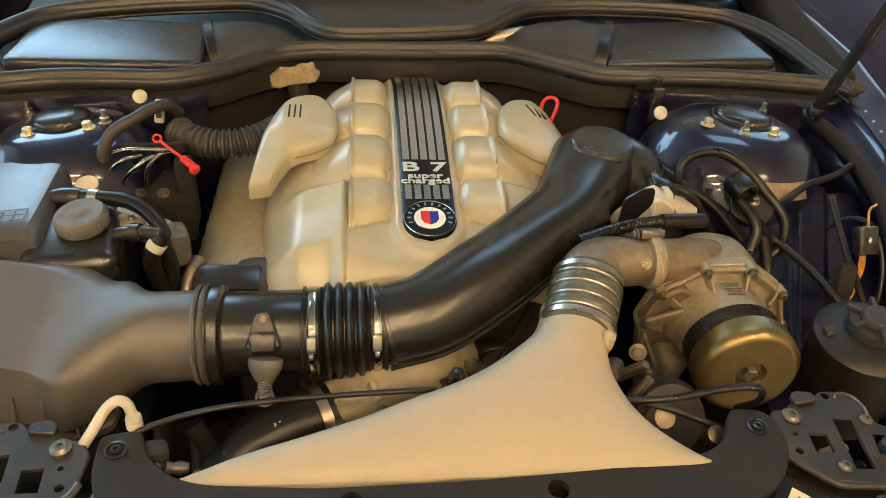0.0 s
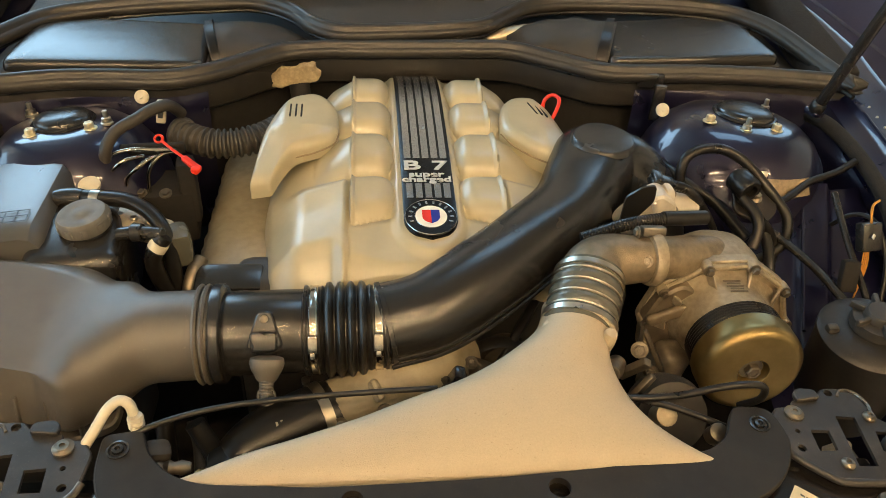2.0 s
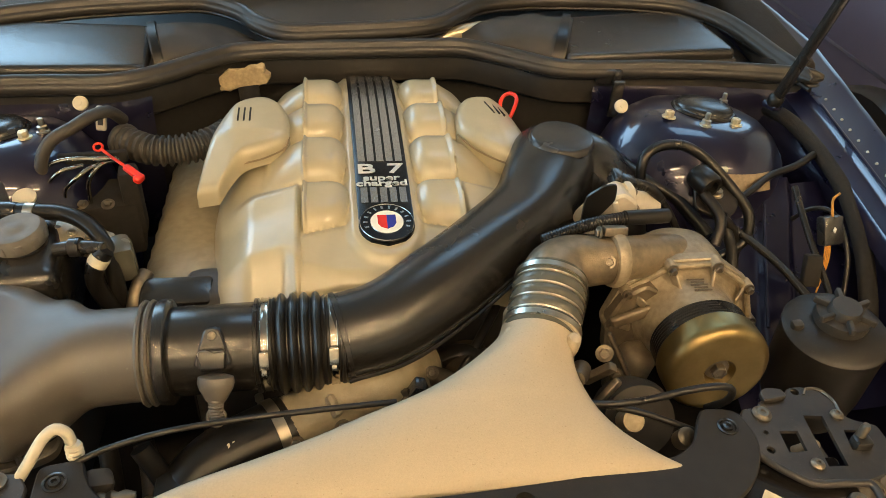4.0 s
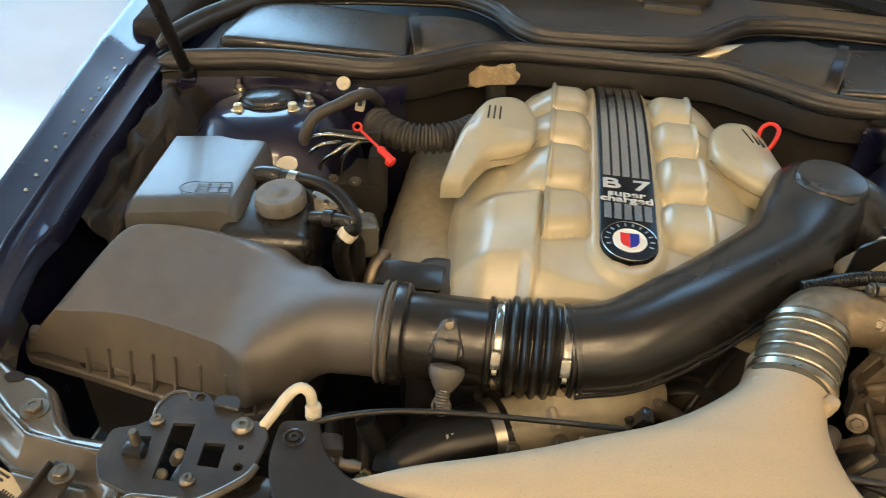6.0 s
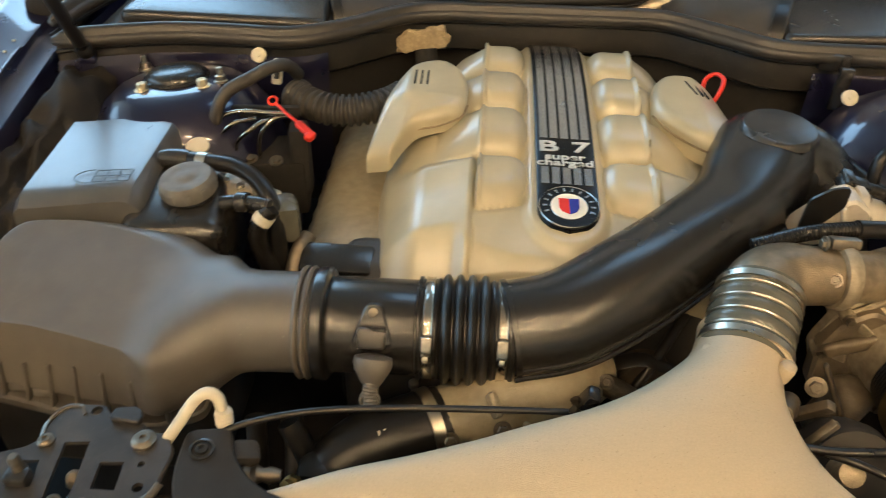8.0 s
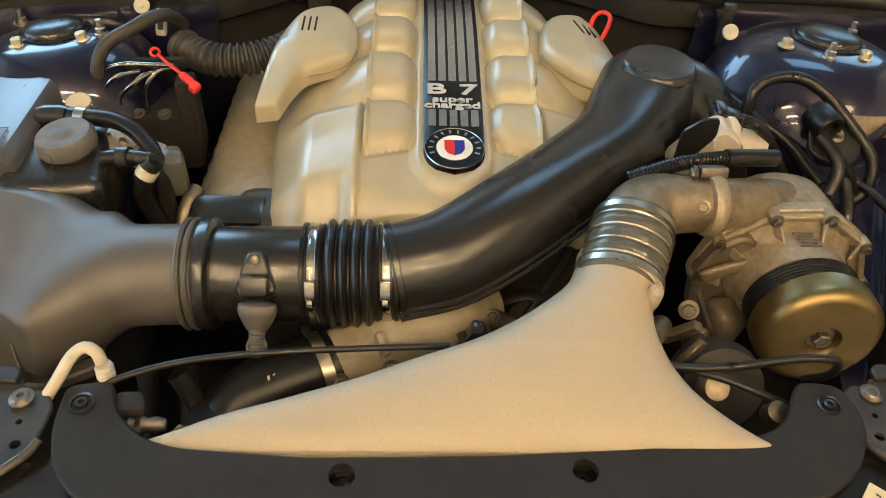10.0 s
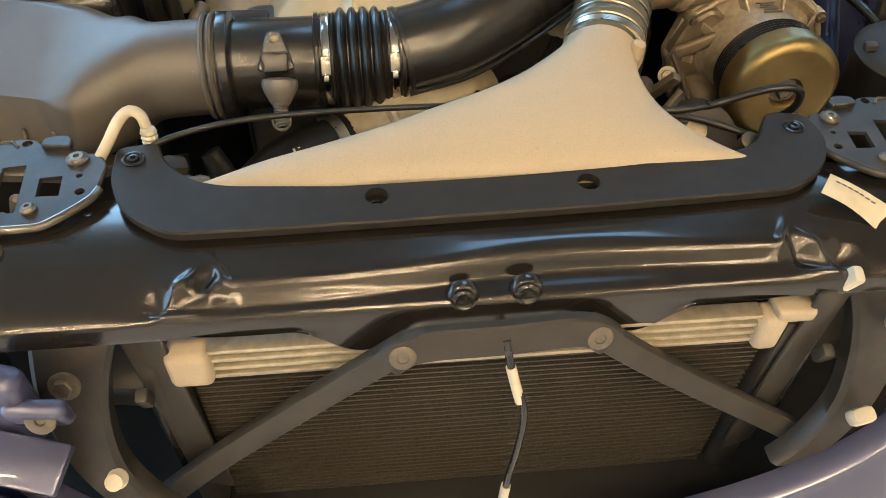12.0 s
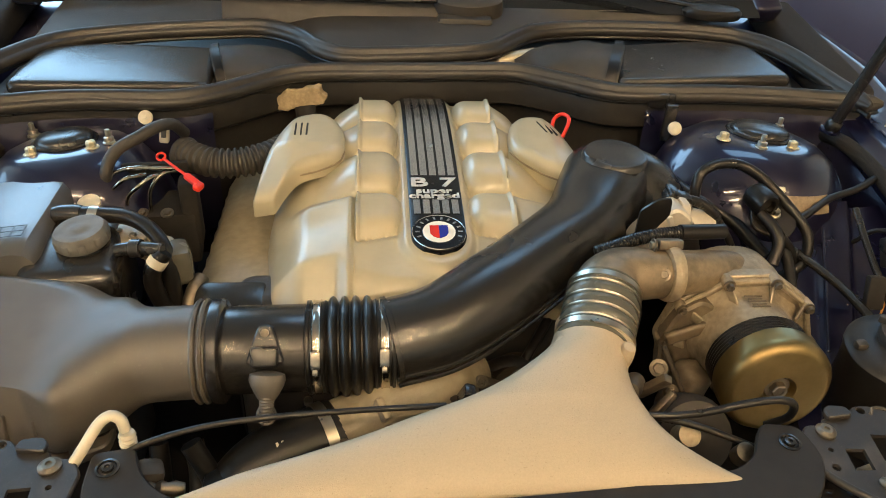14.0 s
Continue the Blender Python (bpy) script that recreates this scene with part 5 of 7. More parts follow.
def band(parent, m, r, w=0.006, name="hose_clamp"):
    """A flat steel clamp with its T-bolt."""
    cl = part(name, turned([(r, -w), (r + 0.0018, -w), (r + 0.0018, w), (r, w)], m, 48), "steel", parent, "bright T-bolt hose clamp")
    p = m @ Vector((0.74 * (r + 0.006), -0.67 * (r + 0.006), 0))
    way = m.to_3x3() @ Vector((-0.67, -0.74, 0))
    part("clamp_bolt", turned([(0.0035, -0.024), (0.0035, 0.018), (0.006, 0.018), (0.006, 0.025), (0.003, 0.026)], aim(p, -way), 10), "steel", cl)
    return cl


def silicone_hose():
    a, b = Vector((0.1995, 0.738, 0.8195)), Vector((0.2275, 0.812, 0.8455))
    way = (b - a).normalized()
    hose = thing("silicone_hose", "grey reinforced silicone hose held by bright clamps", "hose", at=a)
    n = (b - a).length
    prof = [(0.050, -0.004)]
    for k in range(3):
        h = 0.014 + (n - 0.028) * (k + 0.0) / 3
        step = (n - 0.028) / 3
        prof += [(0.0475, h + 0.001), (0.0505, h + step * 0.3), (0.0505, h + step * 0.7), (0.0475, h + step - 0.001)]
    prof += [(0.0475, n), (0.045, n + 0.004)]
    m = aim(a, way)
    part("hose_wall", turned([(0.0490, -0.006), (0.0500, 0.0), (0.0500, 0.012)] + prof[1:-1] + [(0.0480, n + 0.006), (0.045, n + 0.007)], m, 48), "hose_sil", hose)
    for k in range(4):
        h = 0.014 + (n - 0.028) * k / 3
        part("wire_ring", turned([(0.0470, h - 0.0018), (0.0500, h - 0.0012), (0.0508, h), (0.0500, h + 0.0012), (0.0470, h + 0.0018)], m, 48), "steel", hose, "steel support ring")
    band(hose, m @ Matrix.Translation((0, 0, 0.004)) @ Matrix.Rotation(radians(-30), 4, "Z"), 0.0503, 0.0040)
    band(hose, m @ Matrix.Translation((0, 0, n - 0.003)) @ Matrix.Rotation(radians(-30), 4, "Z"), 0.0483, 0.0038)


silicone_hose()


def throttle_actuator():
    ta = thing("throttle_actuator", "pale cast throttle motor with a black connector", "throttle actuator", at=(0.4, 0.98, 0.85))
    part("motor", sweep([(0.372, 0.975, 0.858), (0.380, 0.976, 0.857), (0.428, 0.984, 0.845), (0.437, 0.986, 0.843), (0.440, 0.9865, 0.8422)], [0.024, 0.0245, 0.022, 0.020, 0.015], 28), "cast_white", ta, "pale cast motor housing")
    way = Vector((0.95, 0.15, -0.22))
    plate_m = aim((0.3735, 0.972, 0.860), way)
    part("gear_case", plate(rounded([(-0.030, -0.022), (0.030, -0.026), (0.036, 0.010), (0.018, 0.040), (-0.020, 0.038), (-0.034, 0.012)], 0.010, 4), -0.010, 0.006, m=plate_m, edge=0.003), "cast_white", ta, "pale cast gear case")
    for dx, dy in ((-0.024, -0.015), (0.024, -0.018), (0.012, 0.031), (-0.014, 0.030)):
        hex_bolt("case_bolt", plate_m @ Vector((dx, dy, 0.006)), way, 0.0042, ta, "bolt")
    hex_bolt("motor_bolt", (0.390, 0.950, 0.862), (0.2, -0.8, 0.5), 0.0065, ta, "bolt")
    front = Matrix.Translation((0, 0.955, 0)) @ Matrix.Rotation(radians(90), 4, "X")
    part("throttle_body", plate(rounded([(0.302, 0.833), (0.304, 0.850), (0.345, 0.897), (0.360, 0.905), (0.386, 0.886), (0.388, 0.862), (0.360, 0.838), (0.326, 0.828)], 0.008, 3), -0.015, 0.024, m=front, edge=0.004), "cast_white", ta, "pale cast throttle body")
    part("body_rib", bar_like((0.347, 0.929, 0.893), (0.364, 0.929, 0.846), 0.005, 0.008), "cast_white", ta)
    part("heat_shield", plate(rounded([(0.298, 0.852), (0.299, 0.906), (0.322, 0.924), (0.342, 0.927), (0.344, 0.899), (0.310, 0.851)], 0.006, 3), 0.028, 0.032, m=front), "rubber", ta, "matt black heat shield")
    part("connector", block((0.042, 0.022, 0.018), pose(0.376, 0.985, 0.893, 10, 16, 4), 0.004), "black", ta, "black cable connector")
    part("connector_lock", block((0.016, 0.026, 0.008), pose(0.366, 0.982, 0.905, 10, 16, 4), 0.002), "black", ta)
    loom = thing("actuator_cable", "black ribbed cable sleeve", "cable", at=(0.41, 1.0, 0.88))
    c = curve_pts([(0.392, 0.985, 0.890), (0.412, 0.983, 0.885), (0.432, 0.98, 0.873), (0.463, 0.98, 0.837), (0.485, 0.975, 0.80), (0.498, 0.97, 0.76)], 70)
    part("sleeve", sweep(c, [(0.0072 + 0.0010 * (k % 2)) if k < 26 else 0.0062 for k in range(70)], 10), "rubber", loom)
    vent = thing("breather_hose", "black corrugated breather hose with a plain end", "hose", at=(0.3, 0.87, 0.88))
    c = curve_pts([(0.225, 0.868, 0.872), (0.29, 0.880, 0.888), (0.355, 0.893, 0.890)], 61)
    part("corrugated_hose", sweep(c, [0.0085 + 0.0013 * (k % 2) for k in range(61)], 12), "rubber", vent)
    part("hose_end", pipe([(0.350, 0.892, 0.890), (0.42, 0.903, 0.884)], 0.011, 6, 14), "rubber", vent)


throttle_actuator()


# ---- right side of the bay ----
def hose(name, label, pts, r, material="rubber", category="hose", n=36, sides=12, pname="hose_wall"):
    h = thing(name, label, category, at=pts[0])
    part(pname, pipe(pts, r, n, sides), material, h)
    return h


hose("vacuum_hose", "black looped vacuum hose beside the strut tower", [(0.440, 1.03, 0.80), (0.432, 1.035, 0.85), (0.430, 1.042, 0.882), (0.438, 1.050, 0.901), (0.464, 1.058, 0.911), (0.499, 1.058, 0.911), (0.531, 1.048, 0.898), (0.555, 1.030, 0.880), (0.582, 1.000, 0.855), (0.600, 0.980, 0.833), (0.602, 0.966, 0.812), (0.596, 0.957, 0.790), (0.577, 0.950, 0.778), (0.55, 0.95, 0.76)], 0.0085, n=70)
hose("vacuum_hose", "short black hose below the bracket", [(0.545, 0.995, 0.83), (0.556, 0.975, 0.82), (0.563, 0.946, 0.80), (0.560, 0.912, 0.775), (0.555, 0.89, 0.74)], 0.009)
hose("brake_pipe", "thick black pipe running past the strut tower", [(0.42, 1.20, 0.83), (0.47, 1.12, 0.815), (0.52, 1.07, 0.80), (0.56, 1.0, 0.77)], 0.011)
hose("wiring_loom", "black taped wiring loom along the inner wing", [(0.79, 1.30, 0.85), (0.795, 1.24, 0.86), (0.803, 1.17, 0.855), (0.805, 1.10, 0.845), (0.80, 1.02, 0.83), (0.785, 0.93, 0.80), (0.77, 0.86, 0.76), (0.76, 0.80, 0.70)], 0.014, "felt", "wiring loom", 40)
hose("wiring_loom", "thin black loom crossing to the bracket", [(0.60, 1.02, 0.825), (0.63, 1.036, 0.832), (0.687, 1.079, 0.835), (0.747, 1.101, 0.842), (0.79, 1.124, 0.85)], 0.0065, "rubber", "wiring loom")
hose("stay_rod", "slim black stay rod", [(0.575, 0.975, 0.805), (0.592, 0.961, 0.80), (0.624, 0.899, 0.79), (0.641, 0.841, 0.78), (0.66, 0.80, 0.76)], 0.007, "black", "rod")
hose("stay_rod", "slim black upright rod beside the connector", [(0.686, 1.006, 0.86), (0.680, 0.919, 0.82), (0.683, 0.841, 0.78), (0.684, 0.80, 0.75)], 0.0055, "lacquer", "rod")
hose("cable", "thin black cable behind the connector", [(0.70, 1.0, 0.80), (0.715, 0.98, 0.835), (0.735, 0.95, 0.84), (0.742, 0.90, 0.80), (0.735, 0.86, 0.74)], 0.004, "rubber", "cable")


def bracket_cluster():
    b = thing("valve_bracket", "dark bracket holding a small valve and its clip", "bracket", at=(0.55, 1.02, 0.82))
    bp = pose(0.545, 1.000, 0.850, 26, 8, -22)
    part("bracket_plate", plate(rounded([(-0.026, -0.034), (0.026, -0.040), (0.042, -0.010), (0.030, 0.034), (-0.004, 0.048), (-0.038, 0.026)], 0.014), -0.003, 0.003, m=bp, edge=0.0015), "tank", b)
    part("valve_body", turned([(0.018, -0.02), (0.021, -0.016), (0.021, 0.016), (0.018, 0.021), (0.012, 0.021), (0.011, 0.012), (0, 0.012)], bp @ pose(-0.024, 0.012, 0.016, 70, 0, 40), 24), "rubber", b)
    part("valve_pipe", pipe([bp @ Vector((-0.02, -0.012, 0.014)), bp @ Vector((0.004, -0.034, 0.016)), bp @ Vector((0.016, -0.056, 0.010)), bp @ Vector((0.016, -0.085, -0.004))], 0.009, 20, 14), "rubber", b, "shiny black rubber pipe")
    part("clip", block((0.013, 0.010, 0.012), bp @ pose(0.006, 0.050, 0.006, 0, 0, 20), 0.003), "white", b, "cream plastic clip")
    hex_bolt("bracket_bolt", bp @ Vector((0.004, 0.004, 0.003)), bp.to_3x3() @ Vector((0, 0, 1)), 0.0062, b, "steel", h=0.011)

    part("valve_pipe", pipe([(0.548, 0.965, 0.835), (0.572, 0.962, 0.808), (0.592, 0.965, 0.765), (0.600, 0.97, 0.71)], 0.0085, 20, 14), "rubber", b, "shiny black rubber pipe")


bracket_cluster()


def inner_panel():
    """The pressed blue sheet between the tower and the fluid tank."""
    def h(x, y):
        z = 0.795 - 0.42 * (1.08 - y) + 0.10 * max(0.0, x - 0.70)
        edge = x - (0.660 - 0.32 * (1.02 - y))
        z += 0.012 * smooth01(-0.006, 0.006, edge) - 0.016 * smooth01(0.050, 0.062, edge)
        return z + 0.010 * math.exp(-((x - 0.735) / 0.02) ** 2 - ((y - 1.02) / 0.03) ** 2)

    rings = [[(x, y, h(x, y)) for x in np.linspace(0.530, 0.800, 70)] for y in np.linspace(0.72, 1.10, 50)]
    p = part("inner_panel", skin(bmesh.new(), rings, closed=False), "blue", CAR, "dark blue pressed inner wing panel", smooth=60)
    seam = [(0.662 - 0.32 * (1.02 - y), y) for y in np.linspace(0.84, 1.05, 14)]
    part("panel_seam", sweep([(x + 0.004, y, h(x + 0.012, y) + 0.001) for x, y in seam], 0.0030, 8), "blue", p)


inner_panel()


def wire_plug():
    w = thing("wiring_connector", "black square connector with orange and yellow wires", "connector", at=(0.69, 0.9, 0.83))
    part("connector_body", block((0.036, 0.020, 0.046), pose(0.705, 0.915, 0.838, -30, 0, 8), 0.004), "black", w)
    part("white_mark", block((0.007, 0.0015, 0.007), pose(0.704, 0.9045, 0.846, -30, 45, 8), 0), "logo_white", w)
    for k in range(4):
        part("wire", pipe([(0.699 + 0.0025 * k, 0.905, 0.822), (0.697 + 0.003 * k, 0.893, 0.80), (0.700 + 0.001 * k, 0.885, 0.77), (0.70, 0.88, 0.73)], 0.0012, 14, 6), "orange", w, "orange wire")
    part("wire", pipe([(0.703, 0.92, 0.86), (0.70, 0.93, 0.885), (0.715, 0.94, 0.89)], 0.002, 12, 6), "orange", w, "orange wire")
    part("second_plug", block((0.026, 0.018, 0.05), pose(0.66, 0.865, 0.80, -25, 0, -10), 0.004), "felt", w)


wire_plug()


def power_steering_tank():
    t = thing("steering_fluid_tank", "dusty black round fluid tank with a ribbed screw cap", "fluid tank", at=(0.598, 0.74, 0.7))
    m = pose(0.626, 0.737, 0.803, 4, -4, 0) @ Matrix.Diagonal((1.2, 1.2, 1.1, 1))
    part("tank_body", turned([(0.040, -0.16), (0.052, -0.15), (0.0575, -0.10), (0.0585, -0.02), (0.060, -0.012), (0.060, -0.004), (0.055, 0.002), (0.030, 0.006), (0, 0.006)], m, 48), "tank", t)
    cap = part("tank_cap", turned([(0.030, 0.004), (0.031, 0.012), (0.0295, 0.020), (0.019, 0.0215), (0.018, 0.030), (0.016, 0.033), (0, 0.033)], m @ pose(0.005, 0.005, 0), 32), "black_dusty", t, "black screw cap")
    for k in range(6):
        part("cap_rib", block((0.026, 0.006, 0.010), m @ pose(0.005, 0.005, 0.024) @ Matrix.Rotation(radians(60 * k + 15), 4, "Z") @ pose(0.022, 0, 0), 0.002), "black_dusty", cap)
    part("lug", block((0.014, 0.012, 0.014), m @ pose(-0.047, 0.006, 0.004), 0.004), "black_dusty", t)
    return t


power_steering_tank()


def gas_strut(foot, top, name="gas_strut"):
    g = thing(name, "black gas strut holding up the bonnet", "gas strut", at=foot, group="bonnet gas struts")
    part("strut_tube", sweep([foot, Vector(foot).lerp(Vector(top), 0.02), Vector(foot).lerp(Vector(top), 0.98), top], [0.008, 0.0105, 0.0105, 0.008], 16), "black", g)
    part("ball_joint", turned([(0.010, -0.012), (0.014, -0.006), (0.014, 0.008), (0.009, 0.014)], aim(foot, Vector(top) - Vector(foot)), 16), "rubber", g)
    part("foot_bracket", block((0.026, 0.032, 0.014), pose(foot[0], foot[1] + 0.005, foot[2] - 0.012, 0, 10, 20), 0.005), "blue", g, "blue painted foot bracket")


gas_strut((0.762, 1.245, 0.895), (0.822, 1.10, 1.50))
gas_strut((-0.748, 1.236, 0.890), (-0.728, 0.97, 1.40))


# ---- brackets at the front ----
def lamp_bracket(s):
    """The black slotted mounting plate beside the radiator trim; s = -1 left, 1 right."""
    def q(x, y):
        return (x, y) if s < 0 else (0.025 - x, y + 0.02)

    br = thing("lamp_bracket", "black slotted steel mounting plate with bolts", "bracket", at=(*q(-0.46, 0.54), 0.8), group="lamp mounting plates")
    out = [(-0.556, 0.512), (-0.556, 0.550), (-0.530, 0.560), (-0.519, 0.572), (-0.520, 0.590), (-0.513, 0.607), (-0.492, 0.617), (-0.472, 0.616), (-0.459, 0.602), (-0.424, 0.598), (-0.422, 0.588), (-0.398, 0.588), (-0.385, 0.568), (-0.389, 0.520), (-0.427, 0.482), (-0.50, 0.474), (-0.540, 0.486)]
    slots = [[(-0.494, 0.568), (-0.470, 0.571), (-0.462, 0.497), (-0.486, 0.496)], [(-0.451, 0.549), (-0.428, 0.551), (-0.425, 0.520), (-0.448, 0.520)], [(-0.528, 0.544), (-0.509, 0.546), (-0.503, 0.517), (-0.527, 0.516)]]
    small = [circle(-0.411, 0.550, 0.0034, 10), circle(-0.405, 0.525, 0.0052, 12), circle(-0.479, 0.608, 0.0056, 14)]
    part("slotted_plate", plate(rounded([q(*p) for p in out], 0.006, 3), 0.7985, 0.8035, [[q(*p) for p in h] for h in slots] + [[q(*p) for p in h] for h in small], edge=0.0018), "bracket", br)
    tab = [(-0.461, 0.596), (-0.459, 0.610), (-0.437, 0.613), (-0.428, 0.606), (-0.428, 0.592)]
    part("tab", plate(rounded([q(*p) for p in tab], 0.005, 3), 0.8045, 0.8105, edge=0.0015), "bracket", br)
    lip = [(-0.519, 0.572), (-0.521, 0.590), (-0.513, 0.608), (-0.497, 0.612), (-0.488, 0.602)]
    part("ear_lip", sweep(curve_pts([(*q(*p), 0.8035) for p in lip], 24), 0.0022, 8), "carrier_lit", br)
    # the left edge takes the lit copy, so its highlight is in the colour
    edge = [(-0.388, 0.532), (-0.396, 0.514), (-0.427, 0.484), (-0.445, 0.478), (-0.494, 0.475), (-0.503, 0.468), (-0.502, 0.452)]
    part("rolled_edge", sweep(curve_pts([(*q(*p), 0.7995) for p in edge], 40), 0.0048, 10), "carrier_lit" if s < 0 else "bracket", br)
    px, py = q(-0.479, 0.456)
    part("boss", turned([(0.0125, -0.012), (0.0115, 0), (0.0105, 0.002), (0.005, 0.0022), (0.004, 0.0005), (0, 0.0005)], pose(px, py, 0.795), 24), "bolt", br)
    for x, y in ((-0.484, 0.548), (-0.492, 0.520)):
        px, py = q(x, y)
        part("plug", turned([(0.0075, -0.03), (0.0075, 0.0), (0.005, 0.004), (0, 0.005)], pose(px, py, 0.775, 20, 25), 14), "cast", br, "dusty pale plug under the slot")
    for x, y, r in ((-0.512, 0.567, 0.0048), (-0.449, 0.500, 0.0048), (-0.418, 0.576, 0.0070)):
        px, py = q(x, y)
        part("rivet", turned([(r * 1.7, -0.001), (r * 1.7, 0.0015), (r * 1.2, 0.003), (r, 0.005), (r * 0.5, 0.005), (r * 0.45, 0.003)], pose(px, py, 0.805), 20), "bolt", br)
    px, py = q(-0.517, 0.529)
    part("stud", turned([(0.006, 0), (0.007, 0.004), (0.0055, 0.010), (0.0055, 0.022), (0.004, 0.026)], pose(px, py, 0.806), 16), "bolt", br)
    part("stud_block", block((0.022, 0.016, 0.016), pose(px, py - 0.006, 0.806), 0.003), "black", br)


lamp_bracket(-1)
lamp_bracket(1)


def side_panel(s):
    """Pressed black panel from the slotted plate out to the wing."""
    def q(x, y):
        return (x if s < 0 else 0.025 - x, y if s < 0 else y + 0.02)

    fold = [Vector(v) for v in ((-0.90, 0.72), (-0.83, 0.66), (-0.775, 0.622), (-0.735, 0.578), (-0.70, 0.553), (-0.655, 0.526), (-0.600, 0.520), (-0.555, 0.518), (-0.535, 0.500), (-0.520, 0.43))]

    def h(x, y):
        """The panel steps down across a pressed fold that runs forward from the wing."""
        p, best, side = Vector((x, y)), 9.0, 1.0
        for a, b in zip(fold, fold[1:]):
            t = min(1.0, max(0.0, (p - a).dot(b - a) / (b - a).length_squared))
            q = a.lerp(b, t)
            d = (p - q).length
            if d < best:
                best, side = d, (b - a).x * (p - a).y - (b - a).y * (p - a).x
        d = best if side > 0 else -best
        z = 0.783 + 0.017 * (smooth01(-0.010, 0.008, d) - 1)
        z += 0.0058 * math.exp(-((d - 0.010) / 0.005) ** 2) - 0.004 * math.exp(-((d + 0.016) / 0.006) ** 2) + 0.004 * math.exp(-((d + 0.030) / 0.007) ** 2)
        z -= 0.010 * smooth01(-0.040, -0.050, d) + 0.012 * smooth01(-0.078, -0.092, d)
        z += 0.0035 * math.exp(-((d + 0.038) / 0.0045) ** 2) + 0.0045 * math.exp(-((d + 0.074) / 0.006) ** 2)
        return z - 0.04 * smooth01(0.50, 0.43, y) * (1 if x < -0.60 else 0.6) + 0.10 * max(0, -0.72 - x)
    bm = bmesh.new()
    rings = []
    for u in np.linspace(0, 1, 120):
        x = -0.870 + 0.388 * u
        back = np.interp(x, [-0.87, -0.815, -0.785, -0.772, -0.750, -0.722, -0.694, -0.665, -0.632, -0.610, -0.568, -0.482], [0.80, 0.755, 0.735, 0.690, 0.645, 0.629, 0.626, 0.611, 0.569, 0.553, 0.553, 0.50])
        front = np.interp(x, [-0.87, -0.815, -0.73, -0.66, -0.60, -0.565, -0.482], [0.64, 0.60, 0.548, 0.505, 0.458, 0.44, 0.405])
        rings.append([(*q(x, y), h(x, y) - 0.011 * max(0.0, (y - back + 0.016) / 0.016) ** 2) for y in np.linspace(front, back, 80)] + [(*q(x, back + 0.002), h(x, back) - 0.020), (*q(x, back + 0.003), h(x, back) - 0.05)])
    skin(bm, rings, closed=False)
    p = part("wing_carrier", bm, "carrier_lit", CAR, "glossy black pressed wing carrier panel")
    for x, y, r in ((-0.664, 0.572, 0.0105),):
        hex_bolt("carrier_bolt", (*q(x, y), h(x, y)), (0, 0, 1), r, p, "bolt")
    # no opening here, a near-black disc paints in the hole's shade
    part("carrier_hole", turned([(0.010, 0), (0.010, 0.0015), (0, 0.0012)], pose(*q(-0.714, 0.613), h(-0.714, 0.613)) @ Matrix.Diagonal((1.25, 0.8, 1, 1)), 20), "dark", p)

    # the bolted pad where the panel meets the wing
    zp = h(-0.80, 0.715) + 0.004
    pad = [(-0.822, 0.690), (-0.832, 0.745), (-0.815, 0.758), (-0.784, 0.744), (-0.772, 0.690), (-0.785, 0.672)]
    pp = part("bolt_pad", plate(rounded([q(*v) for v in pad], 0.008, 3), zp, zp + 0.006, edge=0.002), "bracket", p)
    part("pad_lip", sweep(curve_pts([(*q(x, y), zp + 0.007) for x, y in ((-0.835, 0.684), (-0.805, 0.668), (-0.780, 0.668), (-0.770, 0.690), (-0.775, 0.715), (-0.782, 0.742))], 30), 0.0042, 10), "carrier_lit", pp)
    hex_bolt("carrier_bolt", (*q(-0.803, 0.714), zp + 0.006), (0, 0, 1), 0.0065, pp, "bolt")
    # a black strap bolted on, running forward to the bumper
    zs = 0.794
    strap = part("bumper_strap", bar_like((*q(-0.582, 0.502), zs), (*q(-0.606, 0.425), zs - 0.022), 0.032, 0.005), "bracket", p)
    part("strap_edge", bar_like((*q(-0.598, 0.500), zs + 0.004), (*q(-0.622, 0.424), zs - 0.018), 0.004, 0.012), "bracket", strap)
    hex_bolt("strap_bolt", (*q(-0.581, 0.489), zs + 0.003), (0, 0, 1), 0.0085, strap, "bolt")


side_panel(-1)
side_panel(1)


def headlamp(s):
    x = -0.66 if s < 0 else 0.685
    hl = thing("headlamp", "black headlamp housing with a printed paper label on top", "headlamp", at=(x, 0.45, 0.7), group="headlamps")
    part("housing", block((0.26, 0.12, 0.16), pose(x + 0.03 * s, 0.475, 0.622, 8, 0, 20 * s), 0.02, 3), "black_dusty", hl)
    m = pose(-0.700, 0.518, 0.706, 8, 0, -20) if s < 0 else pose(0.715, 0.532, 0.722, 12, 0, 20)
    lab = part("paper_label", block((0.11, 0.034, 0.0012), m, 0), "paper", hl, "cream printed paper label")
    for k in range(5):
        part("print_bar", block((0.05 - 0.006 * (k % 3), 0.003, 0.0008), m @ pose(-0.02, 0.0125 - 0.006 * k, 0.0010), 0), "mark", lab)
    for k in range(9):
        part("print_bar", block((0.0022, 0.016, 0.0008), m @ pose(0.012 + 0.0042 * k, -0.008, 0.0010), 0), "mark", lab)
    return hl


headlamp(-1)


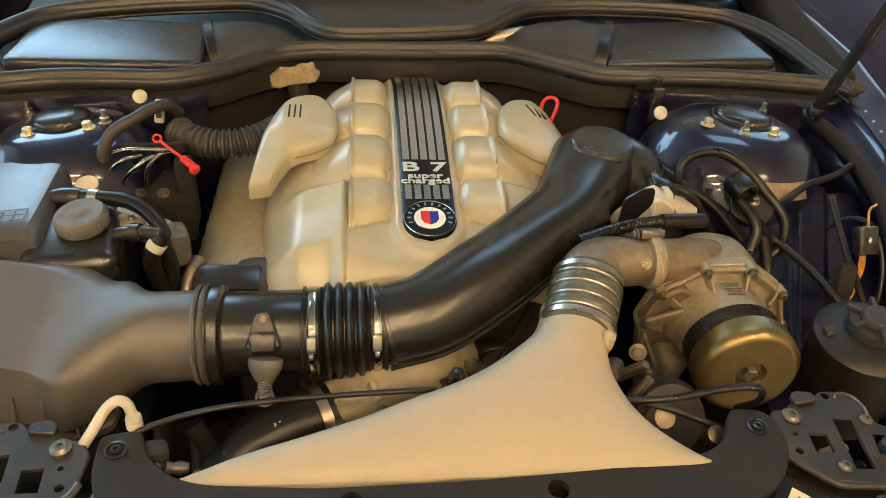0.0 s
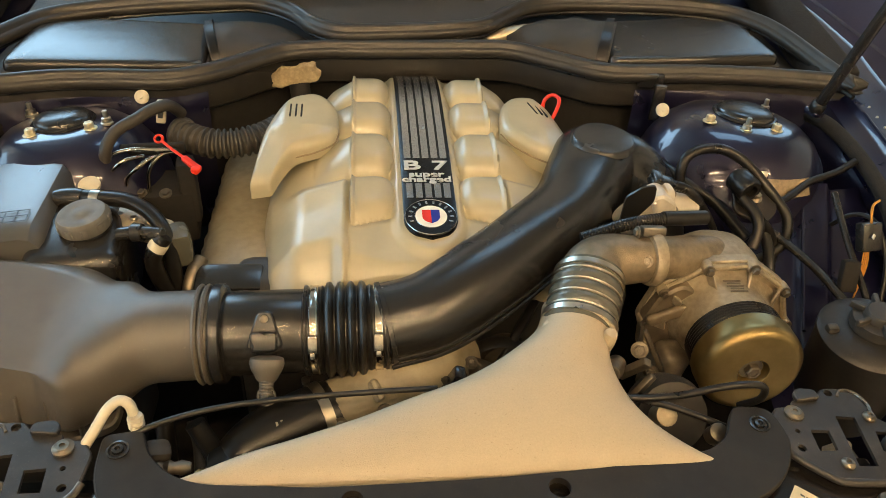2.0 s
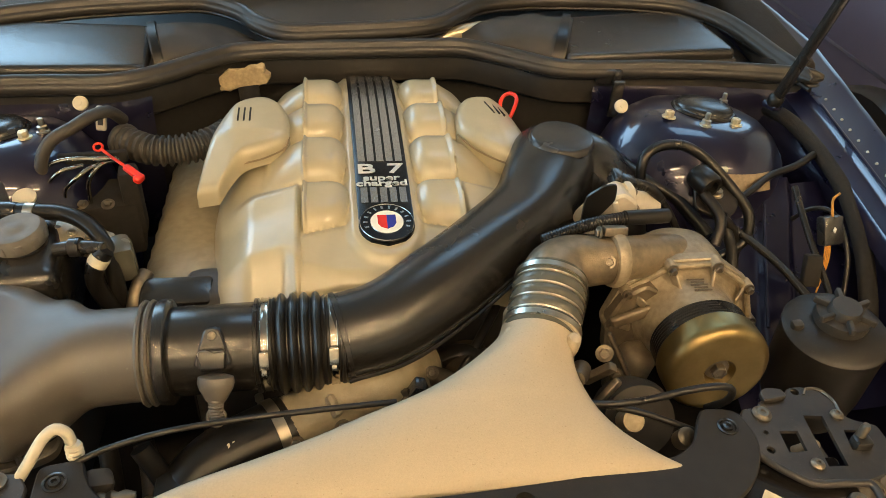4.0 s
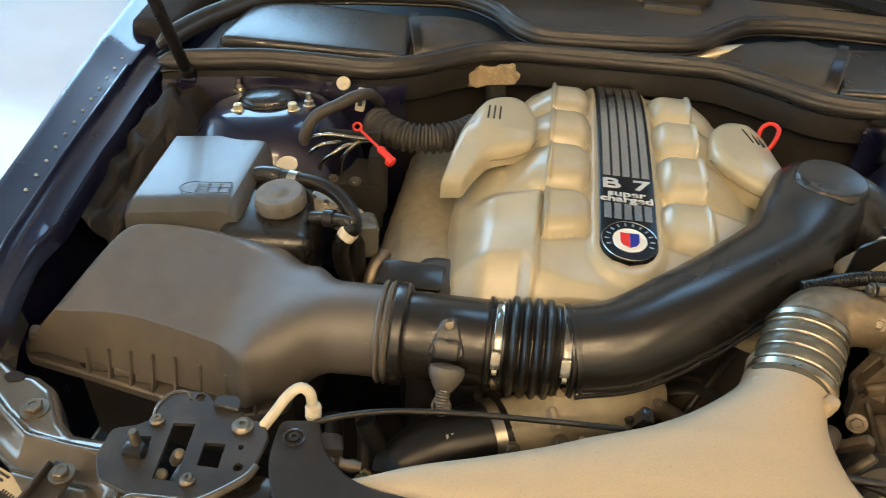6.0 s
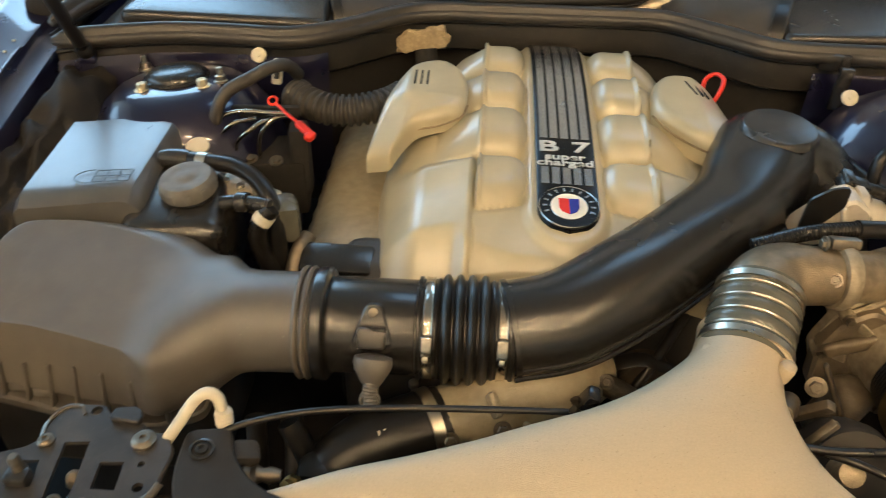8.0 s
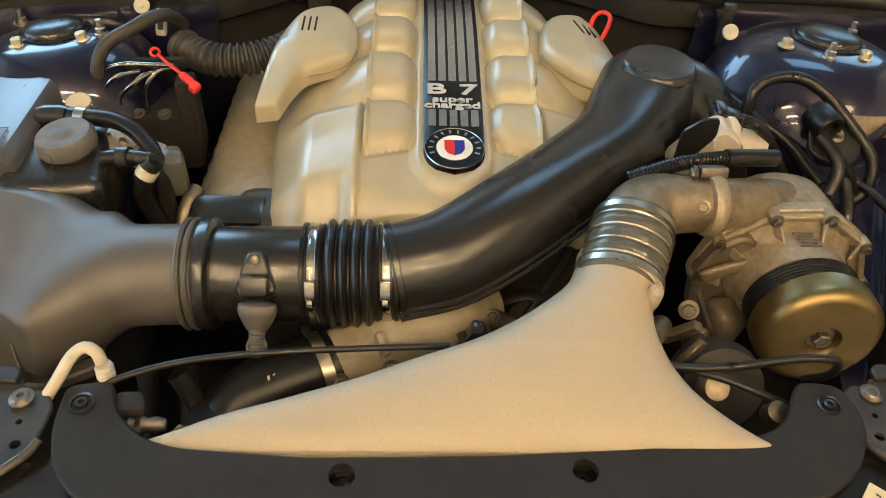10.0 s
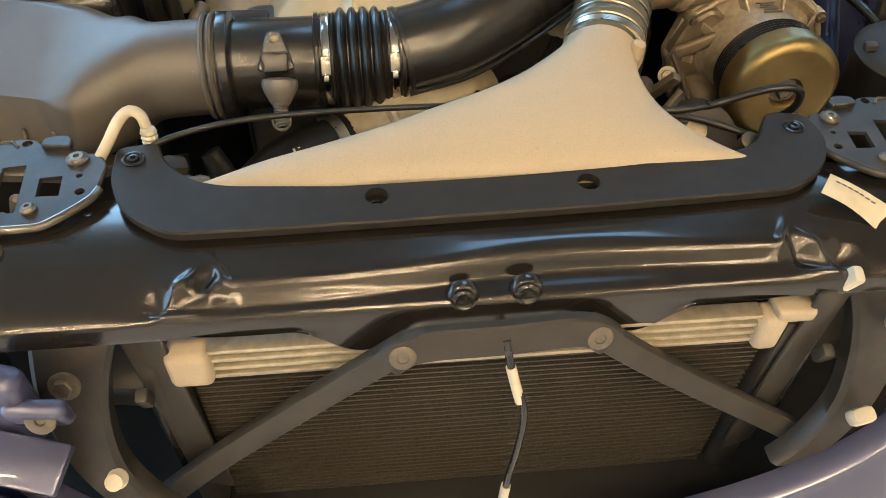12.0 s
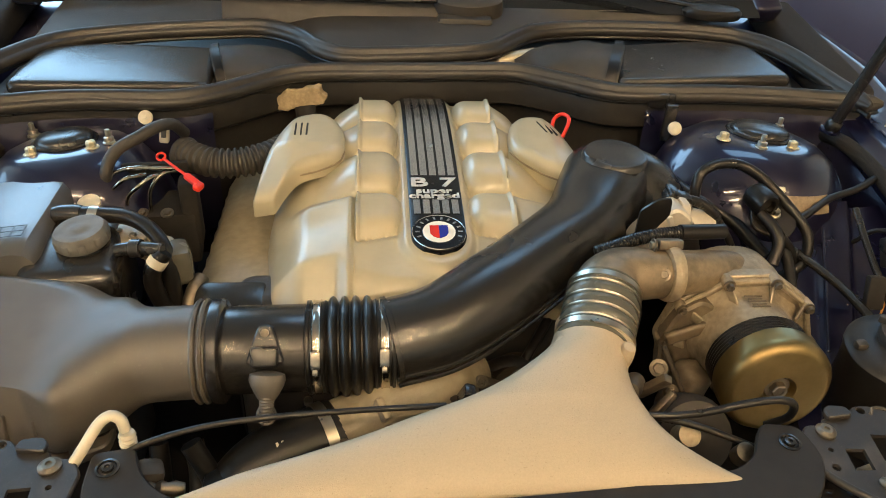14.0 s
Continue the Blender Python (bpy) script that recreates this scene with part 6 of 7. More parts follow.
# ---- left side of the bay ----
def coolant_tank():
    tank = thing("coolant_tank", "black coolant tank with pale lid and screw cap", "coolant tank", at=(-0.6, 1.0, 0.75))
    part("tank_body", block((0.135, 0.155, 0.15), pose(-0.505, 0.945, 0.763, 2, 0, 8), 0.022, 4), "black", tank)
    part("tank_body", block((0.16, 0.20, 0.15), pose(-0.625, 0.985, 0.745, 0, 0, 6), 0.015, 3), "black", tank)
    # lid: sloping top face, rounded front, steeper side towards the cap
    lid = bmesh.new()
    rings = []
    for k, v in enumerate(np.linspace(0, 1, 14)):
        y = 0.882 + 0.215 * v
        xl, xr = -0.700 - 0.022 * v, -0.545 - 0.013 * v
        top = 0.856 - 0.010 * v
        dip = 0.012 * max(0.0, 1 - v / 0.12) ** 2
        rings.append([(xl - 0.004, y, top - 0.055), (xl, y, top - 0.012 - dip), (xl + 0.008, y, top - 0.003 - dip), (xl + 0.02, y, top - 0.002 - dip), (xr - 0.02, y + 0.015, top + 0.008 - dip), (xr - 0.006, y + 0.015, top + 0.006 - dip),
                      (xr + 0.004, y + 0.015, top - 0.004 - dip), (xr + 0.022, y + 0.012, top - 0.055)])
    skin(lid, rings)
    l = part("lid", lid, "grey_lid", tank, "pale grey lid with a printed diagram", smooth=30)
    m = pose(-0.598, 0.938, 0.8610, -2, -3.6, 6)
    def line(x0, y0, x1, y1, w=0.0012):
        d = math.hypot(x1 - x0, y1 - y0)
        part("diagram_line", block((d + w, w, 0.0008), m @ pose((x0 + x1) / 2, (y0 + y1) / 2, 0.0004, 0, 0, math.degrees(math.atan2(y1 - y0, x1 - x0))), 0), "mark", l)
    for y in (-0.014, 0.0, 0.014):
        line(-0.012, y, 0.036, y)
    for x in (-0.012, 0.004, 0.020, 0.036):
        line(x, -0.014, x, 0.014)
    for k in range(8):
        a0, a1 = radians(90 + 22.5 * k), radians(112.5 + 22.5 * k)
        line(-0.016 + 0.022 * math.cos(a0), 0.016 * math.sin(a0), -0.016 + 0.022 * math.cos(a1), 0.016 * math.sin(a1))
    cm = pose(-0.489, 0.948, 0.838, 3, -6, 0)
    part("filler_neck", turned([(0.034, -0.03), (0.0345, 0.0), (0.032, 0.004)], cm, 32), "black", tank)
    cap = part("screw_cap", turned([(0.0355, 0.002), (0.037, 0.004), (0.037, 0.020), (0.0335, 0.0255), (0.026, 0.0265), (0.022, 0.0255), (0.012, 0.0255), (0.010, 0.027), (0, 0.0272)], cm, 48), "dust_grey", tank, "dusty grey ribbed screw cap")
    for k in range(10):
        a = radians(36 * k)
        part("grip", block((0.004, 0.010, 0.014), cm @ Matrix.Rotation(a, 4, "Z") @ pose(0.0365, 0, 0.012), 0.0015), "dust_grey", cap)
    part("outlet", sweep([(-0.548, 1.008, 0.846), (-0.535, 1.008, 0.848), (-0.515, 1.005, 0.850), (-0.505, 1.003, 0.851)], [0.013, 0.015, 0.015, 0.013], 20), "black", tank)


coolant_tank()
h = hose("coolant_hose", "black rubber coolant hose curving from the tank", [(-0.52, 1.008, 0.850), (-0.483, 0.998, 0.854), (-0.437, 0.988, 0.855), (-0.400, 0.965, 0.848), (-0.378, 0.940, 0.828), (-0.371, 0.925, 0.78), (-0.368, 0.912, 0.72)], 0.0115, n=44)
part("hose_clip", sweep([(-0.492, 1.0005, 0.8535), (-0.478, 0.997, 0.8545)], 0.0125, 18), "steel", h, "bright clip")
h = hose("coolant_hose", "shorter black coolant hose below the tee", [(-0.372, 0.918, 0.842), (-0.386, 0.911, 0.825), (-0.393, 0.909, 0.80), (-0.389, 0.910, 0.77), (-0.372, 0.905, 0.73), (-0.36, 0.90, 0.69)], 0.0125)
part("hose_clip", sweep([(-0.3785, 0.914, 0.834), (-0.386, 0.911, 0.824)], 0.0137, 18), "white", h, "pale clip")
hose("hose_tee", "black plastic tee joining the coolant hoses", [(-0.44, 0.928, 0.838), (-0.415, 0.926, 0.843), (-0.390, 0.921, 0.845), (-0.374, 0.918, 0.845)], 0.0098, "black", "hose tee", 12)
hose("hose_tee", "black plastic quick coupling on the tank", [(-0.418, 0.926, 0.8425), (-0.404, 0.924, 0.844)], 0.0135, "black", "hose tee", 6)
hose("coolant_hose", "silver braided hose beside the head cover", [(-0.335, 0.95, 0.775), (-0.345, 0.925, 0.765), (-0.350, 0.90, 0.74), (-0.352, 0.88, 0.70)], 0.011, "bolt")


def valve_cover_plate():
    v = thing("pump_housing", "oily cast housing under the coolant hoses", "pump housing", at=(-0.42, 0.97, 0.8))
    part("housing_plate", block((0.09, 0.045, 0.02), pose(-0.42, 0.972, 0.822, 12, 6, -22), 0.006), "cast", v)
    part("housing_plate", block((0.05, 0.05, 0.06), pose(-0.372, 0.952, 0.80, 0, 0, 20), 0.012), "hose_sil", v)
    for x, y in ((-0.452, 0.985), (-0.43, 0.975), (-0.405, 0.965)):
        hex_bolt("housing_bolt", (x, y, 0.833), (0, -0.2, 1), 0.0045, v, "steel")


valve_cover_plate()


def brake_unit():
    b = thing("brake_unit", "dark brake hydraulic unit with curved steel pipes", "brake unit", at=(-0.44, 1.1, 0.78))
    # felt's near-black on the unit puts in the shade behind the pipes
    part("unit_block", block((0.11, 0.09, 0.10), pose(-0.435, 1.150, 0.735, 0, 0, 8), 0.008), "felt", b)
    part("unit_block", block((0.030, 0.04, 0.12), pose(-0.385, 1.135, 0.780, 0, 0, 8), 0.008), "felt", b)
    runs = [[(-0.524, 1.132, 0.785), (-0.522, 1.129, 0.812), (-0.515, 1.128, 0.834), (-0.496, 1.130, 0.851), (-0.467, 1.132, 0.859), (-0.430, 1.134, 0.858), (-0.396, 1.136, 0.857)],
            [(-0.507, 1.116, 0.785), (-0.507, 1.114, 0.808), (-0.502, 1.113, 0.824), (-0.487, 1.111, 0.841), (-0.472, 1.115, 0.850), (-0.450, 1.135, 0.846)],
            [(-0.480, 1.112, 0.78), (-0.479, 1.110, 0.805), (-0.472, 1.106, 0.823), (-0.453, 1.106, 0.841), (-0.436, 1.119, 0.850), (-0.420, 1.140, 0.846)],
            [(-0.447, 1.120, 0.78), (-0.445, 1.119, 0.808), (-0.441, 1.119, 0.826), (-0.432, 1.123, 0.841), (-0.418, 1.132, 0.851), (-0.400, 1.150, 0.846)]]
    for r in runs:
        part("brake_line", pipe(r, 0.0036, 28, 10), "clamp", b, "bright steel brake line")
    part("unit_cover", block((0.105, 0.012, 0.020), pose(-0.440, 1.160, 0.845, 0, 0, 6), 0.004), "felt", b)
    for x in (-0.46, -0.42):
        hex_bolt("unit_nut", (x, 1.115, 0.785), (0, -0.3, 1), 0.007, b, "bolt")


brake_unit()
hose("air_hose", "thick black curved hose behind the brake unit", [(-0.508, 1.135, 0.80), (-0.509, 1.125, 0.835), (-0.507, 1.126, 0.853), (-0.500, 1.133, 0.872), (-0.485, 1.143, 0.889), (-0.456, 1.160, 0.901), (-0.434, 1.180, 0.908), (-0.415, 1.21, 0.90), (-0.405, 1.24, 0.87)], 0.0100, "black_dusty")
_c = thing("pipe_clip", "pale clip holding the hose behind the brake unit", "clip", at=(-0.432, 1.215, 0.87))
part("clip_body", block((0.016, 0.014, 0.04), pose(-0.436, 1.232, 0.877, -14, 8, 5), 0.003), "white", _c)
part("clip_window", block((0.008, 0.004, 0.02), pose(-0.4355, 1.2245, 0.879, -14, 8, 5), 0.001), "mark", _c)


def red_tag():
    r = thing("red_tag", "bright red plastic tag hanging on a strap", "tag", at=(-0.39, 1.1, 0.87))
    part("tag_ring", sweep([(-0.419 + 0.0065 * math.cos(a), 1.132 + 0.005 * math.sin(a), 0.880 + 0.004 * math.sin(a)) for a in np.linspace(0, 2 * math.pi, 17)], 0.0020, 8, caps=False), "red", r)
    part("tag_strap", pipe([(-0.414, 1.128, 0.879), (-0.402, 1.116, 0.876), (-0.388, 1.104, 0.872), (-0.376, 1.096, 0.868)], 0.0024, 14, 8), "red", r)
    way = Vector((0.034, -0.027, -0.012)).normalized()
    m = Matrix.Translation((-0.362, 1.0845, 0.8625)) @ way.to_track_quat("X", "Z").to_matrix().to_4x4()
    part("tag_body", block((0.036, 0.012, 0.010), m, 0.004, 3), "red", r)
    part("tag_end", block((0.013, 0.017, 0.012), m @ pose(0.014, -0.002, -0.001, 0, 0, 14), 0.004, 3), "red", r)


red_tag()


def corrugated_hose():
    h = thing("corrugated_hose", "dusty grey corrugated hose running behind the cover", "corrugated hose", at=(-0.35, 1.2, 0.83))
    c = curve_pts([(-0.412, 1.232, 0.836), (-0.385, 1.210, 0.838), (-0.350, 1.195, 0.836), (-0.305, 1.198, 0.836), (-0.262, 1.220, 0.838), (-0.235, 1.25, 0.84)], 73)
    part("hose_wall", sweep(c, [0.0235 + 0.0025 * (1 if k % 4 in (1, 2) else -1) for k in range(73)], 24), "black_dusty", h)
    part("hose_cuff", sweep(c[:6], [0.024, 0.029, 0.030, 0.030, 0.029, 0.025], 24), "black_dusty", h)


corrugated_hose()
_l = thing("wing_liner", "crumpled black felt liner beside the strut tower", "liner", at=(-0.77, 1.1, 0.82))
_rings = []
for _k, _y in enumerate(np.linspace(0.90, 1.30, 44)):
    _row = []
    for _u in np.linspace(0, 1, 22):
        _q = Vector((_u * 1.6, _y * 9, 0.3))
        _x = -0.800 + 0.075 * _u + 0.020 * noise.noise(_q * 1.7)
        _z = 0.815 + 0.06 * (_y - 0.9) + 0.030 * math.sin(_u * 2.6) * smooth01(1.0, 1.2, _y) - 0.07 * _u * (1 - smooth01(0.98, 1.12, _y)) - 0.10 * max(0, _u - 0.7) + 0.024 * noise.noise(_q * 2.3 + Vector((7, 0, 0)))
        _row.append((_x, _y + 0.02 * noise.noise(_q * 3.1), _z))
    _rings.append(_row)
for _half in (_rings[:23], _rings[22:]):
    part("liner_sheet", skin(bmesh.new(), _half + [[(x, y + 0.004, z - 0.01) for x, y, z in r] for r in _half[::-1]], closed=False), "felt_brown", _l, smooth=80)
_f = thing("foam_block", "torn tan foam block against the bulkhead", "foam", at=(-0.22, 1.35, 0.89))
_bm = plate([(-0.274, 0.835), (-0.266, 0.845), (-0.276, 0.862), (-0.262, 0.866), (-0.248, 0.879), (-0.230, 0.876), (-0.205, 0.884), (-0.183, 0.887), (-0.180, 0.874), (-0.170, 0.868), (-0.178, 0.852), (-0.196, 0.846), (-0.207, 0.838), (-0.232, 0.840), (-0.250, 0.833)][::-1], 0.0, 0.012, edge=0.003, m=Matrix.Translation((0, 1.428, 0)) @ Matrix.Rotation(radians(90), 4, "X"))
bmesh.ops.subdivide_edges(_bm, edges=[e for e in _bm.edges if e.calc_length() > 0.012], cuts=3)
for _v in _bm.verts:
    _v.co += 0.004 * Vector((noise.noise(_v.co * 90), noise.noise(_v.co * 90 + Vector((9, 0, 0))), noise.noise(_v.co * 90 + Vector((0, 9, 0)))))
part("foam_body", _bm, "foam", _f)
part("foam_stem", pipe([(-0.215, 1.415, 0.845), (-0.21, 1.40, 0.815), (-0.20, 1.39, 0.77)], 0.02, 10, 14), "felt", _f, "dark felt hose under the foam")
for _x, _y, _z in ((-0.480, 1.284, 0.878), (0.462, 1.244, 0.886)):
    tagged(solid("body_plug", turned([(0.0125, -0.002), (0.0125, 0.002), (0.009, 0.004), (0.004, 0.0042), (0.0035, 0.006), (0, 0.006)], aim((_x, _y, _z), (0, -0.8, 0.6)), 20), "white", "round pale plastic plug in the bulkhead", "plug", "bulkhead plugs"))
solid("body_plug", turned([(0.017, -0.002), (0.017, 0.002), (0.013, 0.003), (0, 0.003)], aim((-0.52, 1.068, 0.832), (0, -0.3, 0.95)), 24), "paper", "tan round plug beside the tank", "plug", "bulkhead plugs")
hose("cable_loop", "small red cable loop behind the cover", [(0.238, 1.235, 0.86), (0.243, 1.27, 0.885), (0.258, 1.276, 0.897), (0.268, 1.258, 0.897), (0.258, 1.232, 0.885), (0.245, 1.225, 0.86)], 0.0035, "red", "cable")
_k = thing("seal_clip", "black plastic clip on the bulkhead edge", "clip", at=(0.48, 1.36, 0.89))
part("clip_body", block((0.05, 0.03, 0.03), pose(0.473, 1.362, 0.894, 0, 0, -8), 0.005), "black", _k)
part("clip_tab", block((0.022, 0.012, 0.075), pose(0.482, 1.322, 0.862, 0, 0, -8), 0.003), "black", _k)


# ---- between the trim and the engine ----
hose("release_cable", "slim black cable crossing before the engine", [(-0.362, 0.585, 0.795), (-0.330, 0.602, 0.806), (-0.266, 0.620, 0.812), (-0.19, 0.632, 0.812), (-0.092, 0.645, 0.806), (0.004, 0.657, 0.798)], 0.0036, "rubber", "cable", 40)


def white_elbow():
    e = thing("vent_elbow", "cream bent pipe with a ribbed connector", "pipe elbow", at=(-0.37, 0.6, 0.82))
    part("bent_pipe", pipe([(-0.405, 0.578, 0.790), (-0.388, 0.594, 0.812), (-0.374, 0.607, 0.831), (-0.362, 0.614, 0.838), (-0.352, 0.614, 0.832), (-0.349, 0.612, 0.818)], 0.0062, 24, 14), "white", e)
    part("connector", turned([(0.0085, 0), (0.0095, 0.003), (0.0075, 0.005), (0.0095, 0.008), (0.0075, 0.011), (0.0095, 0.014), (0.008, 0.018)], aim((-0.348, 0.609, 0.797), (0, 0.15, 1)), 18), "white", e)


white_elbow()


def lower_hose():
    h = thing("charge_hose", "large black lower hose with printed marks and a clamp", "hose", at=(-0.2, 0.64, 0.7))
    c = curve_pts([(-0.262, 0.625, 0.655, 0.030), (-0.247, 0.640, 0.678, 0.040), (-0.215, 0.662, 0.694, 0.045), (-0.172, 0.683, 0.701, 0.046), (-0.128, 0.704, 0.704, 0.045)], 30)
    part("hose_wall", sweep(c[:, :3], c[:, 3], 32), "rubber", h)
    m = aim((-0.144, 0.696, 0.703), (0.9, 0.44, 0.03))
    band(h, m @ Matrix.Rotation(radians(40), 4, "Z"), 0.0462, 0.007)
    for k in range(4):
        part("print_bar", block((0.003, 0.012, 0.0008), pose(-0.196 + 0.006 * k, 0.652 + 0.003 * k, 0.7385, 40, 0, 26), 0), "white", h)
    t = thing("thermostat_housing", "cream cast thermostat housing with ribs", "thermostat", at=(-0.08, 0.71, 0.7))
    c = curve_pts([(-0.140, 0.698, 0.704, 0.042), (-0.095, 0.716, 0.712, 0.044), (-0.055, 0.732, 0.724, 0.050), (0.0, 0.755, 0.730, 0.052), (0.04, 0.80, 0.715, 0.05)], 30)
    part("housing_body", sweep(c[:, :3], c[:, 3], 32), "tan_cast", t)
    part("rib", block((0.012, 0.03, 0.05), pose(-0.075, 0.700, 0.742, 30, 0, 30), 0.005), "cast", t)
    part("rib", block((0.010, 0.03, 0.045), pose(-0.040, 0.70, 0.72, 30, 0, 30), 0.005), "cast", t)
    for x, y, z in ((-0.118, 0.662, 0.725), (-0.06, 0.675, 0.735), (-0.10, 0.66, 0.70)):
        hex_bolt("housing_bolt", (x, y, z), (0.1, -0.8, 0.5), 0.007, t, "bolt")


lower_hose()
hose("coolant_pipe", "black pipe low behind the radiator", [(-0.30, 0.66, 0.74), (-0.275, 0.64, 0.69), (-0.26, 0.60, 0.62), (-0.25, 0.56, 0.55)], 0.013, "rubber")
hose("coolant_pipe", "black pipe beside the airbox", [(-0.345, 0.68, 0.72), (-0.34, 0.65, 0.67), (-0.335, 0.60, 0.60)], 0.012, "rubber")
hose("coolant_pipe", "dark hose under the intake pipe", [(-0.31, 0.70, 0.70), (-0.30, 0.67, 0.67), (-0.30, 0.62, 0.60)], 0.013, "black_dusty")
_p = thing("pressure_sensor", "small brass sensor on a dark block", "sensor", at=(-0.27, 0.62, 0.7))
part("sensor_block", block((0.04, 0.04, 0.05), pose(-0.265, 0.628, 0.69), 0.01), "rubber", _p)
part("sensor_nut", turned([(0.011, 0), (0.011, 0.008), (0.007, 0.010), (0.007, 0.018)], aim((-0.285, 0.605, 0.705), (-0.3, -0.6, 0.6)), 6), "gold", _p)
_b = thing("bleed_fitting", "pale ribbed fitting beside the trim", "fitting", at=(-0.30, 0.57, 0.77))
part("fitting_body", turned([(0.008, 0), (0.010, 0.004), (0.007, 0.010), (0.010, 0.016), (0.007, 0.022), (0.009, 0.03), (0.006, 0.04)], aim((-0.325, 0.570, 0.770), (1, 0.1, -0.1)), 16), "bolt", _b)
part("fitting_knob", block((0.03, 0.028, 0.026), pose(-0.325, 0.588, 0.775, 0, 20, 20), 0.008), "black_dusty", _b)


def front_of_engine():
    """Dark castings, belts and brackets that fill the gap behind the trim."""
    f = thing("engine", "dark front of the engine with belt and castings", "engine", at=(0.1, 0.8, 0.6))
    part("timing_case", block((0.62, 0.10, 0.34), pose(0.02, 0.93, 0.60), 0.03, 3), "black_dusty", f)
    part("crank_pulley", turned([(0.06, -0.02), (0.085, -0.02), (0.088, 0.0), (0.085, 0.02), (0.02, 0.025)], aim((0.06, 0.80, 0.56), (0, -1, 0.1)), 40), "black", f)
    part("idler_pulley", turned([(0.02, -0.016), (0.036, -0.016), (0.037, 0.0), (0.036, 0.016), (0.01, 0.02)], aim((0.12, 0.80, 0.70), (0, -1, 0.1)), 32), "cast_dark", f)
    part("drive_belt", sweep(curve_pts([(0.15, 0.79, 0.73), (0.10, 0.79, 0.745), (0.04, 0.79, 0.70), (-0.03, 0.79, 0.60)], 20), 0.012, 8, flat=0.3), "rubber", f)
    part("bracket_arm", sweep([(0.04, 0.76, 0.74), (0.08, 0.75, 0.73), (0.12, 0.75, 0.70)], 0.014, 12), "cast_dark", f)
    part("bracket_arm", block((0.05, 0.03, 0.07), pose(0.02, 0.73, 0.72, 10, 20, 20), 0.008), "cast_dark", f)
    part("clip", block((0.016, 0.02, 0.03), pose(0.035, 0.705, 0.765, 10, 20, 0), 0.004), "lacquer", f)
    for x, y, z in ((0.06, 0.745, 0.75), (0.10, 0.75, 0.72), (0.02, 0.71, 0.74)):
        hex_bolt("case_bolt", (x, y, z), (0, -0.7, 0.7), 0.006, f, "cast_dark")


front_of_engine()
hose("loom", "black ribbed loom under the intake duct", [(0.02, 0.80, 0.72), (0.06, 0.80, 0.755), (0.10, 0.83, 0.765), (0.15, 0.88, 0.77), (0.20, 0.93, 0.775)], 0.008, "rubber", "wiring loom")
hose("loom", "black loom under the intake duct", [(0.10, 0.77, 0.70), (0.13, 0.80, 0.74), (0.17, 0.86, 0.76)], 0.007, "rubber", "wiring loom")
_t = thing("tensioner_bracket", "small cast bracket with a bolt beside the duct neck", "bracket", at=(0.255, 0.69, 0.79))
part("bracket_boss", turned([(0.013, -0.02), (0.014, 0.0), (0.012, 0.014), (0.006, 0.016)], aim((0.243, 0.694, 0.785), (-0.5, -0.8, 0.3)), 20), "bolt", _t)
part("bracket_fork", block((0.014, 0.012, 0.055), pose(0.268, 0.690, 0.790, 20, 30, 0), 0.003), "bolt", _t)
part("bracket_fork", block((0.012, 0.010, 0.045), pose(0.276, 0.668, 0.778, 0, 40, 20), 0.003), "bolt", _t)
hose("sensor_cable", "shiny black cable before the pulley", [(0.236, 0.640, 0.792), (0.275, 0.634, 0.796), (0.315, 0.628, 0.808), (0.351, 0.622, 0.826), (0.385, 0.618, 0.835), (0.407, 0.618, 0.828), (0.412, 0.624, 0.80), (0.40, 0.64, 0.77)], 0.0048, "rubber", "cable")
hose("sensor_cable", "thin black cable under the pulley", [(0.236, 0.650, 0.785), (0.300, 0.632, 0.782), (0.350, 0.612, 0.775), (0.385, 0.600, 0.765)], 0.0045, "rubber", "cable")
_o = thing("coolant_pump", "dark cast pump body under the pulley", "pump", at=(0.34, 0.66, 0.72))
part("pump_body", turned([(0.05, -0.03), (0.055, 0.0), (0.05, 0.02), (0.02, 0.025)], aim((0.33, 0.68, 0.71), (0, -0.8, 0.5)), 32), "black_dusty", _o)
part("pump_boss", turned([(0.014, 0), (0.014, 0.03), (0.009, 0.032)], aim((0.30, 0.648, 0.745), (0, -0.6, 0.7)), 16), "cast", _o)
part("pump_boss", turned([(0.012, 0), (0.012, 0.022), (0.008, 0.024)], aim((0.352, 0.60, 0.76), (0, -0.4, 0.8)), 16), "bolt", _o)


# ---- radiator and the open front ----
def radiator():
    r = thing("radiator", "dark finned radiator behind the front struts", "radiator", at=(0.01, 0.41, 0.45))
    # near-black block: the shade behind the slats is put into its colour
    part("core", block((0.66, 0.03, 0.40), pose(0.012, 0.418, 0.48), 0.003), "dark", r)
    part("side_tank", block((0.035, 0.05, 0.42), pose(-0.333, 0.405, 0.48), 0.008), "black_dusty", r)
    part("side_tank", block((0.035, 0.05, 0.42), pose(0.360, 0.405, 0.48), 0.008), "black_dusty", r)
    first = None
    for k in range(40):
        z = 0.662 - 0.0092 * k
        if first is None:
            first = part("slat", block((0.635, 0.022, 0.0026), pose(0, 0, 0), 0), "fin", r)
            me = first.data
            first.matrix_parent_inverse = Matrix()
            first.matrix_basis = r.matrix_basis.inverted() @ pose(0.012, 0.398, z)
        else:
            ob = new("slat", me)
            ob.parent = r
            ob.matrix_basis = r.matrix_basis.inverted() @ pose(0.012, 0.398, z)


radiator()


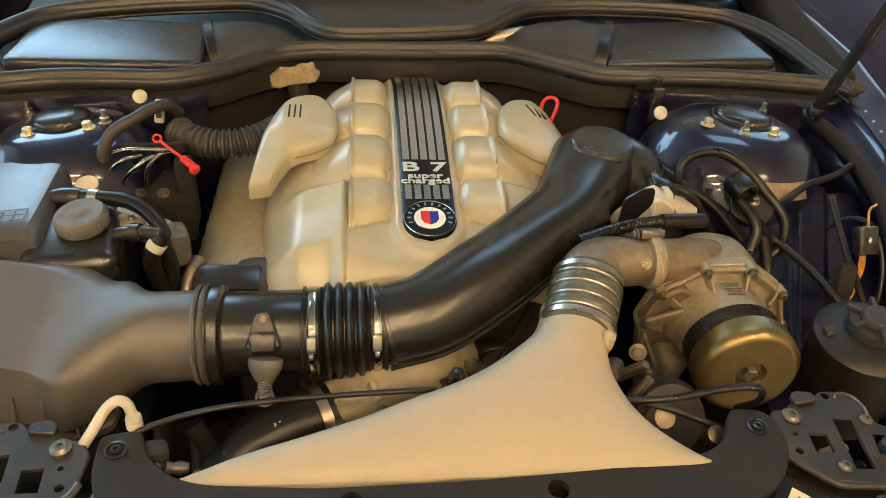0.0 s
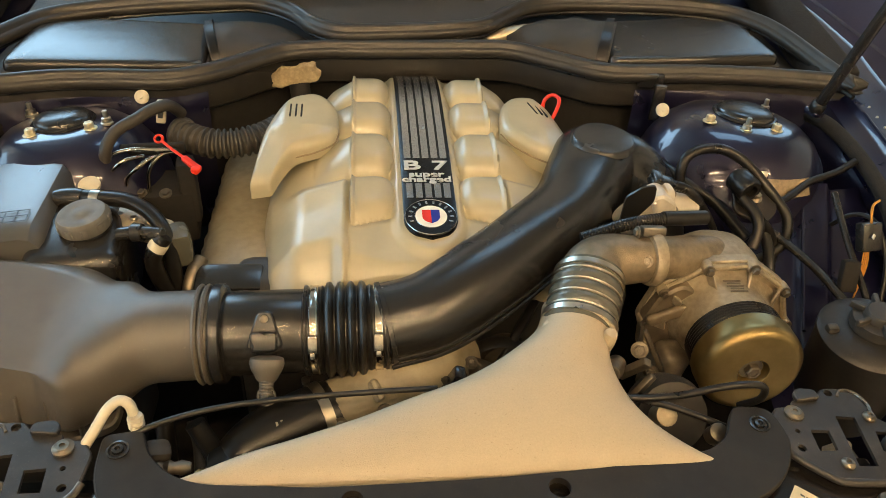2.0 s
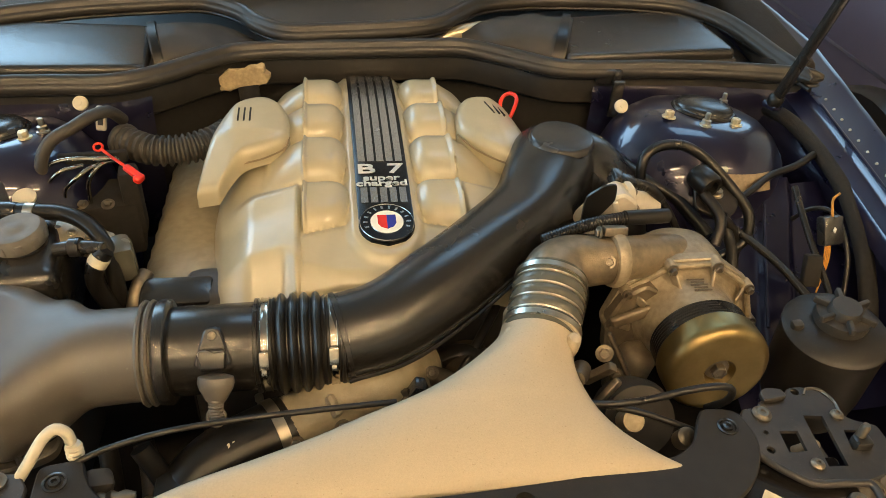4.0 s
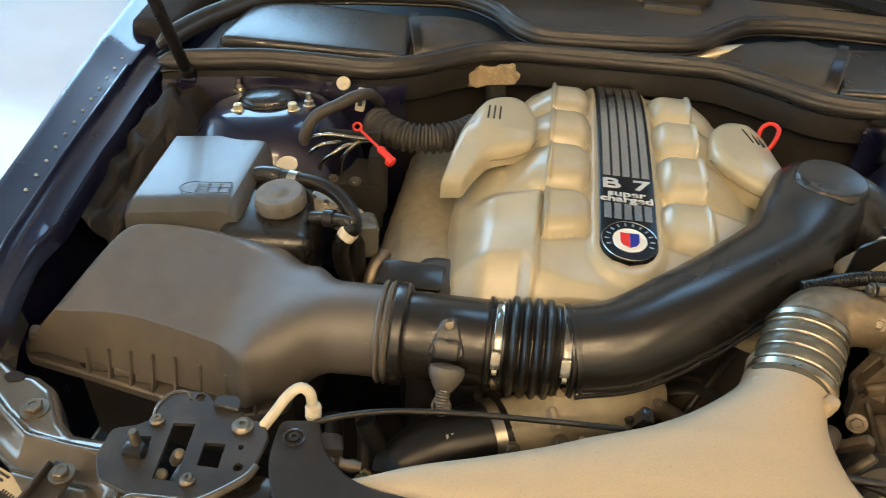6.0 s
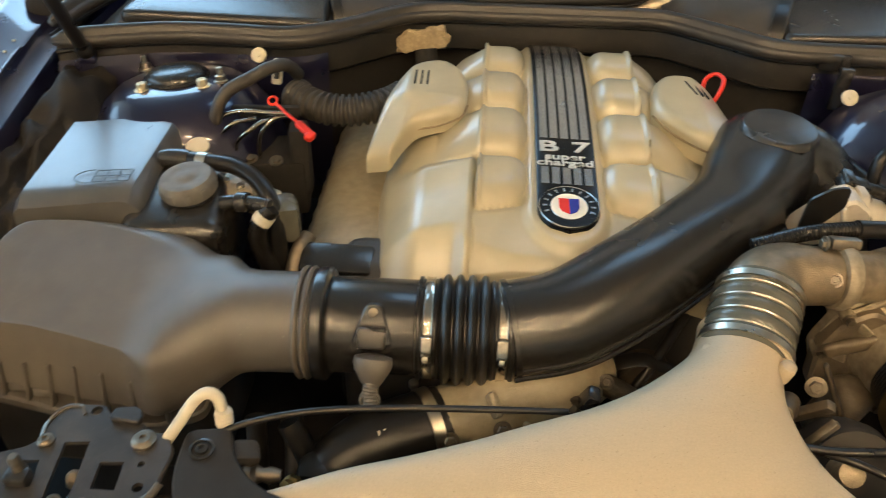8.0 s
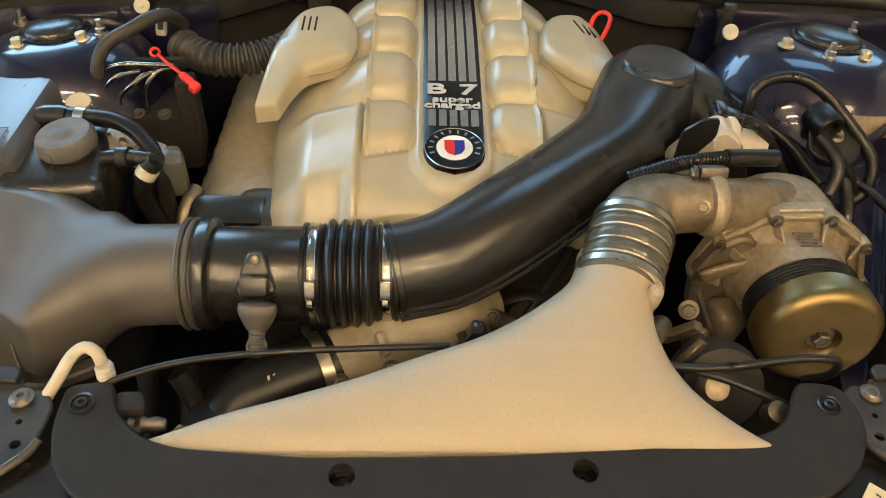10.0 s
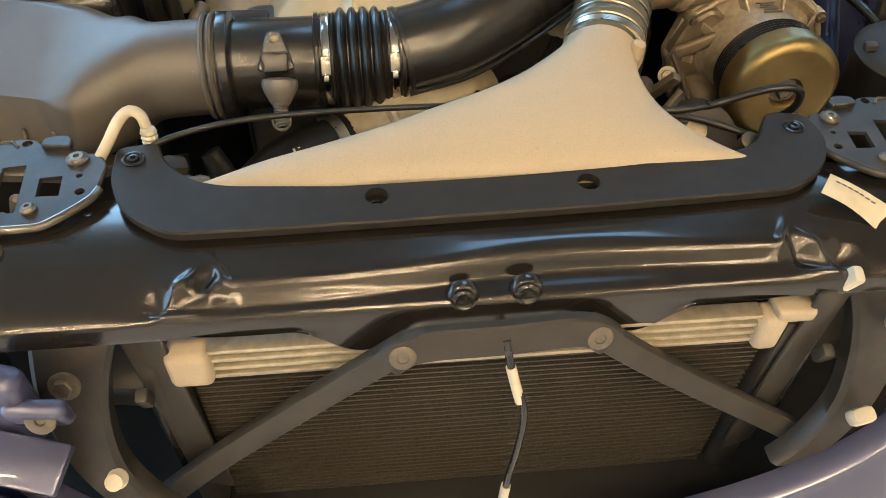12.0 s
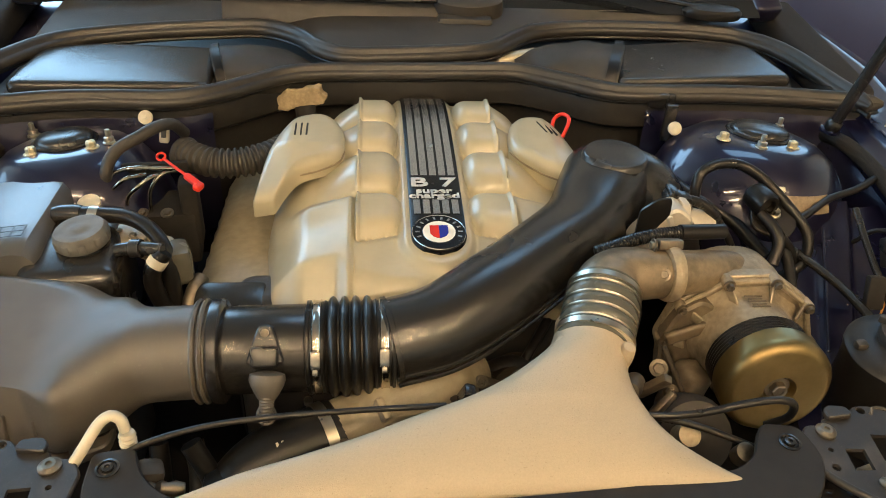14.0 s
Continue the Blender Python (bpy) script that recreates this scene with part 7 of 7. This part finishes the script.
def oil_cooler():
    o = thing("oil_cooler", "pale aluminium cooler with four tubes and cast end tanks", "cooler", at=(0, 0.385, 0.69))
    for k in range(4):
        part("cooler_tube", block((0.60, 0.020, 0.0065), pose(0.005, 0.386, 0.712 - 0.0135 * k, 0, -0.4, 0), 0.002), "alu", o)
    fins = bmesh.new()
    for k in range(3):
        for i in range(110):
            x = -0.275 + 0.0052 * i
            block((0.0012, 0.014, 0.008), pose(x, 0.388, 0.7055 - 0.0135 * k, 0, 20 if i % 2 else -20, 0), 0, bm=fins)
    part("cooling_fins", fins, "alu", o, kind="stuff", smooth=0)
    for x, w in ((-0.298, 0.045), (0.318, 0.03)):
        part("end_tank", block((w, 0.034, 0.052), pose(x, 0.383, 0.690, 0, 0, 0), 0.009, 3), "cream_cast", o, "pale cast end tank")
    part("end_tank", block((0.045, 0.03, 0.018), pose(0.340, 0.385, 0.716), 0.006, 3), "cream_cast", o)
    # near-black sheet that paints in the shade behind the fins
    part("backing", block((0.56, 0.004, 0.052), pose(0.005, 0.401, 0.69), 0), "dark", o)


oil_cooler()


def bar_between(a, b, wide, thick, bm=None, normal=(0, -1, 0.25)):
    """A flat bar from a to b."""
    a, b = Vector(a), Vector(b)
    x = (b - a).normalized()
    nrm = Vector(normal)
    nrm = (nrm - x * nrm.dot(x)).normalized()
    y = nrm.cross(x)
    m = Matrix.Translation((a + b) / 2) @ Matrix((x, y, nrm)).transposed().to_4x4()
    return block(((b - a).length, wide, thick), m, 0.003, 2, bm)


def latch_carrier():
    l = thing("latch_strut", "dull black pressed steel bar with two diagonal struts", "strut", at=(0.01, 0.35, 0.74))
    # one pressed bar: level in the middle, bent round into the two diagonals
    def pressed(points, wide, n):
        c = curve_pts(points, n)
        rings = []
        for i, p in enumerate(c):
            t = c[min(i + 1, n - 1)] - c[max(i - 1, 0)]
            t /= np.linalg.norm(t)
            nrm = np.array([0, -1, 0.3])
            nrm -= t * (nrm @ t)
            nrm /= np.linalg.norm(nrm)
            side = np.cross(nrm, t)
            h = wide / 2
            rings.append([p + side * a * h + nrm * d for a, d in ((-1, -0.010), (-1, 0.001), (-0.86, 0.004), (-0.6, 0.0048), (0.6, 0.0048), (0.86, 0.004), (1, 0.001), (1, -0.010))])
        return skin(bmesh.new(), rings)
    part("cross_bar", pressed([(-0.098, 0.345, 0.716), (-0.080, 0.346, 0.733), (-0.050, 0.347, 0.7400), (0.018, 0.3475, 0.7415), (0.084, 0.350, 0.744), (0.112, 0.351, 0.738), (0.130, 0.351, 0.722)], 0.036, 40), "black_dusty", l)
    part("diagonal", pressed([(-0.072, 0.3495, 0.740), (-0.150, 0.350, 0.672), (-0.270, 0.351, 0.563), (-0.335, 0.350, 0.498), (-0.385, 0.350, 0.445)], 0.030, 30), "black_dusty", l)
    part("diagonal", pressed([(0.104, 0.354, 0.745), (0.180, 0.355, 0.676), (0.300, 0.355, 0.582), (0.400, 0.354, 0.505), (0.470, 0.352, 0.440)], 0.030, 30), "black_dusty", l)
    for x, y, z in ((-0.082, 0.341, 0.733), (0.115, 0.347, 0.737)):
        part("disc_bolt", turned([(0.0135, -0.002), (0.0135, 0.002), (0.011, 0.0035), (0.006, 0.0035), (0.005, 0.002), (0, 0.002)], aim((x, y, z), (0, -1, 0.35)), 28), "bolt", l, "round flat-headed bolt")
    rod = thing("bonnet_rod", "thin bent steel rod with a pale sleeve", "rod", at=(0.02, 0.34, 0.74))
    part("rod_wire", pipe([(0.020, 0.345, 0.746), (0.024, 0.338, 0.722), (0.032, 0.328, 0.690), (0.042, 0.318, 0.655), (0.041, 0.312, 0.60), (0.034, 0.306, 0.53), (0.030, 0.300, 0.46)], 0.0042, 36, 10), "lacquer", rod)
    part("sleeve", pipe([(0.0255, 0.3355, 0.713), (0.034, 0.3255, 0.680), (0.0375, 0.3225, 0.668)], 0.0055, 8, 12), "white", rod, "pale plastic sleeve")
    part("sleeve", pipe([(0.033, 0.305, 0.515), (0.030, 0.300, 0.46)], 0.0058, 6, 12), "white", rod, "pale plastic sleeve")


latch_carrier()


def front_frame():
    """Legs of the front frame on both sides, the parts seen in the gaps, and the bumper's painted edges."""
    for s in (-1, 1):
        def q(x):
            return x if s < 0 else 0.04 - x
        dy = 0.0 if s < 0 else 0.015
        c = curve_pts([(q(-0.400), 0.415 + dy, 0.775, 0.045), (q(-0.400), 0.385 + dy, 0.745, 0.042), (q(-0.412), 0.362 + dy, 0.69, 0.036), (q(-0.416), 0.345 + dy, 0.63, 0.030), (q(-0.405), 0.325 + dy, 0.58, 0.026), (q(-0.375), 0.308 + dy, 0.53, 0.024), (q(-0.345), 0.30 + dy, 0.50, 0.022)], 30)
        rings = [[(x - w, y + 0.02, z), (x - w, y, z), (x - w + 0.006, y - 0.006, z), (x + w - 0.006, y - 0.006, z), (x + w, y, z), (x + w, y + 0.02, z)] for x, y, z, w in c]
        leg = part("front_leg", skin(bmesh.new(), rings), "bracket", CAR, "black pressed steel front frame leg")
        hex_bolt("leg_bolt", (q(-0.406), 0.345 + dy, 0.716), (0, -0.9, 0.4), 0.010, leg, "bolt")
        if s < 0:
            part("leg_clip", turned([(0.010, 0), (0.011, 0.004), (0.007, 0.010), (0.009, 0.016)], aim((-0.376, 0.300, 0.612), (0, -0.7, 0.7)), 16), "white", leg, "pale plastic clip")
        else:
            part("leg_clip", block((0.03, 0.02, 0.022), pose(0.440, 0.318, 0.592, 20, 0, 10), 0.007), "white", leg, "pale plastic clip")
        # air guide and duct seen in the gap
        g = thing("air_guide", "matt black plastic air guide beside the radiator", "air guide", at=(q(-0.36), 0.4, 0.6), group="air guides")
        part("guide_panel", bar_between((q(-0.340), 0.385, 0.745), (q(-0.318), 0.375, 0.44), 0.05, 0.006, normal=(0.3 * s, -1, 0.1)), "black_dusty", g)
        part("guide_panel", bar_between((q(-0.365), 0.41, 0.70), (q(-0.36), 0.40, 0.48), 0.05, 0.01, normal=(s, -0.6, 0.1)), "black", g)
        part("guide_clip", block((0.014, 0.016, 0.03), pose(q(-0.350), 0.365, 0.655, 20, 0, 0), 0.004), "black_dusty", g)
        part("guide_box", block((0.10, 0.10, 0.09), pose(q(-0.40), 0.46, 0.60, 20, 10, 0), 0.012), "black_dusty", g)
    solid("foam_strip", block((0.014, 0.02, 0.075), pose(0.385, 0.395, 0.735, 18, 12, 0), 0.005), "white", "pale foam strip at the radiator's end", "foam strip")
    for s in (-1, 1):
        pts = [(0.10, 0.272, 0.425), (0.22, 0.276, 0.452), (0.33, 0.284, 0.486), (0.42, 0.298, 0.520), (0.49, 0.318, 0.560), (0.56, 0.36, 0.61), (0.64, 0.42, 0.66), (0.72, 0.50, 0.70)]
        if s < 0:
            pts = [(0.04 - x, y - 0.012, z) for x, y, z in pts]
        c = curve_pts(pts, 40)
        rings = [[(x, y + 0.022, z - 0.012), (x, y + 0.018, z - 0.002), (x, y, z), (x + 0.004 * s, y - 0.014, z - 0.006), (x + 0.006 * s, y - 0.018, z - 0.025), (x + 0.008 * s, y - 0.045, z - 0.07), (x + 0.01 * s, y - 0.06, z - 0.16)] for x, y, z in c]
        part("bumper_skin", skin(bmesh.new(), rings, closed=False), "blue_lit", CAR, "glossy dark blue bumper edge")
    # painted lamp bracket with its screw at the left end
    b = thing("bumper_bracket", "blue painted bumper bracket with a round screw", "bracket", at=(-0.44, 0.31, 0.68))
    part("bracket_tower", block((0.05, 0.03, 0.14), pose(-0.452, 0.330, 0.715, 10, 12, -10), 0.012, 3), "blue_lit", b)
    part("bracket_pad", block((0.055, 0.018, 0.045), pose(-0.418, 0.312, 0.724, 18, 6, 0), 0.008, 3), "blue_lit", b)
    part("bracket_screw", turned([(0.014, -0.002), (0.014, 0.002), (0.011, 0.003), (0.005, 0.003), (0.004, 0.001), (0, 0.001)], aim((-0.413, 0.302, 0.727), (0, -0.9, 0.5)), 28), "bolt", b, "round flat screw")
    part("bracket_shelf", block((0.14, 0.05, 0.012), pose(-0.475, 0.300, 0.672, 20, 6, -14), 0.004), "blue_lit", b)
    part("bracket_skirt", block((0.12, 0.02, 0.16), pose(-0.492, 0.285, 0.59, 14, 6, -20), 0.006), "blue_lit", b)


front_frame()


def paper_tag():
    bm = bmesh.new()
    rings = []
    for k in np.linspace(0, 1, 10):
        sag = 0.004 * math.sin(k * math.pi * 1.3)
        a = Vector((0.391 + 0.066 * k, 0.489 - 0.036 * k, 0.813 - 0.022 * k + sag * 0.4))
        b = Vector((0.372 + 0.068 * k, 0.466 - 0.040 * k, 0.808 - 0.030 * k + sag))
        rings.append([a, b, b - Vector((0, 0, 0.0008)), a - Vector((0, 0, 0.0008))])
    skin(bm, rings)
    t = solid("paper_label", bm, "paper", "cream paper label hanging on the cross panel", "label", smooth=60)
    for k in range(7):
        u = 0.15 + 0.09 * k
        p = Vector((0.384 + 0.066 * u, 0.481 - 0.036 * u, 0.8135 - 0.024 * u + 0.004 * math.sin(u * math.pi * 1.3) * 0.6 + 0.001))
        part("print_bar", block((0.005, 0.0022, 0.0006), pose(*p, -8, 14, -30), 0), "mark", t)


paper_tag()


# ---- the cowl boxes ----
def cabin_filter(name, corners, z, lean):
    """A filter box with a smooth flat lid, a crisp front edge and a lower lip."""
    mid = sum((Vector(c) for c in corners), Vector((0, 0))) / len(corners)
    f = thing(name, "black plastic cabin filter box with a smooth flat lid", "filter box", at=(*mid, z), group="cabin filter boxes")

    def top(x, y):
        return z + 0.010 - 0.05 * ((x - mid.x) / 0.35) ** 2 * 0.2 - lean * (y - mid.y) ** 2

    part("lid", cap(corners, mid, top, 0.020, soft=0.013), "lid", f)
    low = [mid + (Vector(c) - mid) * 1.035 for c in corners]
    part("box_body", cap(low, mid, lambda x, y: top(x, y) - 0.019, 0.05, soft=0.004), "black_dusty", f)
    return f


cabin_filter("cabin_filter_box", [(-0.725, 1.322), (-0.378, 1.330), (-0.386, 1.517), (-0.60, 1.535), (-0.722, 1.506)], 0.918, 0.25)
cabin_filter("cabin_filter_box", [(0.396, 1.386), (0.758, 1.412), (0.742, 1.596), (0.65, 1.624), (0.404, 1.575)], 0.918, 0.25)


def cowl_duct(points, r, at):
    d = thing("cowl_duct", "crumpled black rubber air duct in the cowl", "air duct", at=at, group="cowl air ducts")
    c = curve_pts(points, 40)
    bm = sweep(c[:, :3], c[:, 3], 28, flat=0.62)
    for v in bm.verts:
        v.co += 0.006 * Vector((0, 0, noise.noise(v.co * 22)))
    part("duct_wall", bm, "black_dusty", d)
    part("duct_band", sweep(c[1:5, :3], c[1:5, 3] + 0.005, 28, flat=0.66), "rubber", d)


cowl_duct([(-0.385, 1.452, 0.885, 0.088), (-0.345, 1.462, 0.890, 0.085), (-0.30, 1.482, 0.888, 0.078), (-0.25, 1.505, 0.880, 0.06), (-0.21, 1.52, 0.870, 0.04)], 0.08, (-0.38, 1.45, 0.88))
cowl_duct([(0.425, 1.490, 0.888, 0.098), (0.398, 1.500, 0.889, 0.094), (0.36, 1.520, 0.890, 0.085), (0.31, 1.540, 0.888, 0.078), (0.26, 1.555, 0.880, 0.06), (0.22, 1.56, 0.872, 0.045)], 0.08, (0.40, 1.5, 0.88))
solid("cowl_pipe", pipe([(0.15, 1.545, 0.88), (0.20, 1.56, 0.893), (0.26, 1.575, 0.90)], 0.016, 14, 16), "alu", "short pale metal pipe in the cowl", "pipe")


def wiper_parts():
    w = thing("wiper_motor_cover", "dark rounded cover in the middle of the cowl", "cover", at=(0.12, 1.66, 0.95))
    part("cover_body", turned([(0.075, -0.06), (0.082, -0.03), (0.080, 0.0), (0.06, 0.012), (0, 0.015)], pose(0.122, 1.69, 0.985, 8, 0, 0) @ Matrix.Diagonal((1, 0.62, 1, 1)), 40), "black_dusty", w)
    part("cover_foot", block((0.12, 0.06, 0.05), pose(0.115, 1.655, 0.935), 0.012), "black_dusty", w)
    for x, y, a in ((0.675, 1.675, -12), (-0.78, 1.70, 10)):
        p = thing("windscreen_wiper", "black wiper arm resting at the windscreen's foot", "wiper", at=(x, y, 0.97), group="wipers")
        part("arm_head", turned([(0.062, -0.012), (0.066, 0.0), (0.058, 0.010), (0, 0.014)], pose(x, y, 0.972, 6, 0, a) @ Matrix.Diagonal((1, 0.42, 1, 1)), 32), "rubber", p)
        part("arm_bar", pipe([(x, y, 0.978), (x - 0.3 * np.sign(x), y + 0.07, 1.0), (x - 0.66 * np.sign(x), y + 0.09, 1.01)], 0.009, 20, 10, flat=0.6), "rubber", p)
    b = thing("plenum_grille", "grey-brown slatted plenum panel under the windscreen", "grille", at=(0, 1.72, 0.95))
    part("grille_panel", block((0.46, 0.012, 0.07), pose(-0.17, 1.66, 0.955, -30, 0, 2), 0.004), "black_dusty", b)
    part("grille_panel", block((0.50, 0.012, 0.07), pose(0.47, 1.745, 0.965, -30, 0, -2), 0.004), "black_dusty", b)
    for k in range(5):
        part("grille_slat", block((0.11, 0.02, 0.006), pose(-0.36 + 0.09 * k, 1.655, 0.985, -30, 0, 2), 0.002), "black", b)


wiper_parts()
